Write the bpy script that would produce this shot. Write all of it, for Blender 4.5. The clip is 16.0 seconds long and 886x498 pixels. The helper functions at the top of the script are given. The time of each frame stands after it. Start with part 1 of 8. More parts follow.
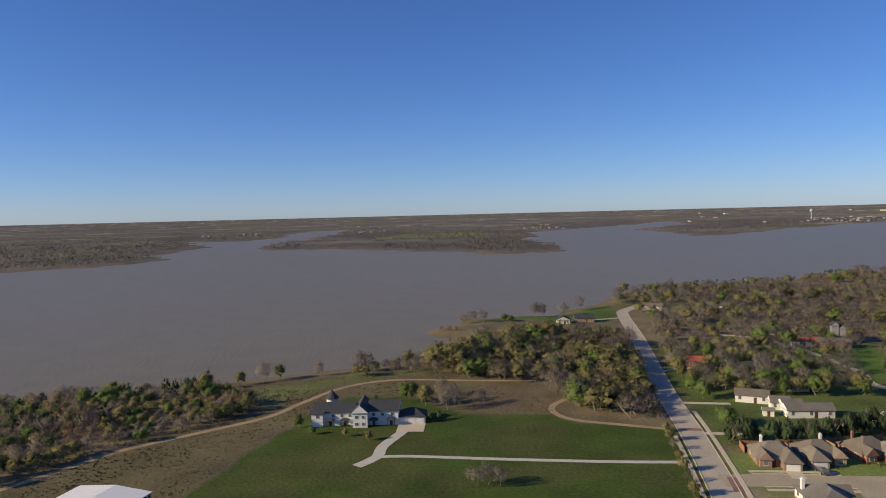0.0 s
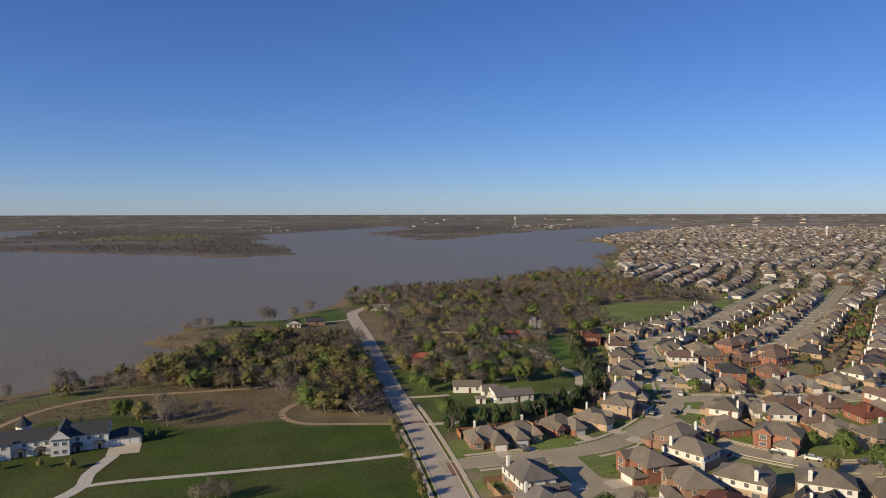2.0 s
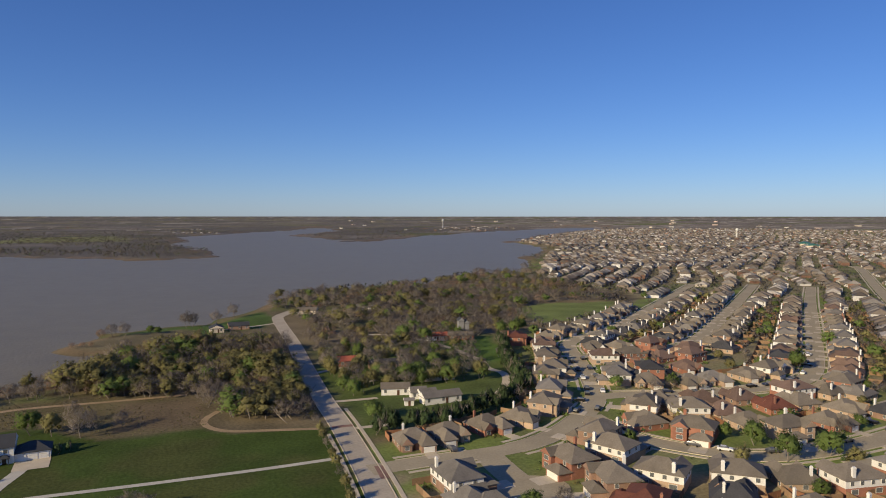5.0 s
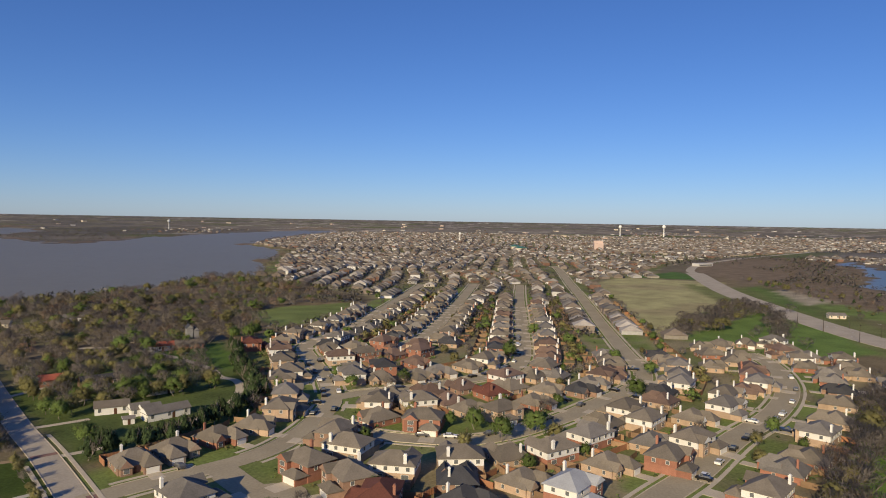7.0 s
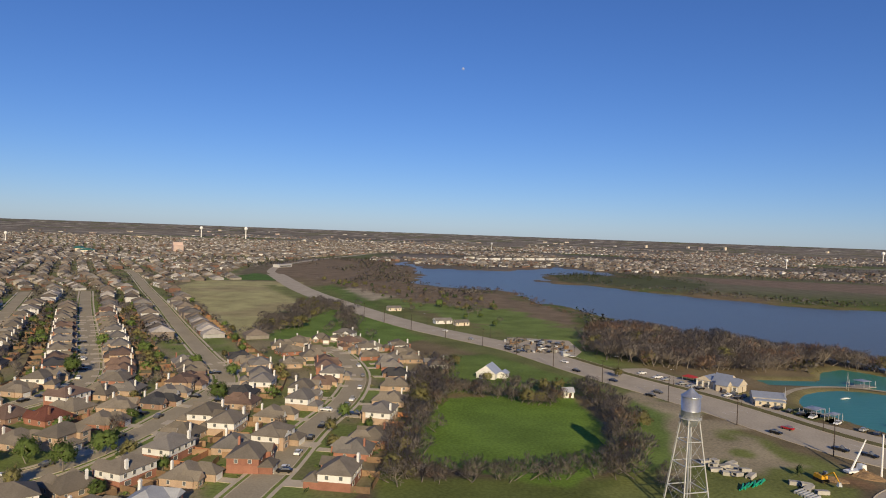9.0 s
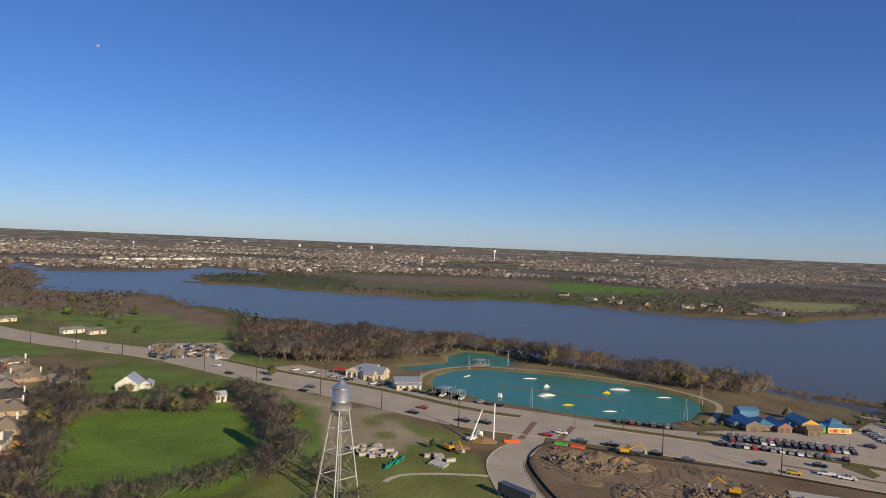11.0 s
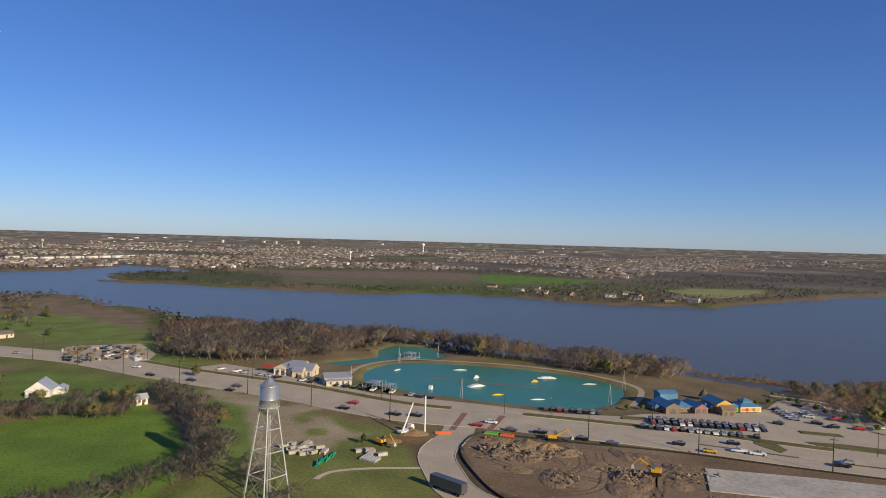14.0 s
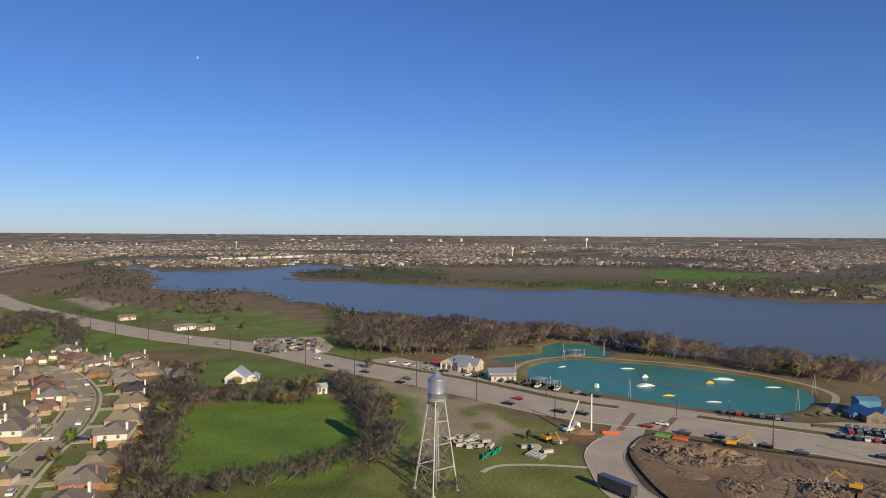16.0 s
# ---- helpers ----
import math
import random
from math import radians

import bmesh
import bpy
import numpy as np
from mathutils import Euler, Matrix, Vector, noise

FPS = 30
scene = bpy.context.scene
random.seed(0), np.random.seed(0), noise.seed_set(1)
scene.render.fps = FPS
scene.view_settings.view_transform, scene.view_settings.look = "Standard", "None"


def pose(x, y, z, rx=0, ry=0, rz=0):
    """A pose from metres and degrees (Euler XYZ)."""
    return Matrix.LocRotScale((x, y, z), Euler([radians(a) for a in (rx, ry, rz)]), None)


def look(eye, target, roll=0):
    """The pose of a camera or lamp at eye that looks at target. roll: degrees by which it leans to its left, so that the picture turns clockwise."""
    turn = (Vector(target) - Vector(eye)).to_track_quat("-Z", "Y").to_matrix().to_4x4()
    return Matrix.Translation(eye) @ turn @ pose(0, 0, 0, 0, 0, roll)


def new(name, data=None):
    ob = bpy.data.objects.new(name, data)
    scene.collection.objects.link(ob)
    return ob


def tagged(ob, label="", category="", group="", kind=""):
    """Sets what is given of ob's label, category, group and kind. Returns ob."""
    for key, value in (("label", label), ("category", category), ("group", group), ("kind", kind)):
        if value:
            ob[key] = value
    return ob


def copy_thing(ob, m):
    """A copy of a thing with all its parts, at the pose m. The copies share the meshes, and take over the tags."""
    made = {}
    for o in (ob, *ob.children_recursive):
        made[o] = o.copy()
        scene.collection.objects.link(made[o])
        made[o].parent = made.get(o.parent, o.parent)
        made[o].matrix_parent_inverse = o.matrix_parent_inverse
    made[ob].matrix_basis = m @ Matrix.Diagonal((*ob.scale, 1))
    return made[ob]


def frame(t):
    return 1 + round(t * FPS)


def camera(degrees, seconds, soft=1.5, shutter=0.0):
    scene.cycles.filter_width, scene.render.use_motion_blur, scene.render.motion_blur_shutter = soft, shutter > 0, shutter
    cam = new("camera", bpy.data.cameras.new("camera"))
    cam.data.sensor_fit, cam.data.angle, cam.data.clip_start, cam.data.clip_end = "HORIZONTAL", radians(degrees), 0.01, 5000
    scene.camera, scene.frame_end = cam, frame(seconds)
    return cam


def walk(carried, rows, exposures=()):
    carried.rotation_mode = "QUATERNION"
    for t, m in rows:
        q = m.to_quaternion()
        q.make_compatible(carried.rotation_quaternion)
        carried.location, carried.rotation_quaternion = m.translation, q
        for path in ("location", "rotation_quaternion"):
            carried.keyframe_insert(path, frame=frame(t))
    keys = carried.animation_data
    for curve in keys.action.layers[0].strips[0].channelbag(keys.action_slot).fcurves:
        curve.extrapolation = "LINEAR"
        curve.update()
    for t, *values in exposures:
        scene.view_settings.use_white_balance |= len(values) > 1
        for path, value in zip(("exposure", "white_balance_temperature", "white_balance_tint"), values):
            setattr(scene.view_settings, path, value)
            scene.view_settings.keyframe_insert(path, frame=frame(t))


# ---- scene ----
# ---------------------------------------------------------------- camera
H = 70.0
cam = camera(66.35, 16.0, 1.0)
PATH = [
    (0, 0.0, -2.9, 1.4),
    (0.5, -7.36, -2.98, 0.8),
    (1, -14.76, -3.0, 0.34),
    (1.5, -20.11, -2.96, 0.15),
    (2, -22.41, -2.92, 0.11),
    (2.5, -23.68, -2.91, 0.11),
    (3, -24.61, -2.86, 0.13),
    (5.5, -30.81, -2.74, -0.09),
    (6, -34.71, -2.69, -0.23),
    (6.5, -41.91, -2.56, -0.59),
    (7, -50.5, -2.36, -0.97),
    (7.5, -59.61, -2.12, -1.31),
    (8, -68.46, -1.85, -1.58),
    (8.5, -76.76, -1.58, -1.84),
    (9, -84.77, -1.29, -2.05),
    (9.5, -93.27, -0.99, -2.09),
    (10, -101.23, -0.7, -2.2),
    (12.3, -124.78, 0.06, -2.38),
    (12.5, -125.85, 0.06, -2.36),
    (13, -125.48, -0.14, -2.08),
    (13.5, -122.68, -0.35, -1.76),
    (14, -119.48, -0.61, -1.6),
    (14.5, -116.61, -0.79, -1.29),
    (15, -113.16, -0.97, -1.05),
    (15.5, -109.59, -1.1, -0.69),
    (16, -105.87, -1.16, -0.36),
]
walk(cam, [(t, pose(0, 0, H, 90 + p, r, y)) for t, y, p, r in PATH],
     [(0.0, 0.05, 5850, 20), (3.0, -0.1, 5850, 20), (6.0, -0.08, 5850, 20), (8.5, -0.15, 5850, 20), (10.0, -0.15, 5850, 20), (12.5, -0.03, 5850, 20), (16.0, -0.04, 5850, 20)])

# ---------------------------------------------------------------- sky and sun
SUN_WAY = Vector((71.0, 19.0, -29.0))           # the way the light travels
SUN_AZ = math.atan2(-SUN_WAY.x, -SUN_WAY.y)
SUN_EL = math.atan2(-SUN_WAY.z, math.hypot(SUN_WAY.x, SUN_WAY.y))
world = bpy.data.worlds.new("world")
scene.world = world
world.use_nodes = True
wn = world.node_tree.nodes
sky = wn.new("ShaderNodeTexSky")
sky.sky_type = "NISHITA"
sky.sun_disc = False
sky.sun_elevation, sky.sun_rotation = SUN_EL, SUN_AZ % (2 * math.pi)
sky.altitude, sky.air_density, sky.dust_density, sky.ozone_density = 1000, 1.12, 0.7, 6.5
dome = wn.new("ShaderNodeTexSky")               # light scattered many times, even all round
dome.sky_type, dome.sun_disc, dome.sun_elevation = "NISHITA", False, radians(90)
dome.altitude, dome.air_density, dome.dust_density, dome.ozone_density = 1500, 0.72, 0.05, 8.0
both = wn.new("ShaderNodeMix")
both.data_type, both.blend_type = "RGBA", "MIX"
both.inputs["Factor"].default_value = 0.29
vivid = wn.new("ShaderNodeHueSaturation")
vivid.inputs["Saturation"].default_value = 1.06
vivid.inputs["Hue"].default_value = 0.505
world.node_tree.links.new(sky.outputs[0], both.inputs["A"])
world.node_tree.links.new(dome.outputs[0], both.inputs["B"])
world.node_tree.links.new(both.outputs["Result"], vivid.inputs["Color"])
world.node_tree.links.new(vivid.outputs[0], wn["Background"].inputs[0])
wn["Background"].inputs[1].default_value = 0.1
sun = new("sun", bpy.data.lights.new("sun", "SUN"))
sun.data.energy, sun.data.angle, sun.data.color = 5.5, radians(0.53), (1.0, 0.81, 0.43)
sun.matrix_world = look((0, 0, 400), Vector((0, 0, 400)) + SUN_WAY)


# ---------------------------------------------------------------- materials
def surface(name, col, var=0.3, scales=(1.5, 0.12), rough=0.85, metal=0.0, bump=0.0, rnd=0.0, island=0.0, attr="", second=None, spec=0.3):
    """A painted, mineral or living surface: its base colour with grain and stains at two scales."""
    m = bpy.data.materials.new(name)
    m.use_nodes = True
    nt = m.node_tree
    n, ln = nt.nodes, nt.links
    b = n["Principled BSDF"]
    b.inputs["Roughness"].default_value, b.inputs["Metallic"].default_value = rough, metal
    b.inputs["Specular IOR Level"].default_value = spec
    geo = n.new("ShaderNodeNewGeometry")
    fine, wide = n.new("ShaderNodeTexNoise"), n.new("ShaderNodeTexNoise")
    for node, s, det in ((fine, scales[0], 4), (wide, scales[1], 3)):
        node.inputs["Scale"].default_value, node.inputs["Detail"].default_value = s, det
        ln.new(geo.outputs["Position"], node.inputs["Vector"])
    add = n.new("ShaderNodeMath")
    add.operation = "ADD"
    ln.new(fine.outputs[0], add.inputs[0]), ln.new(wide.outputs[0], add.inputs[1])
    ramp = n.new("ShaderNodeMapRange")
    ramp.inputs[1].default_value, ramp.inputs[2].default_value = 0.65, 1.35
    ramp.inputs[3].default_value, ramp.inputs[4].default_value = 1 - var, 1 + var
    ln.new(add.outputs[0], ramp.inputs[0])
    value = ramp.outputs[0]
    for amount, node, out in ((rnd, "ShaderNodeObjectInfo", "Random"), (island, "ShaderNodeNewGeometry", "Random Per Island")):
        if amount:
            info, span, times = n.new(node), n.new("ShaderNodeMapRange"), n.new("ShaderNodeMath")
            span.inputs[3].default_value, span.inputs[4].default_value = 1 - amount, 1 + amount
            times.operation = "MULTIPLY"
            ln.new(info.outputs[out], span.inputs[0])
            ln.new(value, times.inputs[0]), ln.new(span.outputs[0], times.inputs[1])
            value = times.outputs[0]
    if attr:
        src = n.new("ShaderNodeAttribute")
        src.attribute_name = attr
        colour = src.outputs["Color"]
    elif second:
        mix = n.new("ShaderNodeMix")
        mix.data_type = "RGBA"
        mix.inputs["A"].default_value, mix.inputs["B"].default_value = (*col, 1), (*second, 1)
        if island or rnd:
            info = n.new("ShaderNodeNewGeometry" if island else "ShaderNodeObjectInfo")
            pick = n.new("ShaderNodeMath")
            pick.operation = "FRACT"
            seven = n.new("ShaderNodeMath")
            seven.operation = "MULTIPLY"
            seven.inputs[1].default_value = 7.31
            ln.new(info.outputs["Random Per Island" if island else "Random"], seven.inputs[0])
            ln.new(seven.outputs[0], pick.inputs[0]), ln.new(pick.outputs[0], mix.inputs["Factor"])
        else:
            ln.new(wide.outputs[0], mix.inputs["Factor"])
        colour = mix.outputs["Result"]
    else:
        rgb = n.new("ShaderNodeRGB")
        rgb.outputs[0].default_value = (*col, 1)
        colour = rgb.outputs[0]
    hsv = n.new("ShaderNodeHueSaturation")
    ln.new(colour, hsv.inputs["Color"]), ln.new(value, hsv.inputs["Value"])
    ln.new(hsv.outputs[0], b.inputs["Base Color"])
    if bump:
        bn = n.new("ShaderNodeBump")
        bn.inputs["Strength"].default_value, bn.inputs["Distance"].default_value = bump, 0.3
        ln.new(fine.outputs[0], bn.inputs["Height"]), ln.new(bn.outputs[0], b.inputs["Normal"])
    return m


def water(name, col, rough, wave, strength, second=None, spec=0.4):
    m = surface(name, col, 0.12, (0.05, 0.006), rough, 0, 0, spec=spec, second=second)
    n, ln = m.node_tree.nodes, m.node_tree.links
    b = n["Principled BSDF"]
    b.inputs["IOR"].default_value = 1.33
    geo, stretch, nz, bn = n.new("ShaderNodeNewGeometry"), n.new("ShaderNodeMapping"), n.new("ShaderNodeTexNoise"), n.new("ShaderNodeBump")
    stretch.inputs["Scale"].default_value = (1, 0.45, 1)
    nz.inputs["Scale"].default_value, nz.inputs["Detail"].default_value = wave, 4
    bn.inputs["Strength"].default_value, bn.inputs["Distance"].default_value = strength, 0.5
    ln.new(geo.outputs["Position"], stretch.inputs["Vector"]), ln.new(stretch.outputs[0], nz.inputs["Vector"])
    ln.new(nz.outputs[0], bn.inputs["Height"]), ln.new(bn.outputs[0], b.inputs["Normal"])
    return m


M = {}
M["ground"] = surface("ground_cover", (0, 0, 0), 0.38, (0.9, 0.05), 0.95, bump=0.5, attr="cover", spec=0.1)
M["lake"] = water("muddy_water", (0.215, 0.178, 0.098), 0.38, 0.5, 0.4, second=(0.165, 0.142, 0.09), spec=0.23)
# Same lake water; the darker south base stands in for stronger sky reflection.
M["lake_south"] = water("lake_water_dark_base", (0.11, 0.10, 0.074), 0.28, 0.6, 0.25, second=(0.08, 0.077, 0.058), spec=0.27)
M["pool"] = water("turquoise_water", (0.05, 0.2, 0.145), 0.3, 0.5, 0.25)
M["concrete"] = surface("pale_concrete", (0.43, 0.375, 0.295), 0.16, (1.2, 0.09), 0.95, bump=0.1, spec=0.08)
M["asphalt"] = surface("worn_paving", (0.37, 0.318, 0.222), 0.18, (1.4, 0.08), 0.95, bump=0.1, spec=0.08)
M["walk"] = surface("sidewalk_concrete", (0.53, 0.46, 0.35), 0.14, (2.0, 0.2), 0.95, spec=0.1)
M["paint"] = surface("road_paint", (0.7, 0.7, 0.66), 0.2, (3, 0.4), 0.8)
M["dirt_path"] = surface("packed_dirt", (0.33, 0.24, 0.14), 0.25, (1.5, 0.15), 0.95)
M["bank"] = surface("pale_packed_sand", (0.40, 0.34, 0.235), 0.2, (1.5, 0.15), 0.95)
M["gravel"] = surface("pale_gravel", (0.5, 0.47, 0.4), 0.15, (3, 0.3), 0.95)
M["bark"] = surface("grey_brown_bark", (0.19, 0.163, 0.135), 0.3, (6, 0.5), 0.95, rnd=0.25)
M["twig"] = surface("bare_brown_twigs", (0.255, 0.22, 0.188), 0.22, (0.5, 0.05), 0.95, rnd=0.2, island=0.1, spec=0.1)
M["bud"] = surface("budding_olive_leaves", (0.235, 0.218, 0.092), 0.25, (0.5, 0.06), 0.9, rnd=0.25, island=0.1, spec=0.15)
M["leaf"] = surface("green_leaves", (0.155, 0.215, 0.06), 0.22, (0.5, 0.06), 0.9, rnd=0.25, island=0.1, spec=0.2)
M["cedar"] = surface("dark_cedar_needles", (0.05, 0.075, 0.03), 0.3, (1.0, 0.1), 0.9, rnd=0.2, island=0.35, spec=0.15)
M["rust"] = surface("reddish_willow_twigs", (0.33, 0.225, 0.155), 0.2, (0.5, 0.05), 0.95, rnd=0.2, island=0.1, spec=0.1)

for key in ("twig", "bud", "leaf", "rust"):         # thin leaves and twigs let light through
    nt = M[key].node_tree
    b, out = nt.nodes["Principled BSDF"], nt.nodes["Material Output"]
    thin, mix = nt.nodes.new("ShaderNodeBsdfTranslucent"), nt.nodes.new("ShaderNodeMixShader")
    nt.links.new(b.inputs["Base Color"].links[0].from_socket, thin.inputs["Color"])
    mix.inputs[0].default_value = 0.4
    nt.links.new(b.outputs[0], mix.inputs[1]), nt.links.new(thin.outputs[0], mix.inputs[2])
    nt.links.new(mix.outputs[0], out.inputs["Surface"])

# ---------------------------------------------------------------- plan helpers
rng = np.random.default_rng(7)


def hash2(i, j, k=0.0):
    s = np.sin(i * 127.1 + j * 311.7 + k * 74.7) * 43758.5453
    return s - np.floor(s)


def vnoise(x, y, size, k=0.0):
    """Smooth value noise from 0 to 1 with lumps of that size."""
    x, y = np.asarray(x, float) / size, np.asarray(y, float) / size
    i, j = np.floor(x), np.floor(y)
    u, v = x - i, y - j
    u, v = u * u * (3 - 2 * u), v * v * (3 - 2 * v)
    return (hash2(i, j, k) * (1 - u) + hash2(i + 1, j, k) * u) * (1 - v) + (hash2(i, j + 1, k) * (1 - u) + hash2(i + 1, j + 1, k) * u) * v


def inside(x, y, poly):
    """The distance to the rim of a plan polygon, above zero inside it."""
    x, y = np.asarray(x, float), np.asarray(y, float)
    best, odd = np.full(x.shape, 1e18), np.zeros(x.shape, bool)
    for (ax, ay), (bx, by) in zip(poly, poly[1:] + poly[:1]):
        dx, dy = bx - ax, by - ay
        s = np.clip(((x - ax) * dx + (y - ay) * dy) / (dx * dx + dy * dy), 0, 1)
        best = np.minimum(best, (x - ax - s * dx) ** 2 + (y - ay - s * dy) ** 2)
        if ay != by:
            odd ^= ((ay > y) != (by > y)) & (x < (bx - ax) * (y - ay) / (by - ay) + ax)
    return np.where(odd, 1, -1) * np.sqrt(best)


def from_line(x, y, pts):
    x, y = np.asarray(x, float), np.asarray(y, float)
    best = np.full(x.shape, 1e18)
    for (ax, ay), (bx, by) in zip(pts, pts[1:]):
        dx, dy = bx - ax, by - ay
        s = np.clip(((x - ax) * dx + (y - ay) * dy) / (dx * dx + dy * dy), 0, 1)
        best = np.minimum(best, (x - ax - s * dx) ** 2 + (y - ay - s * dy) ** 2)
    return np.sqrt(best)


def curve(pts, step=3.0):
    """A smooth line through the plan points."""
    p = [Vector(q) for q in pts]
    p = [2 * p[0] - p[1]] + p + [2 * p[-1] - p[-2]]
    out = []
    for i in range(1, len(p) - 2):
        a, b, c, d = p[i - 1:i + 3]
        k = max(1, int((c - b).length / step))
        for j in range(k):
            s = j / k
            q = 0.5 * (2 * b + (c - a) * s + (2 * a - 5 * b + 4 * c - d) * s * s + (3 * b - a - 3 * c + d) * s ** 3)
            out.append((q.x, q.y))
    out.append(tuple(p[-2]))
    return out


# plan: water
N_LAKE = [(-1500, 250), (-420, 235), (-180, 269), (-111, 285), (-67, 306), (-25, 326), (5, 346), (14, 352), (21, 378), (2, 390),
          (-8, 410), (2, 436), (16, 465), (44, 467), (75, 472), (92, 492), (118, 519), (160, 585), (235, 619), (315, 631), (385, 684), (450, 732), (513, 716), (581, 818),
          (749, 1026), (948, 1224), (999, 1406), (1067, 1584), (1421, 1931), (1873, 2338), (2530, 2861), (2874, 3199), (2711, 3385), (1791, 2756), (1596, 2596), (1132, 2240),
          (849, 1911), (719, 1773), (679, 1843), (719, 2163), (674, 2400), (1125, 3091), (1343, 4038), (1282, 4067), (988, 3432), (697, 3035), (352, 2558), (259, 2144),
          (223, 1784), (225, 1541), (229, 1249), (165, 1202), (74, 1189), (16, 1306), (-97, 1356), (-242, 1563), (-398, 1561), (-429, 1628), (-459, 1929), (-446, 2273), (-453, 2789), (-522, 3804),
          (-573, 3720), (-716, 3183), (-608, 2558), (-655, 2211), (-847, 2281), (-725, 1930), (-621, 1749), (-617, 1475), (-655, 1449), (-521, 1273), (-544, 1191), (-579, 1088), (-660, 1057), (-663, 1008), (-1500, 940)]
S_LAKE = [(1643, 265), (1303, 171), (1184, 145), (1070, 146), (946, 119), (902, 68), (887, 7), (853, -11), (781, -20), (734, -31), (731, -52), (711, -71), (680, -84), (640, -92), (589, -100), (498, -155), (453, -200), (410, -241),
          (327, -274), (297, -313), (265, -327), (234, -339), (218, -345), (207, -375), (211, -420), (211, -465), (208, -500), (203, -540), (215, -568), (250, -1000), (500, -1900), (703, -1842),
          (719, -1676), (772, -1629), (704, -1392), (626, -1218), (621, -1045), (597, -858), (581, -771), (541, -685), (588, -666), (629, -606), (671, -547), (728, -545), (788, -493), (823, -425), (840, -351), (874, -288), (925, -231),
          (992, -170), (1050, -137), (1075, -97), (1107, -63), (1210, -61), (1326, -75), (1360, -122), (1360, -177), (1328, -210), (1465, -238), (1553, -201), (1641, -146), (1679, -122), (1526, -74), (1403, -10), (1380, 47), (1357, 103), (1388, 152), (1669, 240)]
POOL = [(321, -136), (336, -145), (345, -156), (350, -168), (349, -180), (332, -204), (312, -225), (287, -241), (262, -247), (247, -244), (236, -234), (225, -218), (223, -203), (229, -191), (238, -179), (251, -168), (264, -158),
        (278, -147), (297, -139), (310, -134)]
POND = [(367, -134), (372, -168), (398, -180), (411, -198), (393, -214), (364, -210), (352, -194), (360, -176), (358, -150), (356, -137)]
INLET = [(286, -306), (268, -318), (241, -322), (221, -331), (214, -328), (219, -316), (246, -303), (276, -300)]
LAKE_Z, POOL_Z = -2.0, -0.7

# plan: roads
ROAD_W = [(30, 20), (52, 95), (66, 155), (76, 208), (82, 247), (91, 296), (104.5, 366), (118.5, 449), (125, 470), (141, 492)]
ST_A = [(70, 171), (85, 170), (101, 168), (115, 167), (130, 170), (150, 180), (172, 196), (191, 220), (211, 252), (232, 286), (250, 300), (295, 319), (367, 365), (434, 408), (560, 490)]
ST_B = [(176, 200), (192, 196), (206, 188), (222, 183), (243, 178), (265, 177), (292, 187), (349, 223), (430, 277), (522, 338), (640, 414)]
ST_2 = [(222, 262), (247, 251), (287, 258), (328, 278), (427, 339), (520, 398), (610, 456)]
ST_C = [(158, 182), (154, 160), (161, 142), (172, 128), (188, 122), (213, 119), (241, 119), (269, 119), (294, 123), (322, 138), (349, 157), (442, 218), (572, 301), (686, 376), (900, 514), (960, 560)]
ST_5 = [(100, 66), (165, 65), (190, 64), (230, 65), (269, 63), (306, 66), (338, 74), (374, 90), (393, 106)]
CUL = [(105, 166), (102, 150), (101, 136)]
HWY = [(60, -300), (120, -238), (172, -197), (220, -152), (250, -121), (304, -90), (361, -50), (421, -13), (458, 22), (505, 66), (595, 129), (758, 228), (1000, 345)]
ROAD_D = [(232, -142), (212, -128), (196, -111), (178, -103), (156, -99), (120, -110)]
LANE = [(67, 184), (44, 186), (14, 190), (-12, 194), (-20, 194)]
HWY_FAR = [(985, 338), (1062, 373), (1236, 413), (1522, 429), (2029, 414), (2400, 400)]
ROADS = [(ROAD_W, 10), (ST_A, 8.5), (ST_B, 8.5), (ST_2, 8.5), (ST_C, 8.5), (ST_5, 9), (CUL, 9), (HWY, 30), (ROAD_D, 13), (HWY_FAR, 16)]


def off_roads(x, y, extra):
    """True where a place lies further than extra metres from every road's rim."""
    ok = np.ones(np.shape(x), bool)
    for line, width in ROADS:
        ok &= from_line(x, y, line) > width / 2 + extra
    return ok


LAWN = [(-70, 155), (-62, 195), (-50, 238), (-40, 262), (-12, 258), (5, 234), (36, 231), (44, 222), (73, 213), (64, 160), (40, 60), (-40, 60)]
PRAIRIE = [(-130, 120), (-70, 155), (-62, 195), (-50, 238), (-40, 262), (-12, 258), (5, 234), (37, 231), (44, 266), (12, 290), (-40, 300), (-90, 285), (-120, 220), (-180, 190)]
MEADOW = [(207, 32), (244, 35), (283, 29), (310, -30), (260, -38), (212, -36), (190, -20)]
BROWN_FIELD = [(414, 164), (458, 168), (567, 188), (667, 172), (733, 205), (862, 264), (836, 375), (738, 374), (603, 286), (496, 222), (422, 177)]
GREEN_N = [(266, 350), (284, 416), (330, 440), (389, 420), (330, 372)]
PIT = [(207, -131), (194, -118), (163, -108), (120, -120), (80, -200), (96, -240), (128, -218), (160, -190), (186, -160)]
VERGE = [(300, -60), (262, -92), (225, -112), (200, -105), (176, -97), (150, -92), (160, -50), (188, -30), (230, -40)]
PARK = [(210, -50), (300, -62), (262, -92), (222, -92), (212, -70)]
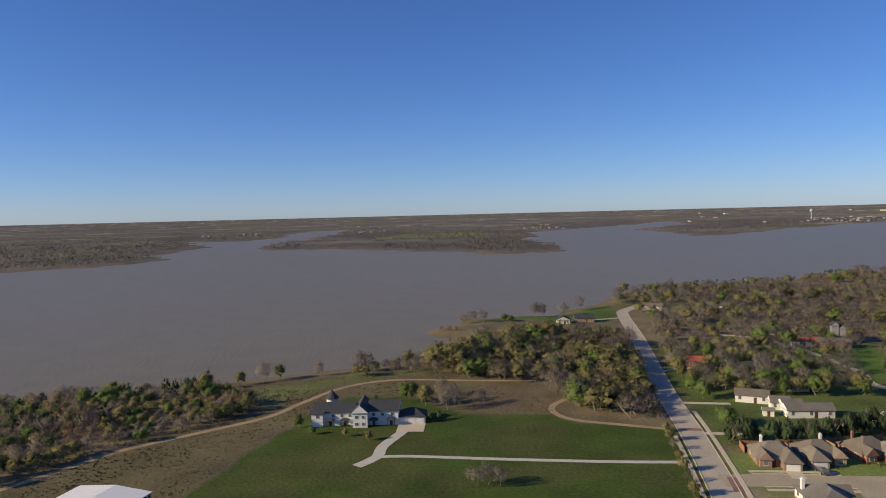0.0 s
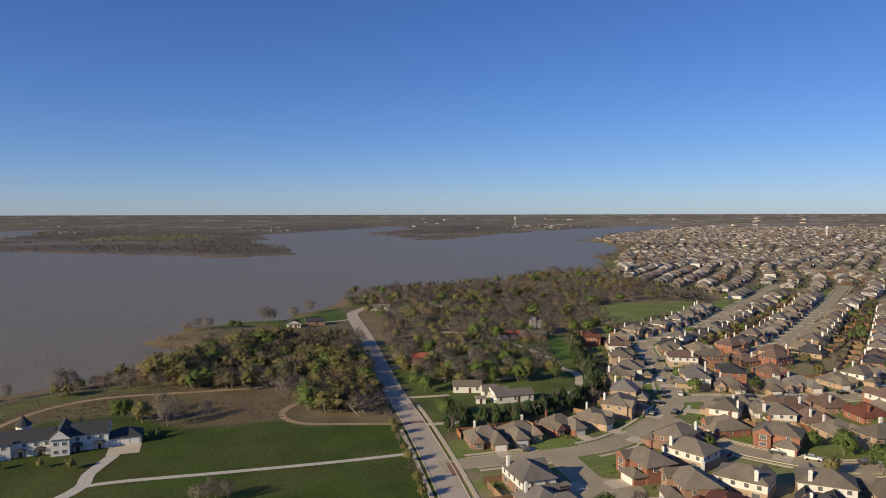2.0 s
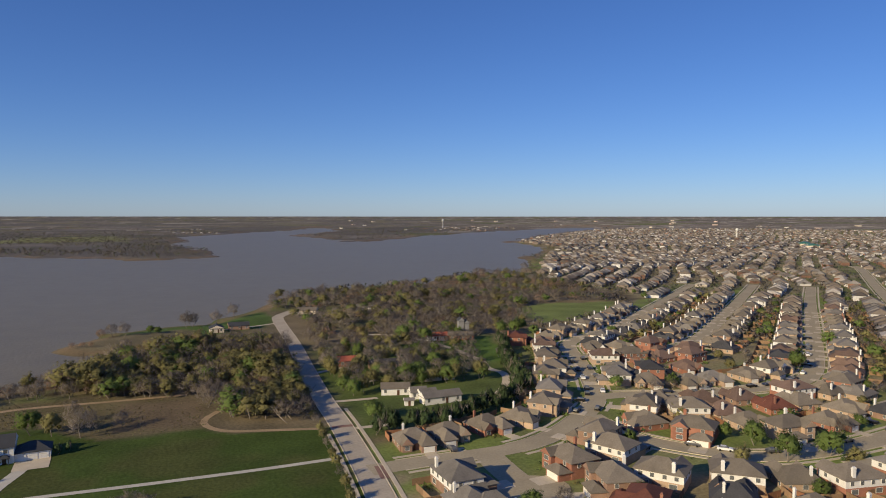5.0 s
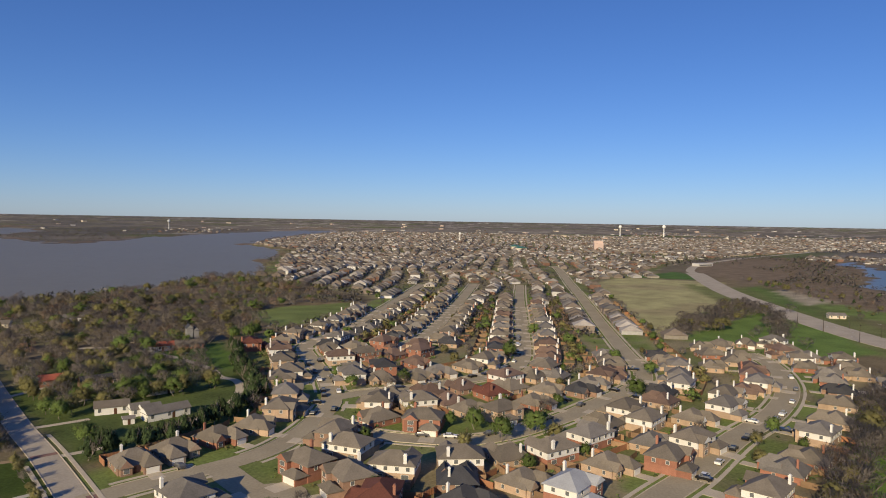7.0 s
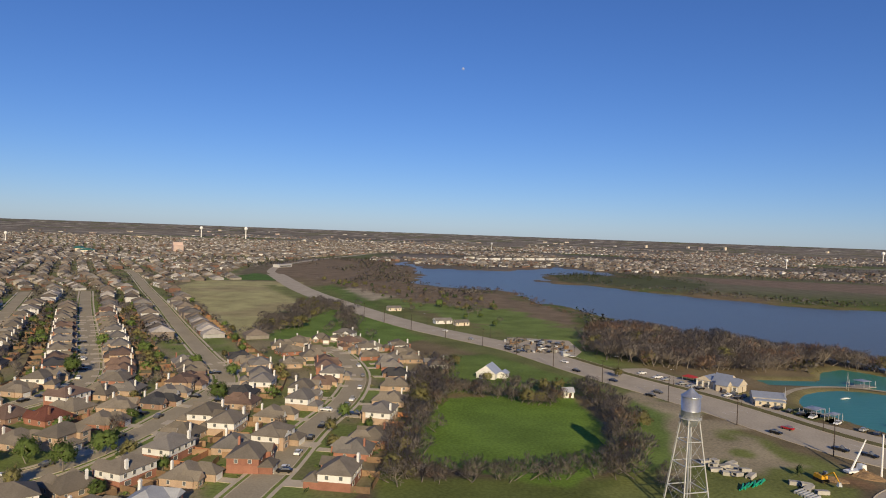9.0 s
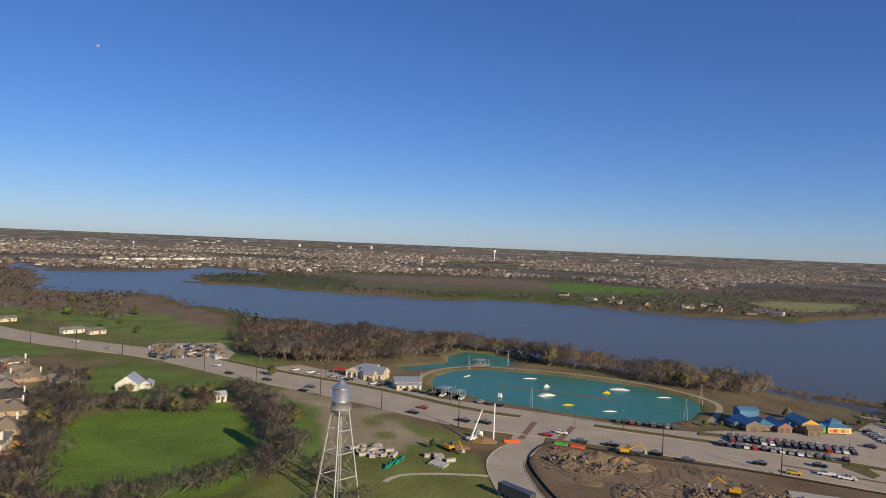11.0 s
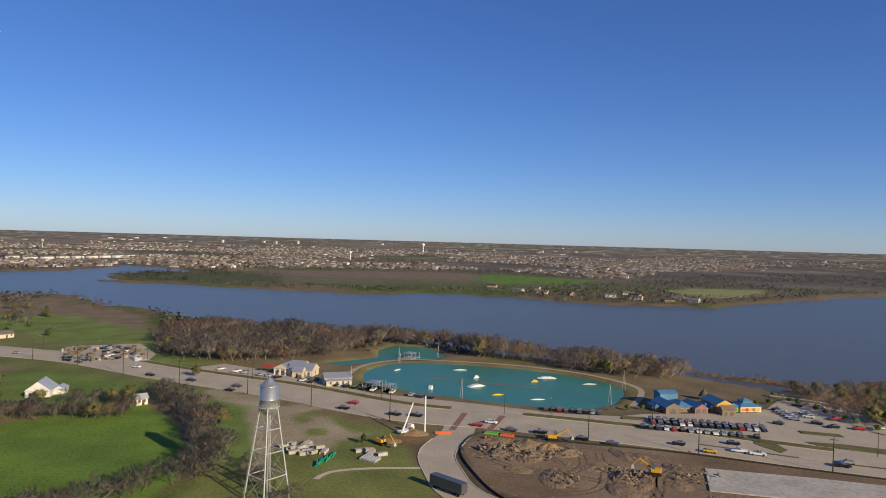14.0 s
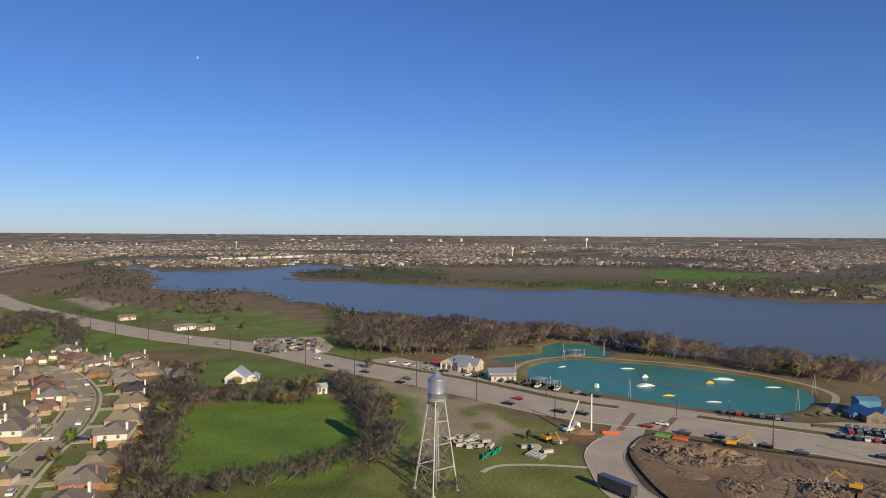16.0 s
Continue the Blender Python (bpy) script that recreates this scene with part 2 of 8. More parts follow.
SUBURB = [(60, 165), (130, 200), (230, 330), (420, 420), (450, 560), (480, 700), (560, 770), (752, 1000), (880, 1160), (1060, 1550), (1500, 1980), (2500, 2840),
          (3300, 2500), (3600, 600), (2400, 390), (1698, 445), (1285, 480), (1000, 405), (870, 320), (764, 385), (430, 165), (440, 120), (360, 40), (180, 35), (80, 60)]
WOODS = {
    "north": [(-12, 304), (12, 288), (41, 268), (46, 228), (72, 219), (79, 250), (86, 300), (94, 348), (76, 366), (46, 366), (26, 360), (8, 330)],
    "west": [(-185, 262), (-100, 280), (-84, 270), (-67, 245), (-72, 238), (-90, 223), (-108, 203), (-122, 180), (-150, 150), (-260, 150), (-320, 225)],
    "old_town": [(92, 262), (118, 222), (150, 228), (172, 280), (200, 330), (265, 352), (284, 420), (330, 440), (300, 520), (240, 590), (175, 582), (134, 520), (112, 430)],
    "shore": [(300, 440), (400, 440), (450, 560), (480, 700), (560, 770), (540, 775), (479, 735), (390, 670), (320, 620), (240, 600), (270, 520)],
    "south": [(430, -52), (395, -62), (372, -120), (386, -150), (415, -180), (400, -225), (350, -228), (304, -250), (266, -265), (250, -290), (262, -305), (327, -268), (410, -236), (455, -195), (500, -150), (560, -106), (490, -60)],
    "field": [(406, 166), (493, 178), (593, 184), (659, 180), (600, 149), (527, 145), (463, 137), (425, 148)],
    "south_east": [(212, -330), (205, -314), (190, -300), (163, -294), (134, -290), (105, -285), (100, -330), (134, -358), (167, -354), (196, -350)],
}


# ---------------------------------------------------------------- mesh helpers
def mesh_of(name, verts, faces, mats, index=None, smooth=False):
    me = bpy.data.meshes.new(name)
    me.from_pydata(verts, [], faces)
    for m in mats if isinstance(mats, (list, tuple)) else [mats]:
        me.materials.append(m)
    if index is not None:
        me.polygons.foreach_set("material_index", np.asarray(index, np.int32))
    if smooth:
        me.polygons.foreach_set("use_smooth", np.ones(len(me.polygons), bool))
    me.update()
    return me


def bm_mesh(name, bm, mats, smooth=False):
    me = bpy.data.meshes.new(name)
    bm.to_mesh(me)
    bm.free()
    for m in mats if isinstance(mats, (list, tuple)) else [mats]:
        me.materials.append(m)
    if smooth:
        me.polygons.foreach_set("use_smooth", np.ones(len(me.polygons), bool))
    return me


def part(name, data, parent, label="", at=None):
    ob = new(name, data)
    ob.parent = parent
    if at is not None:
        ob.matrix_basis = at
    return tagged(ob, label)


def thing(name, label, category, group="", at=None, data=None, kind=""):
    ob = new(name, data)
    if data is None:
        ob.empty_display_size = 0.5
    if at is not None:
        ob.matrix_basis = at
    return tagged(ob, label, category, group, kind)


def box(bm, x0, x1, y0, y1, z0, z1, mi=0, taper=0.0):
    t = taper
    v = [bm.verts.new(q) for q in ((x0, y0, z0), (x1, y0, z0), (x1, y1, z0), (x0, y1, z0),
                                   (x0 + t, y0 + t, z1), (x1 - t, y0 + t, z1), (x1 - t, y1 - t, z1), (x0 + t, y1 - t, z1))]
    for f in ((0, 3, 2, 1), (4, 5, 6, 7), (0, 1, 5, 4), (1, 2, 6, 5), (2, 3, 7, 6), (3, 0, 4, 7)):
        bm.faces.new([v[i] for i in f]).material_index = mi


def tube(bm, a, b, ra, rb, n=6, mi=0, caps=True):
    a, b = Vector(a), Vector(b)
    w = (b - a).normalized()
    u = w.orthogonal().normalized()
    v = w.cross(u)
    rings = []
    for c, r in ((a, ra), (b, rb)):
        rings.append([bm.verts.new(c + (u * math.cos(k * math.tau / n) + v * math.sin(k * math.tau / n)) * r) for k in range(n)])
    for k in range(n):
        bm.faces.new((rings[0][k], rings[0][(k + 1) % n], rings[1][(k + 1) % n], rings[1][k])).material_index = mi
    if caps:
        bm.faces.new(rings[1]).material_index = mi
        bm.faces.new(rings[0][::-1]).material_index = mi


def lathe(bm, prof, n=24, mi=0):
    rings = []
    for r, z in prof:
        rings.append([bm.verts.new((r * math.cos(k * math.tau / n), r * math.sin(k * math.tau / n), z)) for k in range(n)])
    for p, q in zip(rings, rings[1:]):
        for k in range(n):
            bm.faces.new((p[k], p[(k + 1) % n], q[(k + 1) % n], q[k])).material_index = mi
    bm.faces.new(rings[-1]).material_index = mi
    bm.faces.new(rings[0][::-1]).material_index = mi


def ribbon(name, pts, width, z, mat, label="", category="road", thick=0.0, shift=0.0, kind="structure", cuts=None):
    """A strip that follows a plan line."""
    v, f = [], []
    for i, (x, y) in enumerate(pts):
        a, b = Vector(pts[max(0, i - 1)]), Vector(pts[min(len(pts) - 1, i + 1)])
        n = Vector((a.y - b.y, b.x - a.x)).normalized()
        for s in (shift - width / 2, shift + width / 2):
            v.append((x + n.x * s, y + n.y * s, z))
            if thick:
                v.append((x + n.x * s, y + n.y * s, z - thick))
    k = 4 if thick else 2
    for i in range(len(pts) - 1):
        if cuts and not cuts(*pts[i]):
            continue
        o, q = i * k, i * k + k
        if thick:
            f += [(o, q, q + 2, o + 2), (o, o + 1, q + 1, q), (o + 2, q + 2, q + 3, o + 3)]
        else:
            f.append((o, q, q + 1, o + 1))
    ob = new(name, mesh_of(name, v, f, mat))
    return tagged(ob, label, category, "", kind)


def sheet(name, pts, z, mat, label="", category="ground"):
    bm = bmesh.new()
    face = bm.faces.new([bm.verts.new((x, y, z)) for x, y in pts])
    if face.normal.z < 0:
        face.normal_flip()
    bmesh.ops.triangulate(bm, faces=[face])
    return tagged(new(name, bm_mesh(name, bm, mat)), label, category, "", "structure")


# ---------------------------------------------------------------- the ground
def ground_height(x, y):
    x, y = np.asarray(x, float), np.asarray(y, float)
    r = np.hypot(x, y)
    wob = 1 + np.clip((r - 300) / 300, 0, 8)
    px = x + (vnoise(x, y, 26, 1) - 0.5) * 10 * wob + (vnoise(x, y, 90, 2) - 0.5) * 8 * wob
    py = y + (vnoise(x, y, 26, 3) - 0.5) * 10 * wob + (vnoise(x, y, 90, 4) - 0.5) * 8 * wob
    d = np.maximum(inside(px, py, N_LAKE), inside(px, py, S_LAKE))
    z = np.interp(d, [-22, -6, 0, 10, 60], [0, -1.0, -2.0, -3.0, -6])
    q = np.maximum(inside(x, y, POOL), inside(x, y, POND))
    z = np.minimum(z, np.interp(q, [-3.5, 0, 4], [0, POOL_Z, -2.5]))
    z = np.minimum(z, np.interp(inside(px, py, INLET), [-6, 0, 4], [0, -2.0, -2.6]))
    return z + (H - 1.6) * np.clip((r - 4150) / 800, 0, 1) ** 1.25, d


def cover_colour(x, y, d, z):
    n1, n2, n3 = vnoise(x, y, 9, 11), vnoise(x, y, 40, 12), vnoise(x, y, 220, 13)
    n4 = vnoise(x, y, 700, 14)
    far = np.hypot(x, y)
    col = np.zeros((*np.shape(x), 3))
    col[:] = (0.15, 0.128, 0.075)

    def lay(c, w):
        w = np.clip(w, 0, 1)[..., None]
        col[:] = col * (1 - w) + np.array(c) * w

    lay((0.10, 0.078, 0.055), (n3 - 0.5) * 6 + 0.2)
    lay((0.10, 0.125, 0.035), (n4 - 0.70) * 9 * (n3 > 0.35))
    lay((0.19, 0.15, 0.085), (vnoise(x, y, 300, 15) - 0.74) * 14)
    # the far country: woods, dry fields, green fields and towns, seen over many kilometres, greyed for haze
    away = np.minimum(H / np.maximum(H - np.maximum(z, 0), 0.5), 12)
    fx, fy = x * away, y * away
    out = np.clip((far - 1000) / 700, 0, 1)
    n5, n6, n7 = vnoise(fx, fy, 520, 61), vnoise(fx, fy, 1400, 62), vnoise(fx, fy, 190, 63)
    # Greyed, lightened base stands in for haze and offsets the dim rim.
    lay((0.185, 0.165, 0.143), out * 0.9)
    lay((0.27, 0.235, 0.18), out * np.clip((n7 - 0.5) * 5, 0, 1) * np.clip((n5 - 0.35) * 5, 0, 1) * 0.8)
    lay((0.115, 0.107, 0.096), out * np.clip((0.6 * n5 + 0.4 * n7 - 0.45) * 9, 0, 1) * np.clip((n6 - 0.2) * 4, 0, 1) * 0.9)
    lay((0.125, 0.14, 0.06), out * np.clip((vnoise(fx, fy, 420, 64) - 0.72) * 12, 0, 1))
    lay((0.42, 0.385, 0.335), np.clip((far - 2300) / 900, 0, 1) * np.clip((vnoise(fx, fy, 130, 65) - 0.74) * 10, 0, 1) * 0.85)
    north = np.clip((40 - np.degrees(np.arctan2(x, y))) / 14, 0, 1) * np.clip((far - 1000) / 300, 0, 1)
    # Northern land: haze put into a greyer, darker base.
    lay((0.115, 0.108, 0.10), north * np.clip((vnoise(fx, fy, 300, 66) - 0.25) * 4, 0, 1) * 0.8)
    lay((0.18, 0.165, 0.105), north * np.clip((vnoise(fx, fy, 260, 67) - 0.72) * 14, 0, 1))

    def zone(poly, c, edge=3.0, noise=4.0, amount=1.0):
        e = inside(x, y, poly) + (n1 - 0.5) * noise + (n2 - 0.5) * noise
        lay(c, np.clip(e / edge + 0.5, 0, 1) * amount)

    zone([(1700, 270), (1385, 190), (1268, 180), (1130, 150), (1000, 150), (930, 130), (820, 150), (1000, 360), (1300, 440), (1650, 420)], (0.2, 0.152, 0.10), 30, 40)
    zone([(1143, -50), (1331, -62), (1493, -229), (1405, -267), (1161, -350), (1060, -302), (1058, -163)], (0.09, 0.10, 0.045), 20, 30)
    zone([(1586, -337), (1412, -355), (1366, -750), (1251, -799), (1064, -668), (1212, -375)], (0.20, 0.15, 0.11), 15, 15)
    zone([(1846, -364), (1950, -459), (1412, -355), (1407, -299)], (0.33, 0.26, 0.15), 15, 15)
    zone([(1150, -721), (1252, -829), (1124, -918), (1045, -958), (930, -773), (986, -654)], (0.12, 0.21, 0.04), 12, 10)
    zone([(783, -869), (820, -969), (762, -1082), (689, -994), (640, -818), (684, -796)], (0.26, 0.27, 0.12), 12, 10)
    zone([(-232, 2071), (-137, 2556), (135, 2636), (122, 2076), (-84, 2084)], (0.2, 0.21, 0.09), 30, 40)
    zone(SUBURB, (0.25, 0.215, 0.125), 8, 10)
    lay((0.14, 0.165, 0.055), np.clip((n2 - 0.45) * 5, 0, 1) * (inside(x, y, SUBURB) > 0) * 0.8)
    street = np.full(np.shape(x), 1e9)
    for line in (ST_A, ST_B, ST_2, ST_C, ST_5):
        street = np.minimum(street, from_line(x, y, line))
    lay((0.165, 0.21, 0.055), np.clip((22 - street) / 6, 0, 1) * np.clip((n1 - 0.2) * 3, 0, 1) * (far < 700) * 0.92)
    zone(PRAIRIE, (0.138, 0.116, 0.06), 6, 8)
    zone([(-130, 215), (-100, 262), (-60, 290), (-20, 308), (10, 330), (30, 320), (8, 294), (-30, 290), (-52, 276), (-70, 246), (-100, 222)], (0.135, 0.15, 0.055), 6, 12)
    lay((0.13, 0.135, 0.055), np.clip((n2 - 0.45) * 4, 0, 1) * (inside(x, y, PRAIRIE) > 0) * 0.7)
    for key in WOODS:
        zone(WOODS[key], (0.18, 0.145, 0.09), 10, 12)
        lay((0.11, 0.135, 0.045), np.clip((n2 - 0.52) * 5, 0, 1) * (inside(x, y, WOODS[key]) > -4) * 0.7)
    zone([(79, 200), (150, 195), (200, 300), (215, 335), (150, 330), (96, 304), (86, 250)], (0.085, 0.125, 0.03), 8, 8, 0.85)
    zone([(10, 440), (60, 440), (66, 415), (104, 425), (120, 460), (120, 518), (88, 488), (40, 470), (14, 462)], (0.08, 0.125, 0.03), 5, 4)
    zone([(165, 285), (172, 340), (212, 332), (196, 296), (180, 272)], (0.085, 0.14, 0.03), 5, 4)
    zone(LAWN, (0.055, 0.084, 0.017), 2, 3)
    lay((0.10, 0.086, 0.034), np.clip((0.6 * vnoise(x, y, 26, 21) + 0.4 * n1 - 0.52) * 5, 0, 1) * np.clip(inside(x, y, LAWN) / 8, 0, 1) * 0.4)
    zone([(8, 240), (38, 236), (42, 268), (12, 278)], (0.15, 0.115, 0.07), 3, 4)
    zone(BROWN_FIELD, (0.38, 0.35, 0.165), 8, 10)
    zone([(700, 190), (720, 215), (640, 150), (610, 130)], (0.38, 0.31, 0.2), 6, 10)
    lay((0.31, 0.26, 0.14), np.clip((n2 - 0.6) * 5, 0, 1) * (inside(x, y, BROWN_FIELD) > 0) * 0.7)
    zone([(888, 386), (1010, 376), (880, 272), (845, 379)], (0.085, 0.15, 0.035), 8, 8)
    zone(GREEN_N, (0.16, 0.195, 0.06), 5, 6)
    zone([(518, 732), (668, 921), (667, 874), (544, 719)], (0.15, 0.19, 0.06), 8, 8)
    hw_side = from_line(x, y, HWY)
    lay((0.15, 0.17, 0.055), np.clip((40 - hw_side) / 10, 0, 1) * (x > 285) * (x < 800) * 0.85)
    zone([(395, 70), (445, 50), (560, 108), (630, 150), (600, 152), (545, 150), (470, 154), (410, 150)], (0.135, 0.2, 0.045), 6, 6)
    zone([(300, -54), (330, -45), (402, 6), (384, 44), (330, 40), (290, 32), (312, -30)], (0.135, 0.19, 0.045), 5, 6)
    zone([(380, -60), (560, 40), (640, 110), (760, 180), (860, 180), (780, 20), (640, -30), (520, -60)], (0.155, 0.205, 0.055), 12, 22)
    zone([(150, 28), (200, 35), (188, 28), (205, -40), (160, -45), (120, 0)], (0.12, 0.145, 0.04), 5, 5)
    zone(VERGE, (0.165, 0.185, 0.055), 4, 6)
    zone(PARK, (0.33, 0.275, 0.185), 8, 34, 0.9)
    zone([(206, -40), (262, -45), (300, -58), (280, -66), (236, -58), (214, -54)], (0.115, 0.18, 0.035), 4, 5, 0.9)
    zone(MEADOW, (0.135, 0.215, 0.035), 2, 3)
    lay((0.118, 0.185, 0.035), np.clip((vnoise(x, y, 18, 22) - 0.5) * 4, 0, 1) * np.clip(inside(x, y, MEADOW) / 8, 0, 1) * 0.6)
    zone(PIT, (0.23, 0.17, 0.112), 2, 3)
    lay((0.17, 0.12, 0.075), np.clip((n2 - 0.5) * 6, 0, 1) * (inside(x, y, PIT) > 1) * 0.6)
    zone([(218, -108), (208, -118), (205, -108), (212, -94)], (0.24, 0.15, 0.08), 3, 4)
    for rim in (POOL, POND):
        zone([(q[0] + (q[0] - 285) * 0.1, q[1] + (q[1] + 185) * 0.1) for q in rim], (0.20, 0.18, 0.075), 3, 4, 0.75)
    zone([(194, -375), (182, -482), (120, -480), (130, -360), (160, -400)], (0.085, 0.14, 0.03), 6, 10)
    zone([(200, -372), (190, -425), (150, -445), (112, -335), (128, -314), (160, -327), (188, -350)], (0.125, 0.175, 0.045), 6, 8, 0.9)
    zone([(1284, 361), (1408, 227), (910, 115), (796, -7), (690, -29), (639, -74), (538, -54), (649, -6), (662, 60), (697, 111), (874, 245)], (0.2, 0.152, 0.10), 14, 30)
    zone([(784, 199), (820, 184), (725, 122), (660, 127), (720, 174)], (0.36, 0.31, 0.22), 8, 12)
    zone([(807, 223), (858, 218), (711, 150), (586, 98), (630, 132)], (0.11, 0.165, 0.035), 8, 10, 0.9)
    zone([(195, -371), (203, -448), (192, -520), (120, -520), (130, -384), (172, -366)], (0.09, 0.145, 0.03), 6, 10)
    # the shores of islands and spits: pale mud and dry reeds
    lay((0.20, 0.14, 0.08), np.clip(1 - np.abs(d + 4 + 0.004 * far) / (5 + 0.006 * far), 0, 1) * 0.8)
    return col


def build_ground():
    az = np.radians(np.concatenate([np.arange(-37, 164, 0.3), np.arange(164, 322, 4.0)]))
    rad = [70.0]
    while rad[-1] < 4955:
        rad.append(rad[-1] * (1.013 if rad[-1] < 650 else 1.02 if rad[-1] < 4100 else 1.005))
    rad = np.array(rad)
    a, r = np.meshgrid(az, rad)
    x, y = r * np.sin(a), r * np.cos(a)
    z, d = ground_height(x, y)
    na, nr = len(az), len(rad)
    v = np.stack([x, y, z], -1).reshape(-1, 3)
    v = np.concatenate([v, [[0, 0, 0]]])
    i = np.arange(nr - 1)[:, None] * na + np.arange(na)[None]
    j = np.arange(nr - 1)[:, None] * na + (np.arange(na) + 1)[None] % na
    quads = np.stack([i, i + na, j + na, j], -1).reshape(-1, 4)
    k = np.arange(na)
    tris = np.stack([np.full(na, nr * na), k, (k + 1) % na], -1)
    me = bpy.data.meshes.new("ground")
    loops = np.concatenate([quads.ravel(), tris.ravel()]).astype(np.int32)
    starts = np.concatenate([np.arange(len(quads)) * 4, len(quads) * 4 + np.arange(na) * 3]).astype(np.int32)
    me.vertices.add(len(v)), me.loops.add(len(loops)), me.polygons.add(len(starts))
    me.vertices.foreach_set("co", v.ravel())
    me.loops.foreach_set("vertex_index", loops)
    me.polygons.foreach_set("loop_start", starts)
    me.update(calc_edges=True)
    me.validate()
    col = cover_colour(v[:, 0], v[:, 1], np.concatenate([d.ravel(), [-999]]), v[:, 2])
    att = me.color_attributes.new("cover", "FLOAT_COLOR", "POINT")
    att.data.foreach_set("color", np.concatenate([col, np.ones((len(v), 1))], 1).ravel())
    me.polygons.foreach_set("use_smooth", np.ones(len(me.polygons), bool))
    me.materials.append(M["ground"])
    return tagged(new("ground", me), "grass, dry prairie, suburb lawns and bare earth", "ground", "", "structure")


build_ground()


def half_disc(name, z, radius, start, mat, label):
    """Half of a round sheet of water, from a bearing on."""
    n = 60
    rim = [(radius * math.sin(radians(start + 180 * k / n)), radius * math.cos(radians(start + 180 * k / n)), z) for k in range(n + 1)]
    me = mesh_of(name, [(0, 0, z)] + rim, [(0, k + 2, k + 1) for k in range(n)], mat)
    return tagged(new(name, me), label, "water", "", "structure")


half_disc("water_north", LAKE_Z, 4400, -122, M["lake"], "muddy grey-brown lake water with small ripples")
# South half: sky reflection is helped by the darker base colour.
half_disc("water_south", LAKE_Z, 4400, 58, M["lake_south"], "lake water, base darkened to show reflected sky, with small ripples")


def grown(poly, by):
    cx, cy = sum(p[0] for p in poly) / len(poly), sum(p[1] for p in poly) / len(poly)
    return [(x + (x - cx) / math.hypot(x - cx, y - cy) * by, y + (y - cy) / math.hypot(x - cx, y - cy) * by) for x, y in poly]


sheet("water_pool", [tuple(q) for q in grown(POOL, 2)], POOL_Z, M["pool"], "turquoise water of the cable-ski pool", "water")
sheet("water_pond", [tuple(q) for q in grown(POND, 2)], POOL_Z, M["pool"], "turquoise water of the small upper pond", "water")

# ---------------------------------------------------------------- roads
ribbon("road_west", curve(ROAD_W), 7.2, 0.06, M["concrete"], "pale concrete road down to the lake shore")
for shift, end in ((-5.5, 232), (5.5, 208)):
    ribbon("pavement_west", [p for p in curve(ROAD_W) if p[1] < end], 1.2, 0.14, M["walk"], "narrow concrete sidewalk beside the lake road", "sidewalk", 0.14, shift)
for shift in (-3.74, 3.74):
    ribbon("kerb_west", curve(ROAD_W), 0.25, 0.17, M["walk"], "pale concrete kerb", "kerb", 0.17, shift)
for nm, line, w in (("a", ST_A, 8.2), ("b", ST_B, 8.2), ("two", ST_2, 8.2), ("c", ST_C, 8.2), ("five", ST_5, 9.0)):
    c = curve(line)
    z = {"a": 0.075, "b": 0.085, "two": 0.095, "c": 0.09, "five": 0.08}[nm]
    ribbon("road_street_" + nm, c, w, z, M["asphalt"], "tan concrete residential street")
    others = [(l, ww) for l, ww in ROADS if l is not line]

    def clear(x, y, others=others):
        return all(from_line(np.array(x), np.array(y), l) > ww / 2 + 2.5 for l, ww in others)

    for s in (-1, 1):
        ribbon("kerb_street_" + nm, c, 0.25, 0.2, M["walk"], "pale concrete kerb of a residential street", "kerb", 0.2, s * (w / 2 + 0.12), cuts=clear)
        ribbon("pavement_street_" + nm, c, 1.2, 0.12, M["walk"], "concrete sidewalk along a residential street", "sidewalk", 0.12, s * (w / 2 + 2.0), cuts=clear)
ribbon("road_cul_de_sac", curve(CUL), 9, 0.07, M["asphalt"], "tan concrete cul-de-sac")
sheet("road_turning_circle", [(101 + 11 * math.cos(k * math.tau / 28), 139 + 9 * math.sin(k * math.tau / 28)) for k in range(28)], 0.11, M["asphalt"], "round concrete turning place", "road")
ribbon("road_highway", curve(HWY, 6), 26, 0.06, M["concrete"], "wide pale concrete highway with several lanes")
ribbon("road_highway_far", curve(HWY_FAR, 8), 13, 0.055, M["concrete"], "pale highway running on to the far town")
ribbon("road_side", curve(ROAD_D), 12, 0.08, M["concrete"], "curved pale concrete side road joining the highway")
ribbon("road_lane", curve(LANE), 2.1, 0.05, M["gravel"], "white gravel farm lane across the lawn")
ribbon("road_drive", curve([(-26, 187), (-21, 194), (-20, 203), (-15, 216), (-13, 223)]), 3.6, 0.055, M["gravel"], "white gravel drive to the farmhouse")
ribbon("road_path", curve([(-130, 160), (-111, 188), (-102, 203), (-85, 218), (-64, 236), (-55, 254), (-42, 276), (-22, 286), (11, 282), (37, 279)]), 2.6, 0.05, M["dirt_path"], "brown dirt track along the shore")
ribbon("road_dirt_loop", curve([(44, 250), (38, 242), (37, 234), (42, 225), (55, 219), (70, 213)]), 2.4, 0.05, M["dirt_path"], "brown dirt track round the wood")
ribbon("road_old_town", curve([(150, 372), (163, 362), (171, 338), (174, 310), (172, 280), (166, 262), (167, 252), (160, 238), (144, 221), (126, 212), (118, 209)]), 3.6, 0.05, M["walk"], "narrow pale lane among the old lake houses")
for line in ([(96, 262), (112, 266)], [(84.5, 242), (92, 240.5), (101, 239)], [(80, 208), (86, 207), (92, 206)], [(92, 290), (108, 296)], [(116, 440), (92, 432), (78, 430)]):
    ribbon("road_house_drive", curve(line), 2.6, 0.045, M["walk"], "pale concrete drive to an old lake house", "driveway")


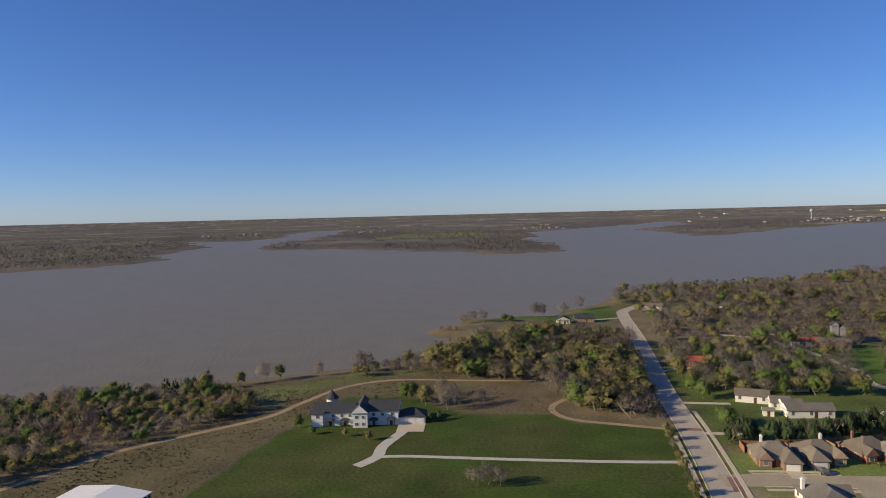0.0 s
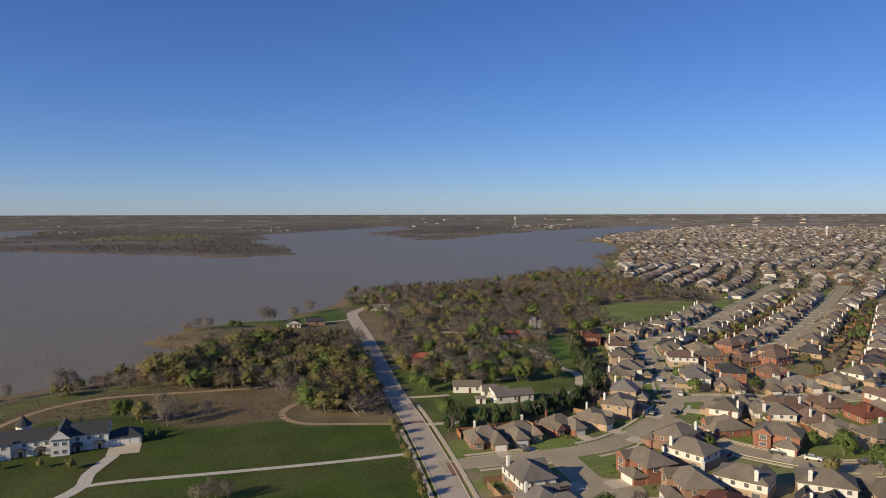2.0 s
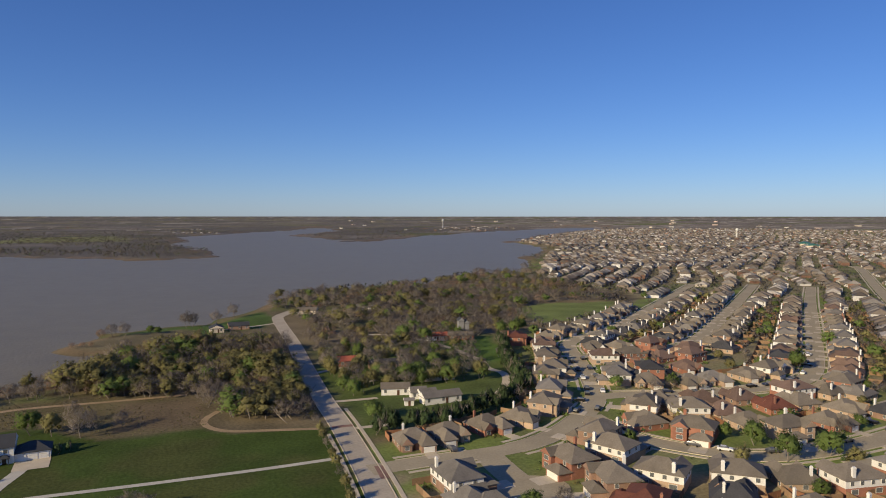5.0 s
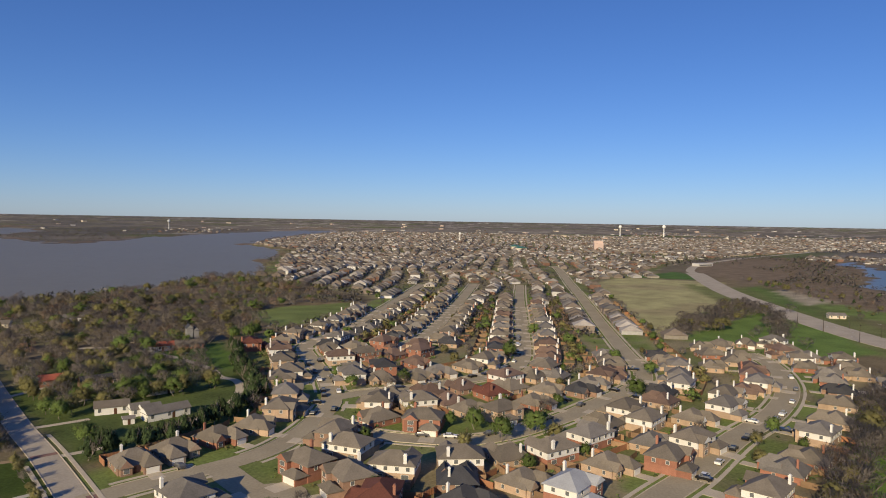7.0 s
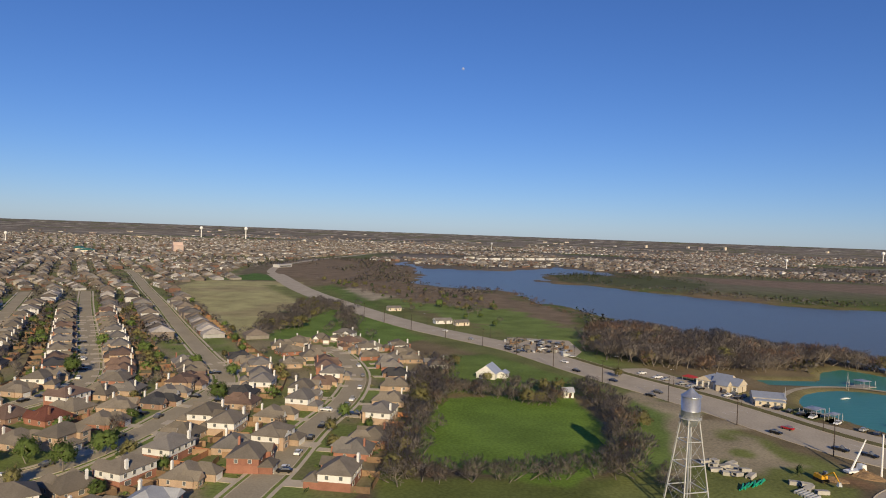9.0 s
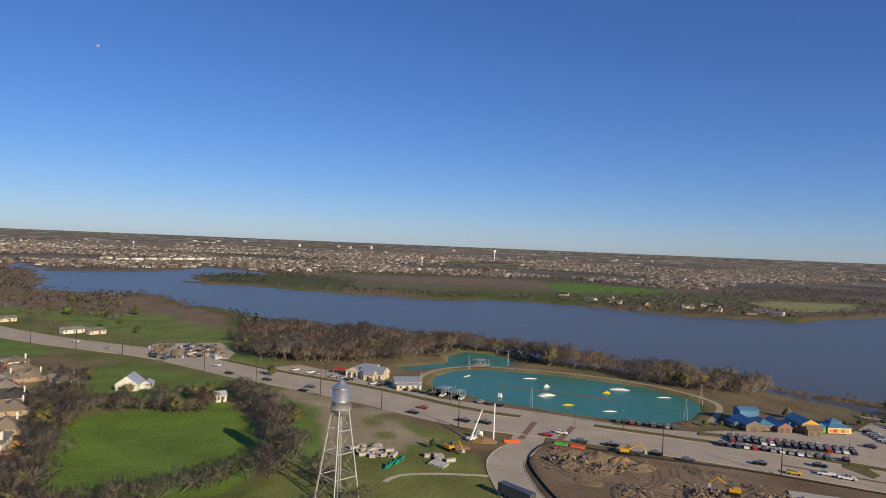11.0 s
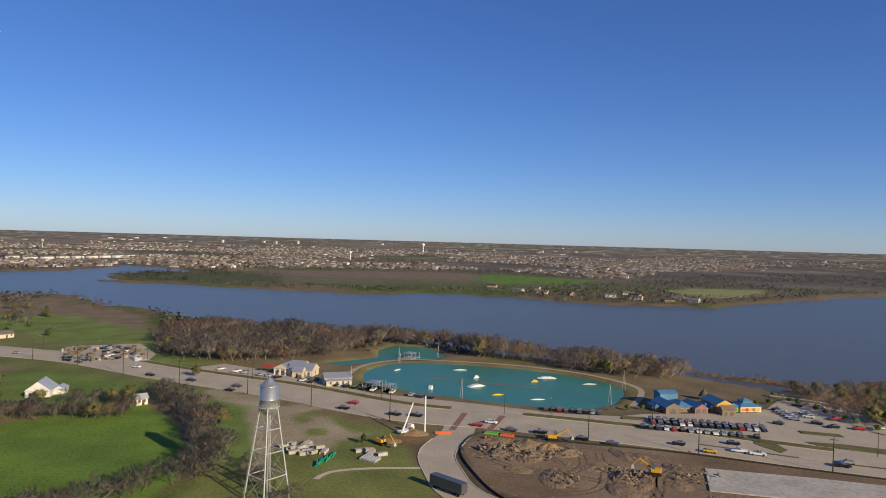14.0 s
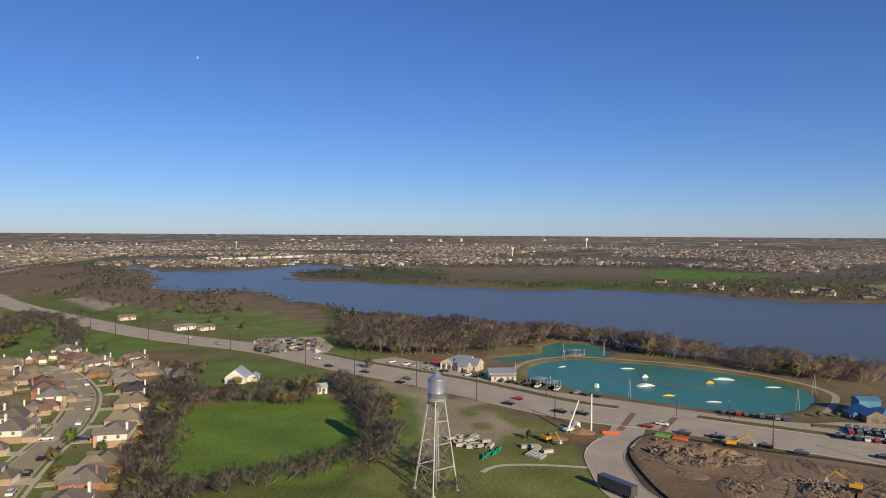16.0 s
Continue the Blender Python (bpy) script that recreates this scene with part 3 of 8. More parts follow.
# ---------------------------------------------------------------- trees
def lobes_of(r, lobes):
    """The middles and radii of the clumps that make up a rounded, uneven crown."""
    k = np.arange(lobes) + 0.5
    up = 1 - 1.75 * k / lobes
    a = k * 2.39996 + r.random() * 6
    c = np.stack([np.sqrt(1 - up * up) * np.cos(a), np.sqrt(1 - up * up) * np.sin(a), up], 1) + r.normal(size=(lobes, 3)) * 0.16
    c *= 0.5 + 0.26 * r.random((lobes, 1))
    return c, 0.2 + 0.14 * r.random(lobes)


LUMP_V = np.array([(1, 0, 0), (-1, 0, 0), (0, 1, 0), (0, -1, 0), (0, 0, 1), (0, 0, -1)])
LUMP_F = np.array([(0, 2, 4), (2, 1, 4), (1, 3, 4), (3, 0, 4), (2, 0, 5), (1, 2, 5), (3, 1, 5), (0, 3, 5)])


def leaf_cloud(r, n, size, width, height, base, lobes, twig, heart=0.0):
    """Corners, triangles and normals of many small leaf clumps, or of thin twigs, on the lobes of a crown, and the dense heart of each lobe."""
    c, rad = lobes
    k = r.integers(0, len(c), 3 * n)
    q = r.normal(size=(3 * n, 3))
    q /= np.linalg.norm(q, axis=1)[:, None]
    p = c[k] + q * (rad[k] * (0.55 + 0.6 * r.random(3 * n)))[:, None]
    deep = (np.linalg.norm(p[:, None] - c[None], axis=2) < rad[None] * 0.5).any(1) | (np.linalg.norm(p, axis=1) < 0.45) | (q[:, 2] < -0.8)
    keep = np.where(~deep)[0][:n]
    p, q = p[keep], q[keep]
    n = len(keep)
    skin = p / np.linalg.norm(p, axis=1)[:, None] * 0.75 + q * 0.4 + np.array([0, 0, 0.35])
    skin /= np.linalg.norm(skin, axis=1)[:, None]
    scale, lift = np.array([width / 2, width / 2, height / 2]), np.array([0, 0, base + height / 2])
    p = p * scale + lift
    a = r.normal(size=(n, 3))
    if twig:
        a /= np.linalg.norm(a, axis=1)[:, None]
        a = a * 0.55 + skin * 0.7 + np.array([0, 0, 0.55])
        b = np.cross(a, skin + r.normal(size=(n, 3)) * 0.6)
    else:                                        # leaves lie along the lobe's skin
        q = skin + r.normal(size=(n, 3)) * 0.4
        a = np.cross(q, a)
        b = np.cross(q, a)
    a /= np.linalg.norm(a, axis=1)[:, None]
    b /= np.linalg.norm(b, axis=1)[:, None]
    s = (size * (0.6 + 0.8 * r.random(n)))[:, None]
    if twig:
        p = p - a * s * 0.5
        v = np.stack([p - b * s * 0.05, p + b * s * 0.05, p + a * s * 1.2], 1)
    else:
        v = np.stack([p - a * s * 0.55 - b * s * 0.3, p + b * s * 0.6, p + a * s * 0.55 - b * s * 0.3], 1)
    turned = (np.cross(v[:, 1] - v[:, 0], v[:, 2] - v[:, 0]) * skin).sum(1) < 0
    v[turned] = v[turned][:, [1, 0, 2]]
    v, f, nn = v.reshape(-1, 3), np.arange(3 * n).reshape(n, 3), np.repeat(skin, 3, 0)
    if heart:
        for cc, rr in zip(c, rad):
            lump = (cc * 0.8 + LUMP_V * rr * heart * (0.75 + 0.5 * r.random((6, 1)))) * scale + lift
            f = np.concatenate([f, LUMP_F + len(v)])
            v = np.concatenate([v, lump])
            nn = np.concatenate([nn, LUMP_V * 0.5 + cc])
    return v, f, nn


def limb_arrays(r, height, spread, limbs, n, thick):
    """A tapered trunk with forking limbs, as corners and triangles."""
    segs = [((0, 0, 0), (r.normal() * 0.15, r.normal() * 0.15, height * 0.35), thick, thick * 0.75)]
    top = np.array(segs[0][1])
    segs.append((tuple(top), (top[0] * 2, top[1] * 2, height * 0.8), thick * 0.7, thick * 0.15))
    for k in range(limbs):
        a = k * 2.4 + r.random()
        s = top * (0.75 + 0.25 * r.random()) + np.array([0, 0, height * 0.25 * r.random()])
        e = s + np.array([math.cos(a) * spread * (0.3 + 0.2 * r.random()), math.sin(a) * spread * (0.3 + 0.2 * r.random()), height * (0.2 + 0.22 * r.random())])
        segs.append((tuple(s), tuple(e), thick * 0.5, thick * 0.12))
    vs, fs = [], []
    for p, q, ra, rb in segs:
        p, q = Vector(p), Vector(q)
        w = (q - p).normalized()
        u = w.orthogonal().normalized()
        x = w.cross(u)
        o = len(vs)
        for c, rr in ((p, ra), (q, rb)):
            vs += [tuple(c + (u * math.cos(i * math.tau / n) + x * math.sin(i * math.tau / n)) * rr) for i in range(n)]
        for i in range(n):
            j = (i + 1) % n
            fs += [(o + i, o + j, o + n + j), (o + i, o + n + j, o + n + i)]
    return np.array(vs), np.array(fs)


KINDS = {  # material, crown's lobes, leaf size, twig, width/height, crown's start
    "bare": ("twig", 18, 0.125, True, 0.92, 0.14),
    "bud": ("bud", 18, 0.046, False, 0.9, 0.06),
    "leaf": ("leaf", 20, 0.046, False, 0.98, 0.06),
    "cedar": ("cedar", 16, 0.05, False, 0.66, 0.0),
    "rust": ("rust", 16, 0.12, True, 0.95, 0.04),
}


def tree_arrays(kind, seed, full, limbs):
    r = np.random.default_rng(seed)
    mat, lobes, size, twig, wide, low = KINDS[kind]
    clumps = lobes_of(r, lobes + (8 if full else 0))
    if twig:
        cv, cf, cn = leaf_cloud(r, 800 if full else 370, size * (0.8 if full else 1.0), wide, 1 - low, low, clumps, True)
        bv, bf, bn = leaf_cloud(r, 200 if full else 60, 0.03, wide, 1 - low, low, clumps, False)
    else:
        cv, cf, cn = leaf_cloud(r, 950 if full else 400, size * (0.85 if full else 1.15), wide, 1 - low, low, clumps, False, 0.75)
        bv, bf, bn = leaf_cloud(r, 160 if full else 60, 0.1, wide, 1 - low, low, clumps, True)
    if kind != "cedar":                          # bare shoots between leaves, buds between twigs
        cf = np.concatenate([cf, bf + len(cv)])
        cv, cn = np.concatenate([cv, bv]), np.concatenate([cn, bn])
    else:
        t = np.clip((cv[:, 2] - low) / (1 - low), 0, 1)
        cv[:, :2] *= (1.25 - 0.85 * t)[:, None]
    tv, tf = limb_arrays(r, 1.0, wide * (0.4 if kind == "cedar" else 0.85), limbs, 5, 0.017)
    return (tv, tf), (cv, cf, cn), mat


FULL = {k: [tree_arrays(k, 40 + 7 * i, True, 9) for i in range(4)] for k in KINDS}
LITE = {k: [tree_arrays(k, 90 + 5 * i, False, 3) for i in range(6)] for k in KINDS}
TREE_MESH = {}
for k in KINDS:
    for i, ((tv, tf), (cv, cf, cn), mat) in enumerate(FULL[k]):
        crown = mesh_of("crown", cv.tolist(), cf.tolist(), M[mat], None, True)
        crown.normals_split_custom_set_from_vertices((cn / np.linalg.norm(cn, axis=1)[:, None]).tolist())
        TREE_MESH[k, i] = (mesh_of("trunk", tv.tolist(), tf.tolist(), M["bark"]), crown)
TREE_LABEL = {"bare": "bare brown tree with a fine twiggy crown", "bud": "tree with olive-yellow budding leaves", "leaf": "round tree in fresh green leaf",
              "cedar": "dark green cedar tree", "rust": "reddish-brown bare willow"}


def tree(kind, x, y, height, group="", note="", i=None):
    """A tree with its trunk and crown, standing on the ground."""
    z = float(ground_height(np.array(x), np.array(y))[0])
    i = int(rng.integers(0, 4)) if i is None else i
    trunk, crown = TREE_MESH[kind, i]
    m = pose(x, y, z - 0.1, 0, 0, float(rng.random() * 360)) @ Matrix.Diagonal((height * (0.9 + 0.25 * rng.random()), height * (0.9 + 0.25 * rng.random()), height, 1))
    t = thing("tree", TREE_LABEL[kind] + note, "tree", group, m)
    part("trunk", trunk, t)
    part("crown", crown, t)
    return t


def big_mesh(name, verts, tris, mats, index, label, category, normals=None):
    me = bpy.data.meshes.new(name)
    me.vertices.add(len(verts)), me.loops.add(3 * len(tris)), me.polygons.add(len(tris))
    me.vertices.foreach_set("co", np.ascontiguousarray(verts, np.float32).ravel())
    me.loops.foreach_set("vertex_index", np.ascontiguousarray(tris, np.int32).ravel())
    me.polygons.foreach_set("loop_start", np.arange(len(tris), dtype=np.int32) * 3)
    me.polygons.foreach_set("material_index", np.asarray(index, np.int32))
    me.polygons.foreach_set("use_smooth", np.full(len(tris), normals is not None))
    for m in mats:
        me.materials.append(m)
    me.update(calc_edges=True)
    if normals is not None:
        me.normals_split_custom_set_from_vertices(normals / np.maximum(np.linalg.norm(normals, axis=1)[:, None], 1e-6))
    return tagged(new(name, me), label, category, "", "stuff")


def wood(name, spots, kinds, label, seed):
    """A joined wood: spots is a list of x, y, height; kinds are names with shares."""
    r = np.random.default_rng(seed)
    names = list(kinds)
    share = np.array([kinds[k] for k in names], float)
    mats = [M["bark"]] + [M[KINDS[k][0]] for k in names]
    vs, fs, ix, ns, o = [], [], [], [], 0
    zs = ground_height(np.array([s[0] for s in spots]), np.array([s[1] for s in spots]))[0]
    for (x, y, h), z in zip(spots, zs):
        grove = share * (0.25 + 1.5 * np.array([float(vnoise(x, y, 22, 80 + k)) for k in range(len(names))])) ** 2
        pick = r.choice(len(names), p=grove / grove.sum())
        (tv, tf), (cv, cf, cn), _ = LITE[names[pick]][r.integers(0, 6)]
        a, wide = r.random() * math.tau, h * (1.2 + 0.35 * r.random())
        ca, sa = math.cos(a), math.sin(a)
        for v, f, n, m in ((tv, tf, tv * np.array([30, 30, 0]) + np.array([0, 0, 0.05]), 0), (cv, cf, cn, pick + 1)):
            q = v * np.array([wide, wide, h])
            vs.append(np.stack([q[:, 0] * ca - q[:, 1] * sa + x, q[:, 0] * sa + q[:, 1] * ca + y, q[:, 2] + z - 0.1], 1))
            ns.append(np.stack([n[:, 0] * ca - n[:, 1] * sa, n[:, 0] * sa + n[:, 1] * ca, n[:, 2]], 1))
            fs.append(f + o)
            ix.append(np.full(len(f), m))
            o += len(v)
    return big_mesh(name, np.concatenate(vs), np.concatenate(fs), mats, np.concatenate(ix), label, "woodland", np.concatenate(ns))


def spots_in(poly, spacing, low, high, seed, keep=1.0, extra=2.0):
    r = np.random.default_rng(seed)
    xs, ys = [p[0] for p in poly], [p[1] for p in poly]
    gx, gy = np.meshgrid(np.arange(min(xs), max(xs), spacing), np.arange(min(ys), max(ys), spacing))
    gx = gx.ravel() + (r.random(gx.size) - 0.5) * spacing * 1.3
    gy = gy.ravel() + (r.random(gy.size) - 0.5) * spacing * 1.3
    z, d = ground_height(gx, gy)
    ok = (inside(gx, gy, poly) + (vnoise(gx, gy, 12, 5) - 0.5) * 10 > 0) & (d < -2) & off_roads(gx, gy, extra) & (r.random(gx.size) < keep)
    h = low + (high - low) * vnoise(gx, gy, 25, 6) * (0.6 + 0.8 * r.random(gx.size))
    return [(a, b, c) for a, b, c, k in zip(gx, gy, h, ok) if k]


def spots_along(pts, gap, spread, low, high, seed):
    r = np.random.default_rng(seed)
    return [(x + r.normal() * spread, y + r.normal() * spread, low + (high - low) * r.random()) for x, y in curve(pts, gap)]


wood("woodland_north", spots_in(WOODS["north"], 5.6, 6, 13, 1), {"bud": 6, "bare": 4.2, "leaf": 1.0, "rust": 0.3}, "wood of budding olive and bare brown trees", 1)
wood("woodland_west", [q for q in spots_in(WOODS["west"], 4.5, 3.2, 8, 2, 0.92) if q[0] > -0.72 * q[1]], {"bare": 6, "bud": 3, "leaf": 1.0, "cedar": 1.3, "rust": 0.4}, "dark shore thicket of bare scrub and cedars", 2)
CLEARING = [(88, 200), (150, 198), (166, 236), (152, 268), (150, 300), (128, 326), (98, 318), (90, 262)]
wood("woodland_old_town", [q for q in spots_in(WOODS["old_town"], 7.4, 4.5, 10, 3, 0.74, 3) if float(inside(np.array(q[0]), np.array(q[1]), CLEARING)) < -2], {"bare": 7, "bud": 1.7, "leaf": 0.6, "rust": 0.5}, "bare and budding trees among old lake houses", 3)
wood("woodland_shore", spots_in(WOODS["shore"], 10.5, 5, 10, 4, 0.85), {"bare": 7, "bud": 2, "rust": 1.2, "leaf": 0.4}, "bare brown wood along the lake shore", 4)
wood("woodland_south", spots_in(WOODS["south"], 5.8, 7, 13, 5, 0.95), {"bare": 8, "bud": 0.3, "rust": 1.8}, "bare brown wood between highway and lake", 5)
wood("woodland_field", spots_in(WOODS["field"], 8, 6, 10, 6), {"bare": 9, "bud": 1}, "bare grey wood beside the brown field", 6)
wood("woodland_south_east", spots_in(WOODS["south_east"], 6.4, 4, 8.5, 7), {"bare": 6, "rust": 3, "bud": 1.4, "leaf": 0.5}, "shore thicket of bare, reddish and budding trees", 7)
wood("woodland_thicket", spots_in([(-40, 296), (-22, 322), (2, 344), (18, 350), (30, 330), (32, 290), (10, 287), (-16, 292)], 5.0, 4, 8, 19, 0.9), {"bare": 6, "bud": 3, "rust": 1, "leaf": 0.5}, "bare brown thicket on the lake shore", 19)
HEDGE = [(360, 32), (320, 33), (280, 30), (244, 28), (210, 27), (190, 25)]
wood("woodland_hedge", spots_along(HEDGE, 2.4, 3.6, 6, 10, 8) + spots_along([(188, 29), (192, 5), (200, -20), (206, -38)], 2.6, 2.6, 5, 8.5, 9)
     + spots_along([(206, -38), (240, -44), (280, -46), (312, -42)], 2.6, 3.6, 6, 10, 10) + spots_along([(284, 32), (300, 18), (312, 0), (315, -20), (312, -40)], 2.8, 2.6, 4, 7, 11)
     + spots_along([(322, 36), (308, 27), (300, 17.6), (296, 7), (291, -3), (286, -12), (287, -21), (297, -25)], 1.3, 2.2, 4.6, 7.6, 18)
     + spots_along([(170, -48), (186, -52), (206, -48)], 3.0, 4, 3, 6, 12), {"bare": 9, "bud": 0.4, "rust": 0.6}, "bare grey-brown hedgerow round the meadow", 8)


wood("woodland_field_arm", spots_along([(598, 146), (570, 136), (542, 127), (480, 109), (430, 95)], 3.0, 5, 5, 9, 13), {"bare": 9, "bud": 1}, "bare grey trees across the small green field", 9)
wood("woodland_scrub", spots_in([(1060, 346), (875, 222), (840, 125), (739, 36), (677, -10), (591, 19), (626, 82), (741, 149)], 12, 3, 8, 14, 0.6, 14) + spots_along([(560, 10), (600, 20), (660, 60), (720, 100), (800, 150)], 14, 9, 3, 7, 15),
     {"bare": 5, "bud": 3, "leaf": 1, "cedar": 1.5, "rust": 1}, "loose scrub of bare and green bushes near the water", 10)
wood("woodland_reeds", spots_along([(975, 100), (900, 30), (789, -32), (700, -40), (640, -60), (600, -80)], 5, 7, 2.5, 5, 16) + spots_along([(292, -298), (264, -316), (240, -330), (222, -338), (208, -345)], 2.6, 3, 2, 4.5, 17), {"rust": 5, "bare": 2}, "reddish reeds and willows along the bank", 11)


# far woods: low lumpy crowns
# Far twigs are greyed and darkened, with distance haze put into their colour.
FAR_TWIG = surface("distant_grey_brown_twigs", (0.15, 0.136, 0.122), 0.22, (0.2, 0.02), 0.95, island=0.15, spec=0.1)
FAR_CEDAR = surface("distant_cedars", (0.085, 0.098, 0.055), 0.25, (0.2, 0.02), 0.95, island=0.15, spec=0.1)
def far_woods():
    r = np.random.default_rng(21)
    n = 200000
    a = np.radians(-37 + 200 * r.random(n))
    d = np.exp(np.log(420) + (np.log(4700) - np.log(420)) * r.random(n))
    x, y = d * np.sin(a), d * np.cos(a)
    z, lake = ground_height(x, y)
    patch = 0.55 * vnoise(x, y, 260, 31) + 0.3 * vnoise(x, y, 90, 32) + 0.15 * vnoise(x, y, 30, 33)
    town = inside(x, y, SUBURB) > -5
    near_shore = (lake > -60 - d * 0.03) | ((np.degrees(np.arctan2(x, y)) < 24) & (d > 1000) & (d < 3200))
    want = np.where(town, np.where(d < 620, 0.52, 0.36), np.where(near_shore, 0.3, 0.46))
    ok = (patch > want) & (lake < -6 - d * 0.006) & off_roads(x, y, 4)
    for p in (LAWN, PRAIRIE, MEADOW, BROWN_FIELD, GREEN_N, PIT, VERGE, POOL, POND, [(1586, -337), (1412, -355), (1366, -750), (1251, -799), (1064, -668), (1212, -375)],
              [(1150, -721), (1252, -829), (1124, -918), (1045, -958), (930, -773), (986, -654)], [(783, -869), (820, -969), (762, -1082), (689, -994), (640, -818), (684, -796)]):
        ok &= inside(x, y, p) < -4
    for p in WOODS.values():
        ok &= inside(x, y, p) < 0
    ok &= (r.random(n) < np.where(d > 1300, 0.9, 0.6)) & ~((d < 620) & (x < 240))
    ok &= ~((from_line(x, y, HWY) < 75) & (d < 1400))
    ok &= ~((x > 380) & (x < 900) & (y > -70) & (y < 190) & (patch < 0.62))
    x, y, z, d = x[ok], y[ok], z[ok], d[ok]
    m = len(x)
    h = (3.6 + 4.0 * r.random(m)) * np.where(inside(x, y, SUBURB) > 0, 0.72, 1.0)
    w = h * (0.42 + 0.2 * r.random(m)) * np.clip(d / 1500, 1, 1.35)
    k = 8
    c = r.normal(size=(m, k, 1, 3))
    c /= np.linalg.norm(c, axis=3)[..., None]
    c *= (0.35 + 0.65 * r.random((m, k, 1, 1)))
    tuft = c + r.normal(size=(m, k, 3, 3)) * 0.25
    tuft[..., 2] = np.abs(tuft[..., 2] * 0.5 + 0.5)
    v = tuft.reshape(m, 3 * k, 3) * np.stack([w, w, h], 1)[:, None] + np.stack([x, y, z], 1)[:, None]
    skin = np.repeat(c * 0.8 + np.array([0, 0, 0.55]), 3, 2)
    t = np.arange(3 * k).reshape(k, 3)
    f = np.arange(m * 3 * k).reshape(-1, 3)
    tri = v.reshape(-1, 3, 3)
    back = (np.cross(tri[:, 1] - tri[:, 0], tri[:, 2] - tri[:, 0]) * skin.reshape(-1, 3, 3)[:, 0]).sum(1) < 0
    f[back] = f[back][:, [1, 0, 2]]
    kind = np.where(r.random(m) < 0.08, 1, 0) + np.where(r.random(m) < 0.07, 2, 0)
    spit = inside(x, y, [(1143, -50), (1331, -62), (1493, -229), (1405, -267), (1161, -350), (1060, -302), (1058, -163)]) > 0
    kind = np.where(spit & (r.random(m) < 0.7), 4, kind)
    big_mesh("woodland_far", v.reshape(-1, 3), f, [FAR_TWIG, M["bud"], M["leaf"], M["leaf"], FAR_CEDAR], np.repeat(kind, len(t)), "distant bare brown woods with some green trees", "woodland", skin.reshape(-1, 3))


far_woods()

# ---------------------------------------------------------------- houses
BRICKS = {"red": surface("red_brick", (0.29, 0.135, 0.09), 0.22, (5, 0.5), 0.9, rnd=0.15),
          "tan": surface("tan_brick", (0.40, 0.29, 0.205), 0.2, (5, 0.5), 0.9, rnd=0.15),
          "brown": surface("brown_brick", (0.28, 0.18, 0.13), 0.22, (5, 0.5), 0.9, rnd=0.15)}
ROOFS = {"brown": surface("weathered_brown_shingles", (0.172, 0.148, 0.118), 0.22, (2.5, 0.3), 0.95, rnd=0.22),
         "grey": surface("grey_shingles", (0.178, 0.163, 0.147), 0.22, (2.5, 0.3), 0.95, rnd=0.2),
         "red": surface("red_brown_shingles", (0.13, 0.05, 0.035), 0.22, (2.5, 0.3), 0.95, rnd=0.15),
         "dark": surface("dark_shingles", (0.055, 0.055, 0.06), 0.22, (2.5, 0.3), 0.95, rnd=0.15),
         "rosy": surface("reddish_brown_shingles", (0.155, 0.105, 0.083), 0.22, (2.5, 0.3), 0.95, rnd=0.2),
         "pale": surface("pale_grey_shingles", (0.36, 0.37, 0.39), 0.15, (2.5, 0.3), 0.9)}
M["siding"] = surface("white_siding", (0.68, 0.665, 0.63), 0.1, (4, 0.4), 0.7)
M["beige"] = surface("beige_siding", (0.62, 0.54, 0.43), 0.1, (4, 0.4), 0.75)
M["glass"] = surface("dark_window_glass", (0.13, 0.135, 0.14), 0.3, (2, 0.3), 0.1, spec=0.6)
M["trim"] = surface("white_trim", (0.7, 0.68, 0.63), 0.06, (4, 0.5), 0.6)
M["fence"] = surface("red_cedar_fence", (0.3, 0.145, 0.075), 0.25, (5, 0.5), 0.9, rnd=0.3)
M["old_fence"] = surface("weathered_wood_fence", (0.24, 0.155, 0.09), 0.25, (5, 0.5), 0.9, rnd=0.3)


def hip_roof(bm, x0, x1, y0, y1, z, h, over=0.45, gable=False):
    """A hipped or gabled roof over a rectangle, with a fascia."""
    x0, x1, y0, y1 = x0 - over, x1 + over, y0 - over, y1 + over
    lx, ly = x1 - x0, y1 - y0
    low = [bm.verts.new(q) for q in ((x0, y0, z - 0.2), (x1, y0, z - 0.2), (x1, y1, z - 0.2), (x0, y1, z - 0.2))]
    up = [bm.verts.new((v.co.x, v.co.y, z)) for v in low]
    if lx >= ly:
        s = 0.0 if gable else ly / 2
        p, q = bm.verts.new((x0 + s, (y0 + y1) / 2, z + h)), bm.verts.new((x1 - s - 1e-3, (y0 + y1) / 2, z + h))
        faces = [(up[0], up[1], q, p), (up[2], up[3], p, q), (up[1], up[2], q), (up[3], up[0], p)]
    else:
        s = 0.0 if gable else lx / 2
        p, q = bm.verts.new(((x0 + x1) / 2, y0 + s, z + h)), bm.verts.new(((x0 + x1) / 2, y1 - s - 1e-3, z + h))
        faces = [(up[1], up[2], q, p), (up[3], up[0], p, q), (up[0], up[1], p), (up[2], up[3], q)]
    for k, f in enumerate(faces):
        bm.faces.new(f).material_index = 1 if gable and k > 1 else 0
    for k in range(4):
        bm.faces.new((low[k], low[(k + 1) % 4], up[(k + 1) % 4], up[k]))
    bm.faces.new(low[::-1])


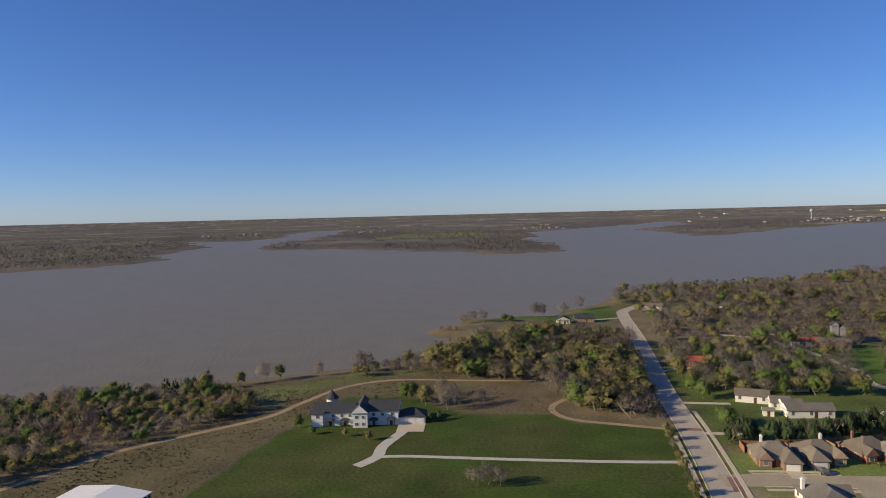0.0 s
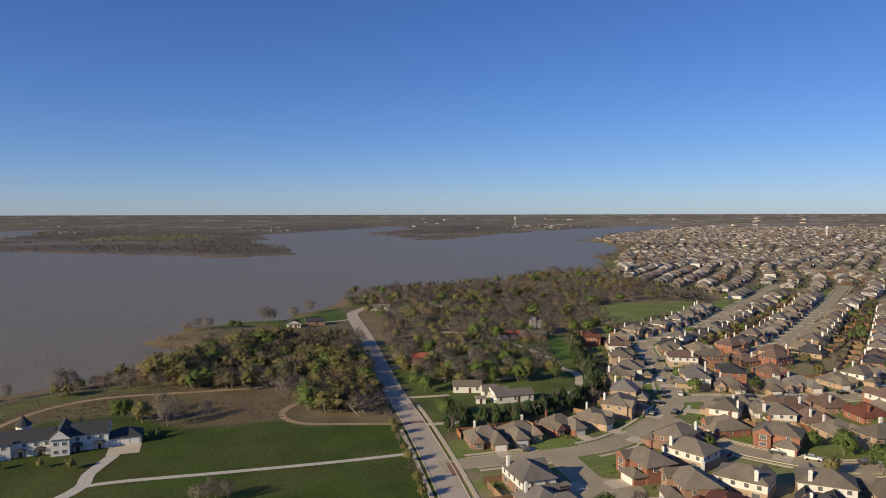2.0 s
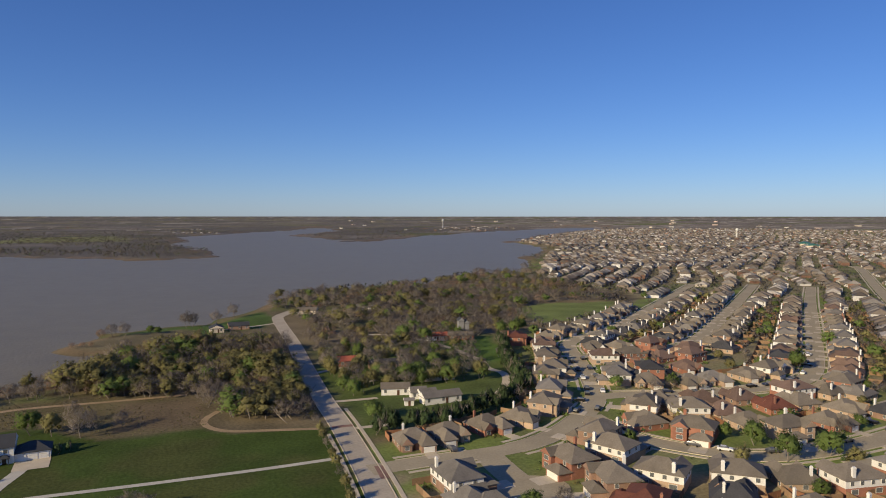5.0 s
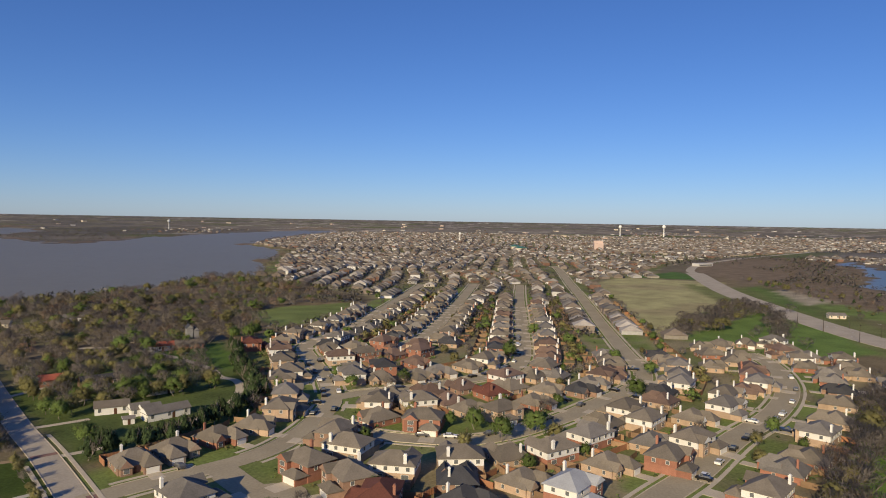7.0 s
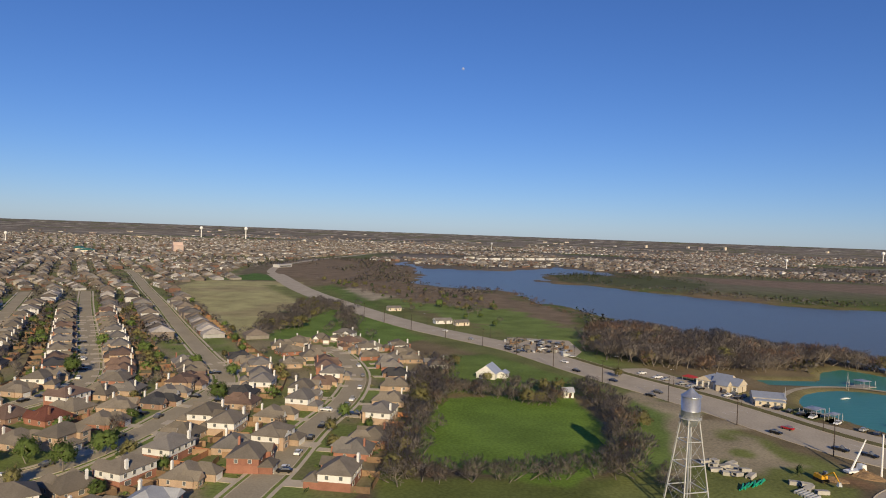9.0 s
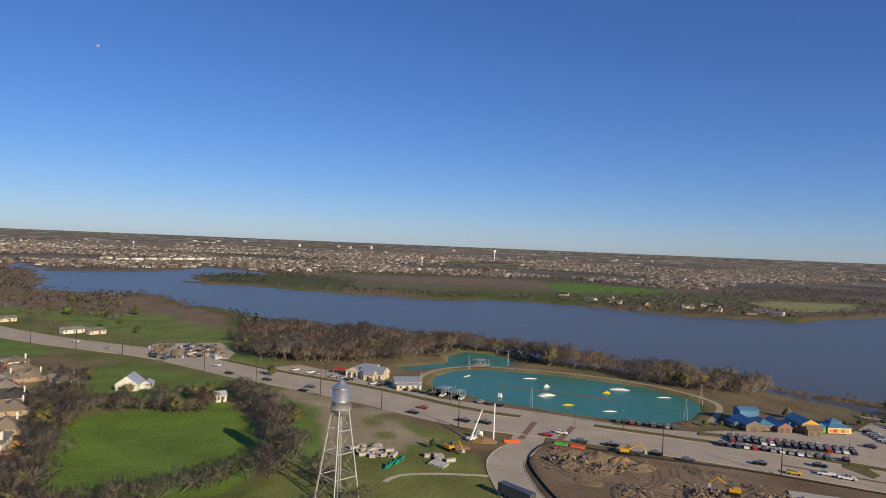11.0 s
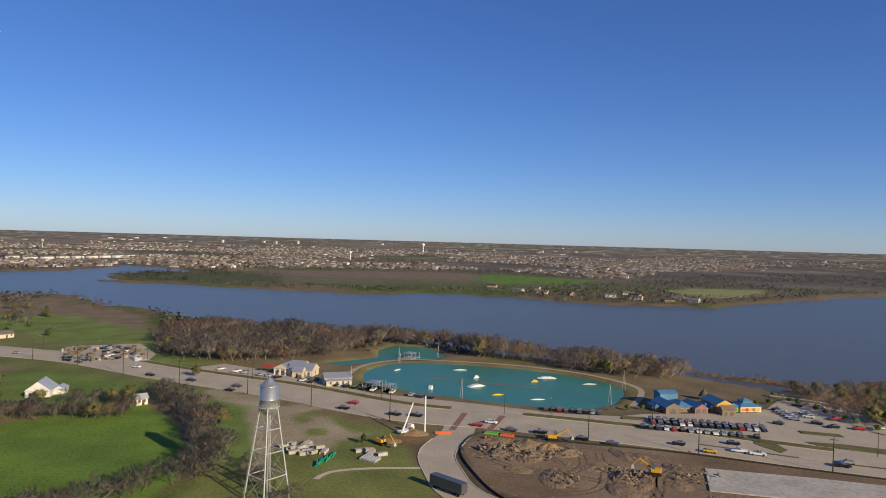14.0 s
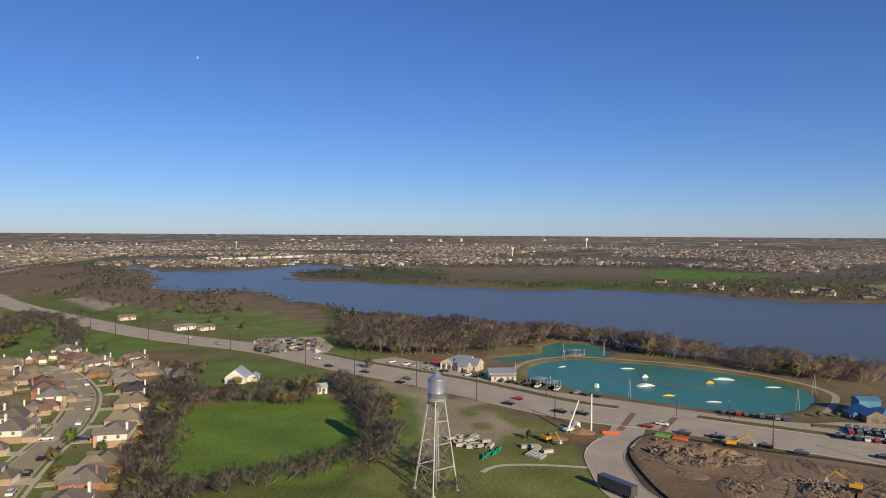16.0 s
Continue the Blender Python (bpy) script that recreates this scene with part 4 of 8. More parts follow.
def window_mesh(w, h):
    """A framed window with a recessed pane, facing -y."""
    o = [(-w / 2 - .07, -.07), (w / 2 + .07, -.07), (w / 2 + .07, h + .07), (-w / 2 - .07, h + .07)]
    i = [(-w / 2, 0), (w / 2, 0), (w / 2, h), (-w / 2, h)]
    v = [(x, 0.04, z) for x, z in o] + [(x, -0.06, z) for x, z in o] + [(x, -0.06, z) for x, z in i] + [(x, -0.015, z) for x, z in i]
    f, m = [], []
    for a in (0, 4, 8):
        for k in range(4):
            f.append((a + k, a + (k + 1) % 4, a + 4 + (k + 1) % 4, a + 4 + k))
            m.append(0)
    return mesh_of("window", v, f + [(12, 13, 14, 15)], [M["trim"], M["glass"]], m + [1])


WINDOW = {"small": window_mesh(1.0, 1.3), "wide": window_mesh(1.9, 1.5)}
bm = bmesh.new()
box(bm, -2.4, 2.4, -0.03, 0.05, 0, 2.2)
for k in range(4):
    box(bm, -2.35, 2.35, -0.06, -0.03, 0.05 + 0.55 * k, 0.5 + 0.55 * k)
GARAGE = bm_mesh("garage_door", bm, M["trim"])
bm = bmesh.new()
box(bm, -0.5, 0.5, -0.04, 0.05, 0, 2.1)
box(bm, -0.38, 0.38, -0.07, -0.04, 0.2, 1.0)
box(bm, -0.38, 0.38, -0.07, -0.04, 1.15, 1.95)
DOOR = bm_mesh("door", bm, surface("dark_door_paint", (0.10, 0.05, 0.03), 0.2, (4, 1), 0.5))


def chimney_mesh(h, mat):
    bm = bmesh.new()
    box(bm, -0.44, 0.44, -0.34, 0.34, 0, h)
    box(bm, -0.52, 0.52, -0.42, 0.42, h - 0.35, h - 0.1)
    box(bm, -0.35, 0.35, -0.25, 0.25, h, h + 0.3)
    return bm_mesh("chimney", bm, mat)


def walls(name, rects, z0, z1, mat):
    bm = bmesh.new()
    for x0, x1, y0, y1 in rects:
        box(bm, x0, x1, y0, y1, z0, z1)
    return bm_mesh(name, bm, mat)


def roof_mesh(rects):
    bm = bmesh.new()
    for x0, x1, y0, y1, z, h, gable in rects:
        hip_roof(bm, x0, x1, y0, y1, z, h, 0.45, gable)
    return bm_mesh("roof", bm, [])


def house(kind, brick, roof, upper, flip):
    """A tract house facing -y: walls, roofs, chimney, windows, doors and garage door."""
    s = -1 if flip else 1
    words = {"red": "red brick", "tan": "tan brick", "brown": "brown brick"}[brick]
    cover = {"brown": "brown shingle", "grey": "grey shingle", "red": "red-brown shingle", "rosy": "reddish brown shingle", "dark": "dark shingle", "pale": "pale grey shingle"}[roof]
    sto = "two-storey" if kind == 2 else "one-storey"
    t = thing("house", f"{sto} {words} house with {cover} roof" + (" and white siding" if upper and kind == 2 else ""), "house", "tract houses")
    R, B = ROOFS[roof], BRICKS[brick]

    def roofed(x0, x1, y0, y1, z, h, gable=False):
        me = roof_mesh([(min(s * x0, s * x1), max(s * x0, s * x1), y0, y1, z, h, gable)])
        me.materials.append(R)
        me.materials.append(M["siding"] if upper else B)
        part("roof", me, t)

    def walled(x0, x1, y0, y1, z0, z1, mat):
        part("wall", walls("wall", [(min(s * x0, s * x1), max(s * x0, s * x1), y0, y1)], z0, z1, mat), t)

    def win(x, y, z, turn, size="small"):
        part("window", WINDOW[size], t, at=pose(s * x, y, z, 0, 0, turn if turn in (0, 180) else turn * s))

    if kind == 2:
        walled(-6.2, 6.2, -4.6, 4.8, 0, 2.85, B)
        walled(-6.18, 6.18, -4.58, 4.78, 2.852, 5.5, M["siding"] if upper else B)
        roofed(-6.2, 6.2, -4.6, 4.8, 5.5, 3.2)
        walled(0.2, 6.0, -8.6, -4.62, 0, 2.7, B)
        roofed(0.2, 6.0, -8.6, -4.7, 2.7, 1.9)
        walled(-5.4, -1.2, -6.0, -4.61, 0, 5.3, B)
        roofed(-5.4, -1.2, -6.0, -1.0, 5.35, 2.1, True)
        for x in (-4.4, -1.5, 1.6, 4.5):
            win(x, 4.8, 3.6, 180)
        for x, z in ((-3.6, 0.9), (3.4, 0.9)):
            win(x, 4.82, z, 180, "wide")
        for y in (-2, 2):
            win(-6.2, y, 3.6, -90), win(6.2, y, 3.6, 90)
        win(-3.3, -6.0, 3.3, 0, "wide"), win(-3.3, -6.0, 0.8, 0, "wide"), win(3.2, -4.6, 4.6 - 0.9, 0)
        part("garage_door", GARAGE, t, at=pose(s * 3.1, -8.62, 0))
        part("door", DOOR, t, at=pose(s * -0.5, -4.62, 0))
        part("chimney", chimney_mesh(8.9, B if brick == "red" and not upper else M["siding"]), t, at=pose(s * -3.6, 4.2, 0))
    else:
        walled(-7.4, 7.4, -5.4, 6.2, 0, 2.75, B)
        roofed(-7.4, 7.4, -5.4, 6.2, 2.75, 3.9)
        walled(0.8, 7.0, -9.4, -5.42, 0, 2.7, B)
        roofed(0.8, 7.0, -9.4, 0.5, 2.74, 3.0)
        walled(-6.8, -2.6, -6.8, -5.42, 0, 2.7, B)
        roofed(-6.8, -2.6, -6.8, -1.0, 2.73, 2.5, True)
        for x in (-5.2, 5.4):
            win(x, 6.2, 0.9, 180)
        win(0, 6.2, 0.8, 180, "wide")
        for y in (-2.5, 3):
            win(-7.4, y, 0.9, -90), win(7.4, y, 0.9, 90)
        win(-4.7, -6.8, 0.7, 0, "wide")
        part("garage_door", GARAGE, t, at=pose(s * 3.9, -9.42, 0))
        part("door", DOOR, t, at=pose(s * -1.2, -5.42, 0))
        part("chimney", chimney_mesh(7.2, B if brick == "red" and not upper else M["siding"]), t, at=pose(s * -3.2, 3.9, 0))
    return t


HOUSE_PROTO = {}
TAKEN = []


def put_house(x, y, turn, kind, brick, roof, upper, flip):
    key = (kind, brick, roof, upper, flip)
    m = pose(x, y, 0.02, 0, 0, turn)
    TAKEN.append((x, y))
    if key not in HOUSE_PROTO:
        HOUSE_PROTO[key] = house(*key)
        HOUSE_PROTO[key].matrix_basis = m @ Matrix.Diagonal((0.72, 0.84, 0.82, 1) if kind == 1 else (1.02, 0.98, 0.83, 1))
        return HOUSE_PROTO[key]
    return copy_thing(HOUSE_PROTO[key], m)


def pick_look(x, y):
    r = np.random.default_rng(int(abs(x * 13 + y * 101)))
    kind = 2 if r.random() < 0.42 else 1
    brick = ("tan", "red", "brown", "tan")[r.integers(0, 4)]
    roof = ("brown", "brown", "grey", "brown", "grey", "brown", "dark", "brown")[r.integers(0, 8)]
    if float(vnoise(x, y, 45, 48)) > 0.58 and r.random() < 0.7:
        roof = "rosy"
    return kind, brick, roof, bool(r.random() < 0.45), bool(r.random() < 0.5)


STREETS = [(ST_A, 8.2), (ST_B, 8.2), (ST_2, 8.2), (ST_C, 8.2), (ST_5, 9.0), (CUL, 9)]
STREET_CURVES = [(curve(l, 2.0), w) for l, w in STREETS]


def facing(x, y, only=None):
    """The turn of a house whose front looks at the nearest street."""
    best = None
    for k, (c, w) in enumerate(STREET_CURVES):
        if only is not None and k != only:
            continue
        for q in c:
            dd = (q[0] - x) ** 2 + (q[1] - y) ** 2
            if best is None or dd < best[0]:
                best = (dd, q)
    return math.degrees(math.atan2(best[1][1] - y, best[1][0] - x)) + 90


# the nearest houses, street by street
NEAR_HOUSES = [  # place, storeys, brick, roof, white upper storey
    (89.5, 184, 1, "brown", "brown", 0), (102, 184.5, 1, "tan", "brown", 0), (117, 186, 1, "red", "brown", 0), (131.5, 188, 1, "tan", "brown", 0), (147, 194, 2, "tan", "brown", 0),
    (161, 209, 2, "tan", "grey", 0), (174, 230, 2, "tan", "brown", 0), (85, 149, 2, "brown", "grey", 1), (119, 145, 2, "red", "brown", 0), (136, 147, 2, "tan", "brown", 1),
    (120, 129, 2, "brown", "brown", 0), (177, 175, 2, "tan", "brown", 1), (166, 164, 1, "red", "brown", 0), (187, 165, 2, "tan", "brown", 1), (171, 148, 2, "red", "brown", 0),
    (198, 159, 1, "tan", "rosy", 0), (195, 147, 1, "tan", "brown", 0), (220, 155, 1, "red", "red", 0), (233, 154, 1, "tan", "brown", 0), (198, 135, 2, "tan", "brown", 0),
    (219, 135, 1, "red", "brown", 0), (239, 141, 1, "tan", "brown", 0), (248, 131, 1, "brown", "dark", 0), (256, 158, 1, "tan", "brown", 0), (271, 160, 2, "red", "brown", 0),
    (264, 151, 1, "tan", "grey", 0), (134, 126, 2, "tan", "brown", 1), (150, 116, 2, "tan", "brown", 1), (164, 109, 1, "tan", "brown", 0), (174, 100, 2, "red", "brown", 1),
    (194, 98, 2, "red", "grey", 1), (116, 114, 2, "red", "red", 0), (223, 92, 2, "tan", "brown", 1), (255, 99, 1, "tan", "rosy", 0), (284, 102, 2, "tan", "grey", 1),
    (319, 116, 2, "tan", "grey", 0), (212, 72, 2, "tan", "brown", 1), (191, 72, 2, "red", "brown", 0), (177, 84, 1, "tan", "brown", 0), (153, 82, 2, "red", "pale", 1),
    (150, 95, 1, "tan", "brown", 0), (140, 109, 1, "brown", "dark", 0), (183, 43, 2, "red", "brown", 1), (207, 44, 1, "red", "grey", 0), (221, 41, 1, "red", "brown", 0),
    (247, 43, 2, "tan", "grey", 1), (299, 45, 1, "tan", "brown", 0), (321, 48, 1, "brown", "dark", 0), (359, 58, 1, "tan", "grey", 0), (364, 48, 1, "tan", "brown", 0),
    (342, 32, 2, "tan", "grey", 1), (394, 60, 2, "red", "brown", 1), (294, 80, 1, "tan", "rosy", 0), (260, 77, 2, "tan", "grey", 1), (309, 78, 2, "tan", "grey", 1),
    (356, 102, 1, "tan", "brown", 0), (236, 243, 2, "red", "brown", 0), (265, 259, 2, "red", "rosy", 0), (220, 215, 2, "red", "dark", 0), (242, 215, 1, "red", "rosy", 0),
    (261, 229, 2, "red", "rosy", 0), (295, 236, 1, "tan", "dark", 0), (234, 194, 1, "tan", "grey", 0), (253, 192, 1, "tan", "brown", 0), (207, 204, 1, "tan", "brown", 0),
    (221, 195, 1, "tan", "brown", 0), (200, 214, 2, "tan", "grey", 1),
    (196, 258, 2, "tan", "brown", 0), (212, 306, 2, "red", "red", 0), (82, 137, 1, "brown", "grey", 1), (130, 99, 1, "brown", "dark", 1), (212, 102, 1, "tan", "brown", 1),
    (231, 103, 2, "tan", "brown", 1), (204, 82, 1, "tan", "grey", 1), (240, 82, 1, "tan", "brown", 1), (277, 82, 2, "tan", "brown", 1), (384, 128, 1, "tan", "brown", 1),
    (400, 122, 1, "tan", "brown", 0), (414, 112, 1, "brown", "brown", 1), (426, 100, 2, "tan", "grey", 1), (410, 88, 1, "tan", "brown", 0), (396, 76, 1, "brown", "grey", 0),
    (297, 108, 2, "tan", "grey", 1), (332, 126, 1, "brown", "brown", 0), (334, 106, 1, "tan", "brown", 1), (366, 118, 1, "red", "brown", 1), (272, 43, 1, "tan", "brown", 0),
    (341, 55, 1, "red", "grey", 0), (382, 54, 1, "red", "brown", 0),
]
for k, (x, y, kind, brick, roof, upper) in enumerate(NEAR_HOUSES):
    put_house(x, y, facing(x, y), kind, brick, roof, bool(upper), k % 2 == 1)
DRIVE_ROOM = 14.6


def rows_of_houses(line, width, start, gap, limit):
    """Houses on both sides of a street, from a way along it on."""
    c = curve(line, 1.0)
    run, last = 0.0, {-1: -99.0, 1: -99.0}
    for (x0, y0), (x1, y1) in zip(c, c[1:]):
        run += math.hypot(x1 - x0, y1 - y0)
        if run < start or len(TAKEN) > limit:
            continue
        n = Vector((y0 - y1, x1 - x0)).normalized()
        for s in (-1, 1):
            if run - last[s] < gap:
                continue
            x, y = x0 + n.x * s * DRIVE_ROOM, y0 + n.y * s * DRIVE_ROOM
            if any((x - a) ** 2 + (y - b) ** 2 < 13.2 ** 2 for a, b in TAKEN):
                continue
            if not all(from_line(np.array(x), np.array(y), l) > w / 2 + 6.0 for l, w in ROADS if l is not line):
                continue
            last[s] = run
            kind, brick, roof, upper, flip = pick_look(x, y)
            put_house(x, y, math.degrees(math.atan2(y0 - y, x0 - x)) + 90, kind, brick, roof, upper, flip)


for line, start, limit in ((ST_C, 100, 96), (ST_B, 10, 134), (ST_2, 8, 166), (ST_A, 60, 194), (ST_5, 200, 200)):
    rows_of_houses(line, 8.2, start, 13.8, limit)


# the far town: rows of plain hip-roofed houses
def far_town():
    r = np.random.default_rng(5)
    ux, uy = 0.84, 0.543
    spots = []
    for k in range(-100, 95):
        for s in (-1, 1):
            for pitch, off, u in ((54, 14.8, np.arange(330, 650, 13.4)), (44, 11.6, np.arange(650 if k > -48 else -2400, 4600, 12.6))):
                v = -2.2 + pitch * k + s * off
                u = u + r.random() * 10
                u = u + r.normal(size=u.size) * 1.2
                v = v + (vnoise(u, np.full(u.size, k * 44.0), 330, 44) - 0.5) * 110 * np.clip((u - 640) / 300, 0, 1)
                spots.append(np.stack([u * ux - v * uy, u * uy + v * ux, math.atan2(uy, ux) + (0 if s > 0 else math.pi) + r.normal(size=u.size) * np.clip((u - 600) / 900, 0, 0.35), np.where(u > 648, 0.87, 1.0)], 1))
    spots = np.concatenate(spots)
    x, y = spots[:, 0], spots[:, 1]
    d = np.hypot(x, y)
    z, lake = ground_height(x, y)
    town = (inside(x, y, SUBURB) > 12)
    patch = vnoise(x, y, 420, 41)
    south = (np.degrees(np.arctan2(x, y)) > 66) & (d > 1500) & (patch > np.where(d > 2100, 0.36, 0.5)) & ~town
    north = (np.degrees(np.arctan2(x, y)) < 60) & (d > 2900) & (patch > 0.7) & ~town
    ok = (lake < -25) & (d < 4400) & (d > 300) & (r.random(len(x)) < np.clip(1.12 - d / 4000, 0.2, 0.97))
    ok &= (town & ((vnoise(x, y, 150, 42) > 0.1))) | (south & (r.random(len(x)) < 0.75)) | (north & (r.random(len(x)) < 0.14))
    ok &= off_roads(x, y, 8)
    ok &= (inside(x, y, BROWN_FIELD) < 0) & (inside(x, y, [(1586, -337), (1412, -355), (1366, -750), (1251, -799), (1064, -668), (1212, -375)]) < 0)
    ok &= inside(x, y, [(1150, -721), (1252, -829), (1124, -918), (1045, -958), (930, -773), (986, -654)]) < 0
    ok &= inside(x, y, GREEN_N) < 0
    near = np.array(TAKEN)
    for i in np.where(ok & (d < 1100))[0]:
        if ((near - spots[i, :2]) ** 2).sum(1).min() < 14.5 ** 2:
            ok[i] = False
    ok &= d > 440
    ok &= ~((d < 470) & ((np.degrees(np.arctan2(x, y)) < 47) | (y < 130)))
    spots, z = spots[ok], z[ok]
    m = len(spots)
    w, dd = (4.8 + 1.0 * r.random(m)) * spots[:, 3], (5.8 + 1.4 * r.random(m)) * spots[:, 3]
    two = r.random(m) < 0.28
    eave, rise = np.where(two, 4.6, 2.5), 2.6 + 1.0 * r.random(m)
    sx = np.array([-1, 1, 1, -1])
    sy = np.array([-1, -1, 1, 1])
    v = np.zeros((m, 16, 3))
    for k in range(4):
        v[:, k] = np.stack([sx[k] * w, sy[k] * dd, np.zeros(m)], 1)
        v[:, 4 + k] = np.stack([sx[k] * w, sy[k] * dd, eave], 1)
        v[:, 8 + k] = np.stack([sx[k] * (w + 0.5), sy[k] * (dd + 0.5), eave], 1)
    v[:, 12] = np.stack([-w * 0.3, np.zeros(m), eave + rise], 1)
    v[:, 13] = np.stack([w * 0.3, np.zeros(m), eave + rise], 1)
    v[:, 14] = np.stack([w * 0.3, -dd * 0.2, eave + rise * 0.4], 1)
    v[:, 15] = v[:, 14]
    ca, sa = np.cos(spots[:, 2])[:, None], np.sin(spots[:, 2])[:, None]
    X = v[..., 0] * ca - v[..., 1] * sa + spots[:, :1]
    Y = v[..., 0] * sa + v[..., 1] * ca + spots[:, 1:2]
    V = np.stack([X, Y, v[..., 2] + z[:, None]], -1)
    wall = [(0, 1, 5), (0, 5, 4), (1, 2, 6), (1, 6, 5), (2, 3, 7), (2, 7, 6), (3, 0, 4), (3, 4, 7)]
    top = [(8, 9, 13), (8, 13, 12), (10, 11, 12), (10, 12, 13), (9, 10, 13), (11, 8, 12)]
    t = np.array(wall + top)
    f = (np.arange(m)[:, None, None] * 16 + t[None]).reshape(-1, 3)
    wall_m = r.choice(4, m, p=[0.35, 0.22, 0.25, 0.18])
    pale = (inside(spots[:, 0], spots[:, 1], [(700, 700), (755, 802), (906, 895), (1059, 860), (1035, 746), (830, 639)]) > 0) | (vnoise(spots[:, 0], spots[:, 1], 180, 47) > 0.7)
    wall_m = np.where(pale & (r.random(m) < 0.5), 2, wall_m)
    ix = np.concatenate([np.repeat(wall_m[:, None], 8, 1), np.repeat(4 + r.choice(4, m, p=[.46, .3, .07, .17])[:, None], 6, 1)], 1).ravel()
    big_mesh("far_houses", V.reshape(-1, 3), f, [*FAR_WALLS, FAR_ROOFS[0], FAR_ROOFS[1], FAR_ROOFS[2], FAR_ROOFS[3]], ix,
             "many distant suburban houses with brown and grey hip roofs", "houses")


FAR_WALLS = [surface("distant_" + n, c, 0.2, (0.8, 0.1), 0.95, island=0.3) for n, c in
             (("tan_brick", (0.2, 0.165, 0.14)), ("red_brick", (0.2, 0.115, 0.085)), ("white_siding", (0.48, 0.47, 0.46)), ("beige_siding", (0.31, 0.28, 0.24)))]
FAR_ROOFS = [surface("distant_" + n, c, 0.2, (0.8, 0.1), 0.95, island=0.3) for n, c in
             (("brown_shingles", (0.17, 0.14, 0.112)), ("grey_shingles", (0.165, 0.152, 0.138)), ("dark_shingles", (0.07, 0.06, 0.055)), ("pale_shingles", (0.34, 0.31, 0.28)))]
far_town()


# ---------------------------------------------------------------- driveways, fences and yard trees
bm = bmesh.new()
box(bm, -2.5, 2.5, -4.6, 0.0, 0.0, 0.12)
DRIVE = bm_mesh("driveway", bm, M["walk"])


def panel_mesh(mat):
    """Ten overlapping boards, as one folded strip with a back and a top rail."""
    xs, ys = [], []
    for k in range(10):
        xs += [-1.45 + 0.29 * k, -1.45 + 0.29 * k + 0.24]
        ys += [-0.05 if k % 2 else -0.02] * 2
    n = len(xs)
    v = [(x, y, 0.05) for x, y in zip(xs, ys)] + [(x, y, 1.85) for x, y in zip(xs, ys)] + [(-1.45, 0.05, 1.8), (1.45, 0.05, 1.8), (-1.45, 0.05, 0.05), (1.45, 0.05, 0.05)]
    f = [(k, k + 1, n + k + 1, n + k) for k in range(n - 1)] + [tuple(range(n, 2 * n)) + (2 * n + 1, 2 * n), (2 * n, 2 * n + 1, 2 * n + 3, 2 * n + 2)]
    return mesh_of("panel", v, f, mat)


FENCE_PANEL = {True: panel_mesh(M["fence"]), False: panel_mesh(M["old_fence"])}
HOUSES = [o for o in scene.objects if o.name.split(".")[0] == "house"]


def fence(m, red, w, depth, back):
    """A board fence round three sides of a back yard."""
    t = thing("fence", "red cedar board fence round a back yard" if red else "weathered brown board fence round a back yard", "fence", "yard fences", m)
    n = int(w // 4.8)
    for k in range(n):
        part("panel", FENCE_PANEL[red], t, at=pose(-w / 2 + 2.4 + 4.8 * k, back + depth, 0) @ Matrix.Diagonal((1.655, 1, 1, 1)))
    for s in (-1, 1):
        for k in range(1):
            part("panel", FENCE_PANEL[red], t, at=pose(s * w / 2, back + 2.9, 0, 0, 0, 90) @ Matrix.Diagonal((2.0, 1, 1, 1)))
    return t


for k, h in enumerate(HOUSES):
    two = "two-storey" in h["label"]
    g = [c for c in h.children if c.name.startswith("garage_door")][0]
    d = thing("driveway", "pale concrete driveway in front of a garage", "driveway", "driveways", h.matrix_basis @ g.matrix_basis @ Matrix.Diagonal((1, 1.3, 1, 1)), DRIVE, "structure")
    p = h.matrix_basis.translation
    if math.hypot(p.x, p.y) < 262:
        fence(pose(p.x, p.y, 0.02, 0, 0, math.degrees(h.matrix_basis.to_euler().z)), k % 5 == 0, 12.4, 5.8, 4.2 if two else 4.9)

for x, y, h in ((191, 205, 6), (213, 196, 6), (181, 134, 7.5), (177, 120, 8.5), (192, 117, 7.5), (288, 192, 9), (355, 219, 8.5), (339, 186, 8), (318, 148, 7), (259, 111, 8), (226, 128, 5), (200, 223, 5.5),
                (304, 124, 6), (282, 171, 5), (394, 240, 8), (170, 226, 5), (274, 201, 6), (372, 222, 7), (224, 243, 6), (121, 120, 5), (92, 127, 5), (276, 300, 6)):
    if all((x - a) ** 2 + (y - b) ** 2 > 30 for a, b in TAKEN):
        tree("leaf", x, y, h * 1.2, "garden trees", " in a front garden")
r = np.random.default_rng(78)
sh = []
for h in HOUSES:
    for k in range(9):
        side = r.random()
        q = h.matrix_basis @ Vector(((r.random() - 0.5) * 16, (-7.4 if side < 0.45 else 7.6) + r.normal() * 0.8, 0))
        sh.append((q.x, q.y, 0.5 + 0.8 * r.random()))
for line in (ST_A, ST_B, ST_2, ST_C, ST_5):
    for x, y in curve(line, 5.0):
        sh.append((x + (8 + 4 * r.random()) * (1 if r.random() < 0.5 else -1), y + r.normal() * 6, 0.5 + 0.7 * r.random()))
ok = off_roads(np.array([s[0] for s in sh]), np.array([s[1] for s in sh]), 1.0)
sh = np.array([s for s, o in zip(sh, ok) if o])
m, k = len(sh), 12
c = r.normal(size=(m, k, 1, 3))
c /= np.linalg.norm(c, axis=3)[..., None]
tuft = c * 0.75 + r.normal(size=(m, k, 3, 3)) * 0.3
tuft[..., 2] = np.abs(tuft[..., 2])
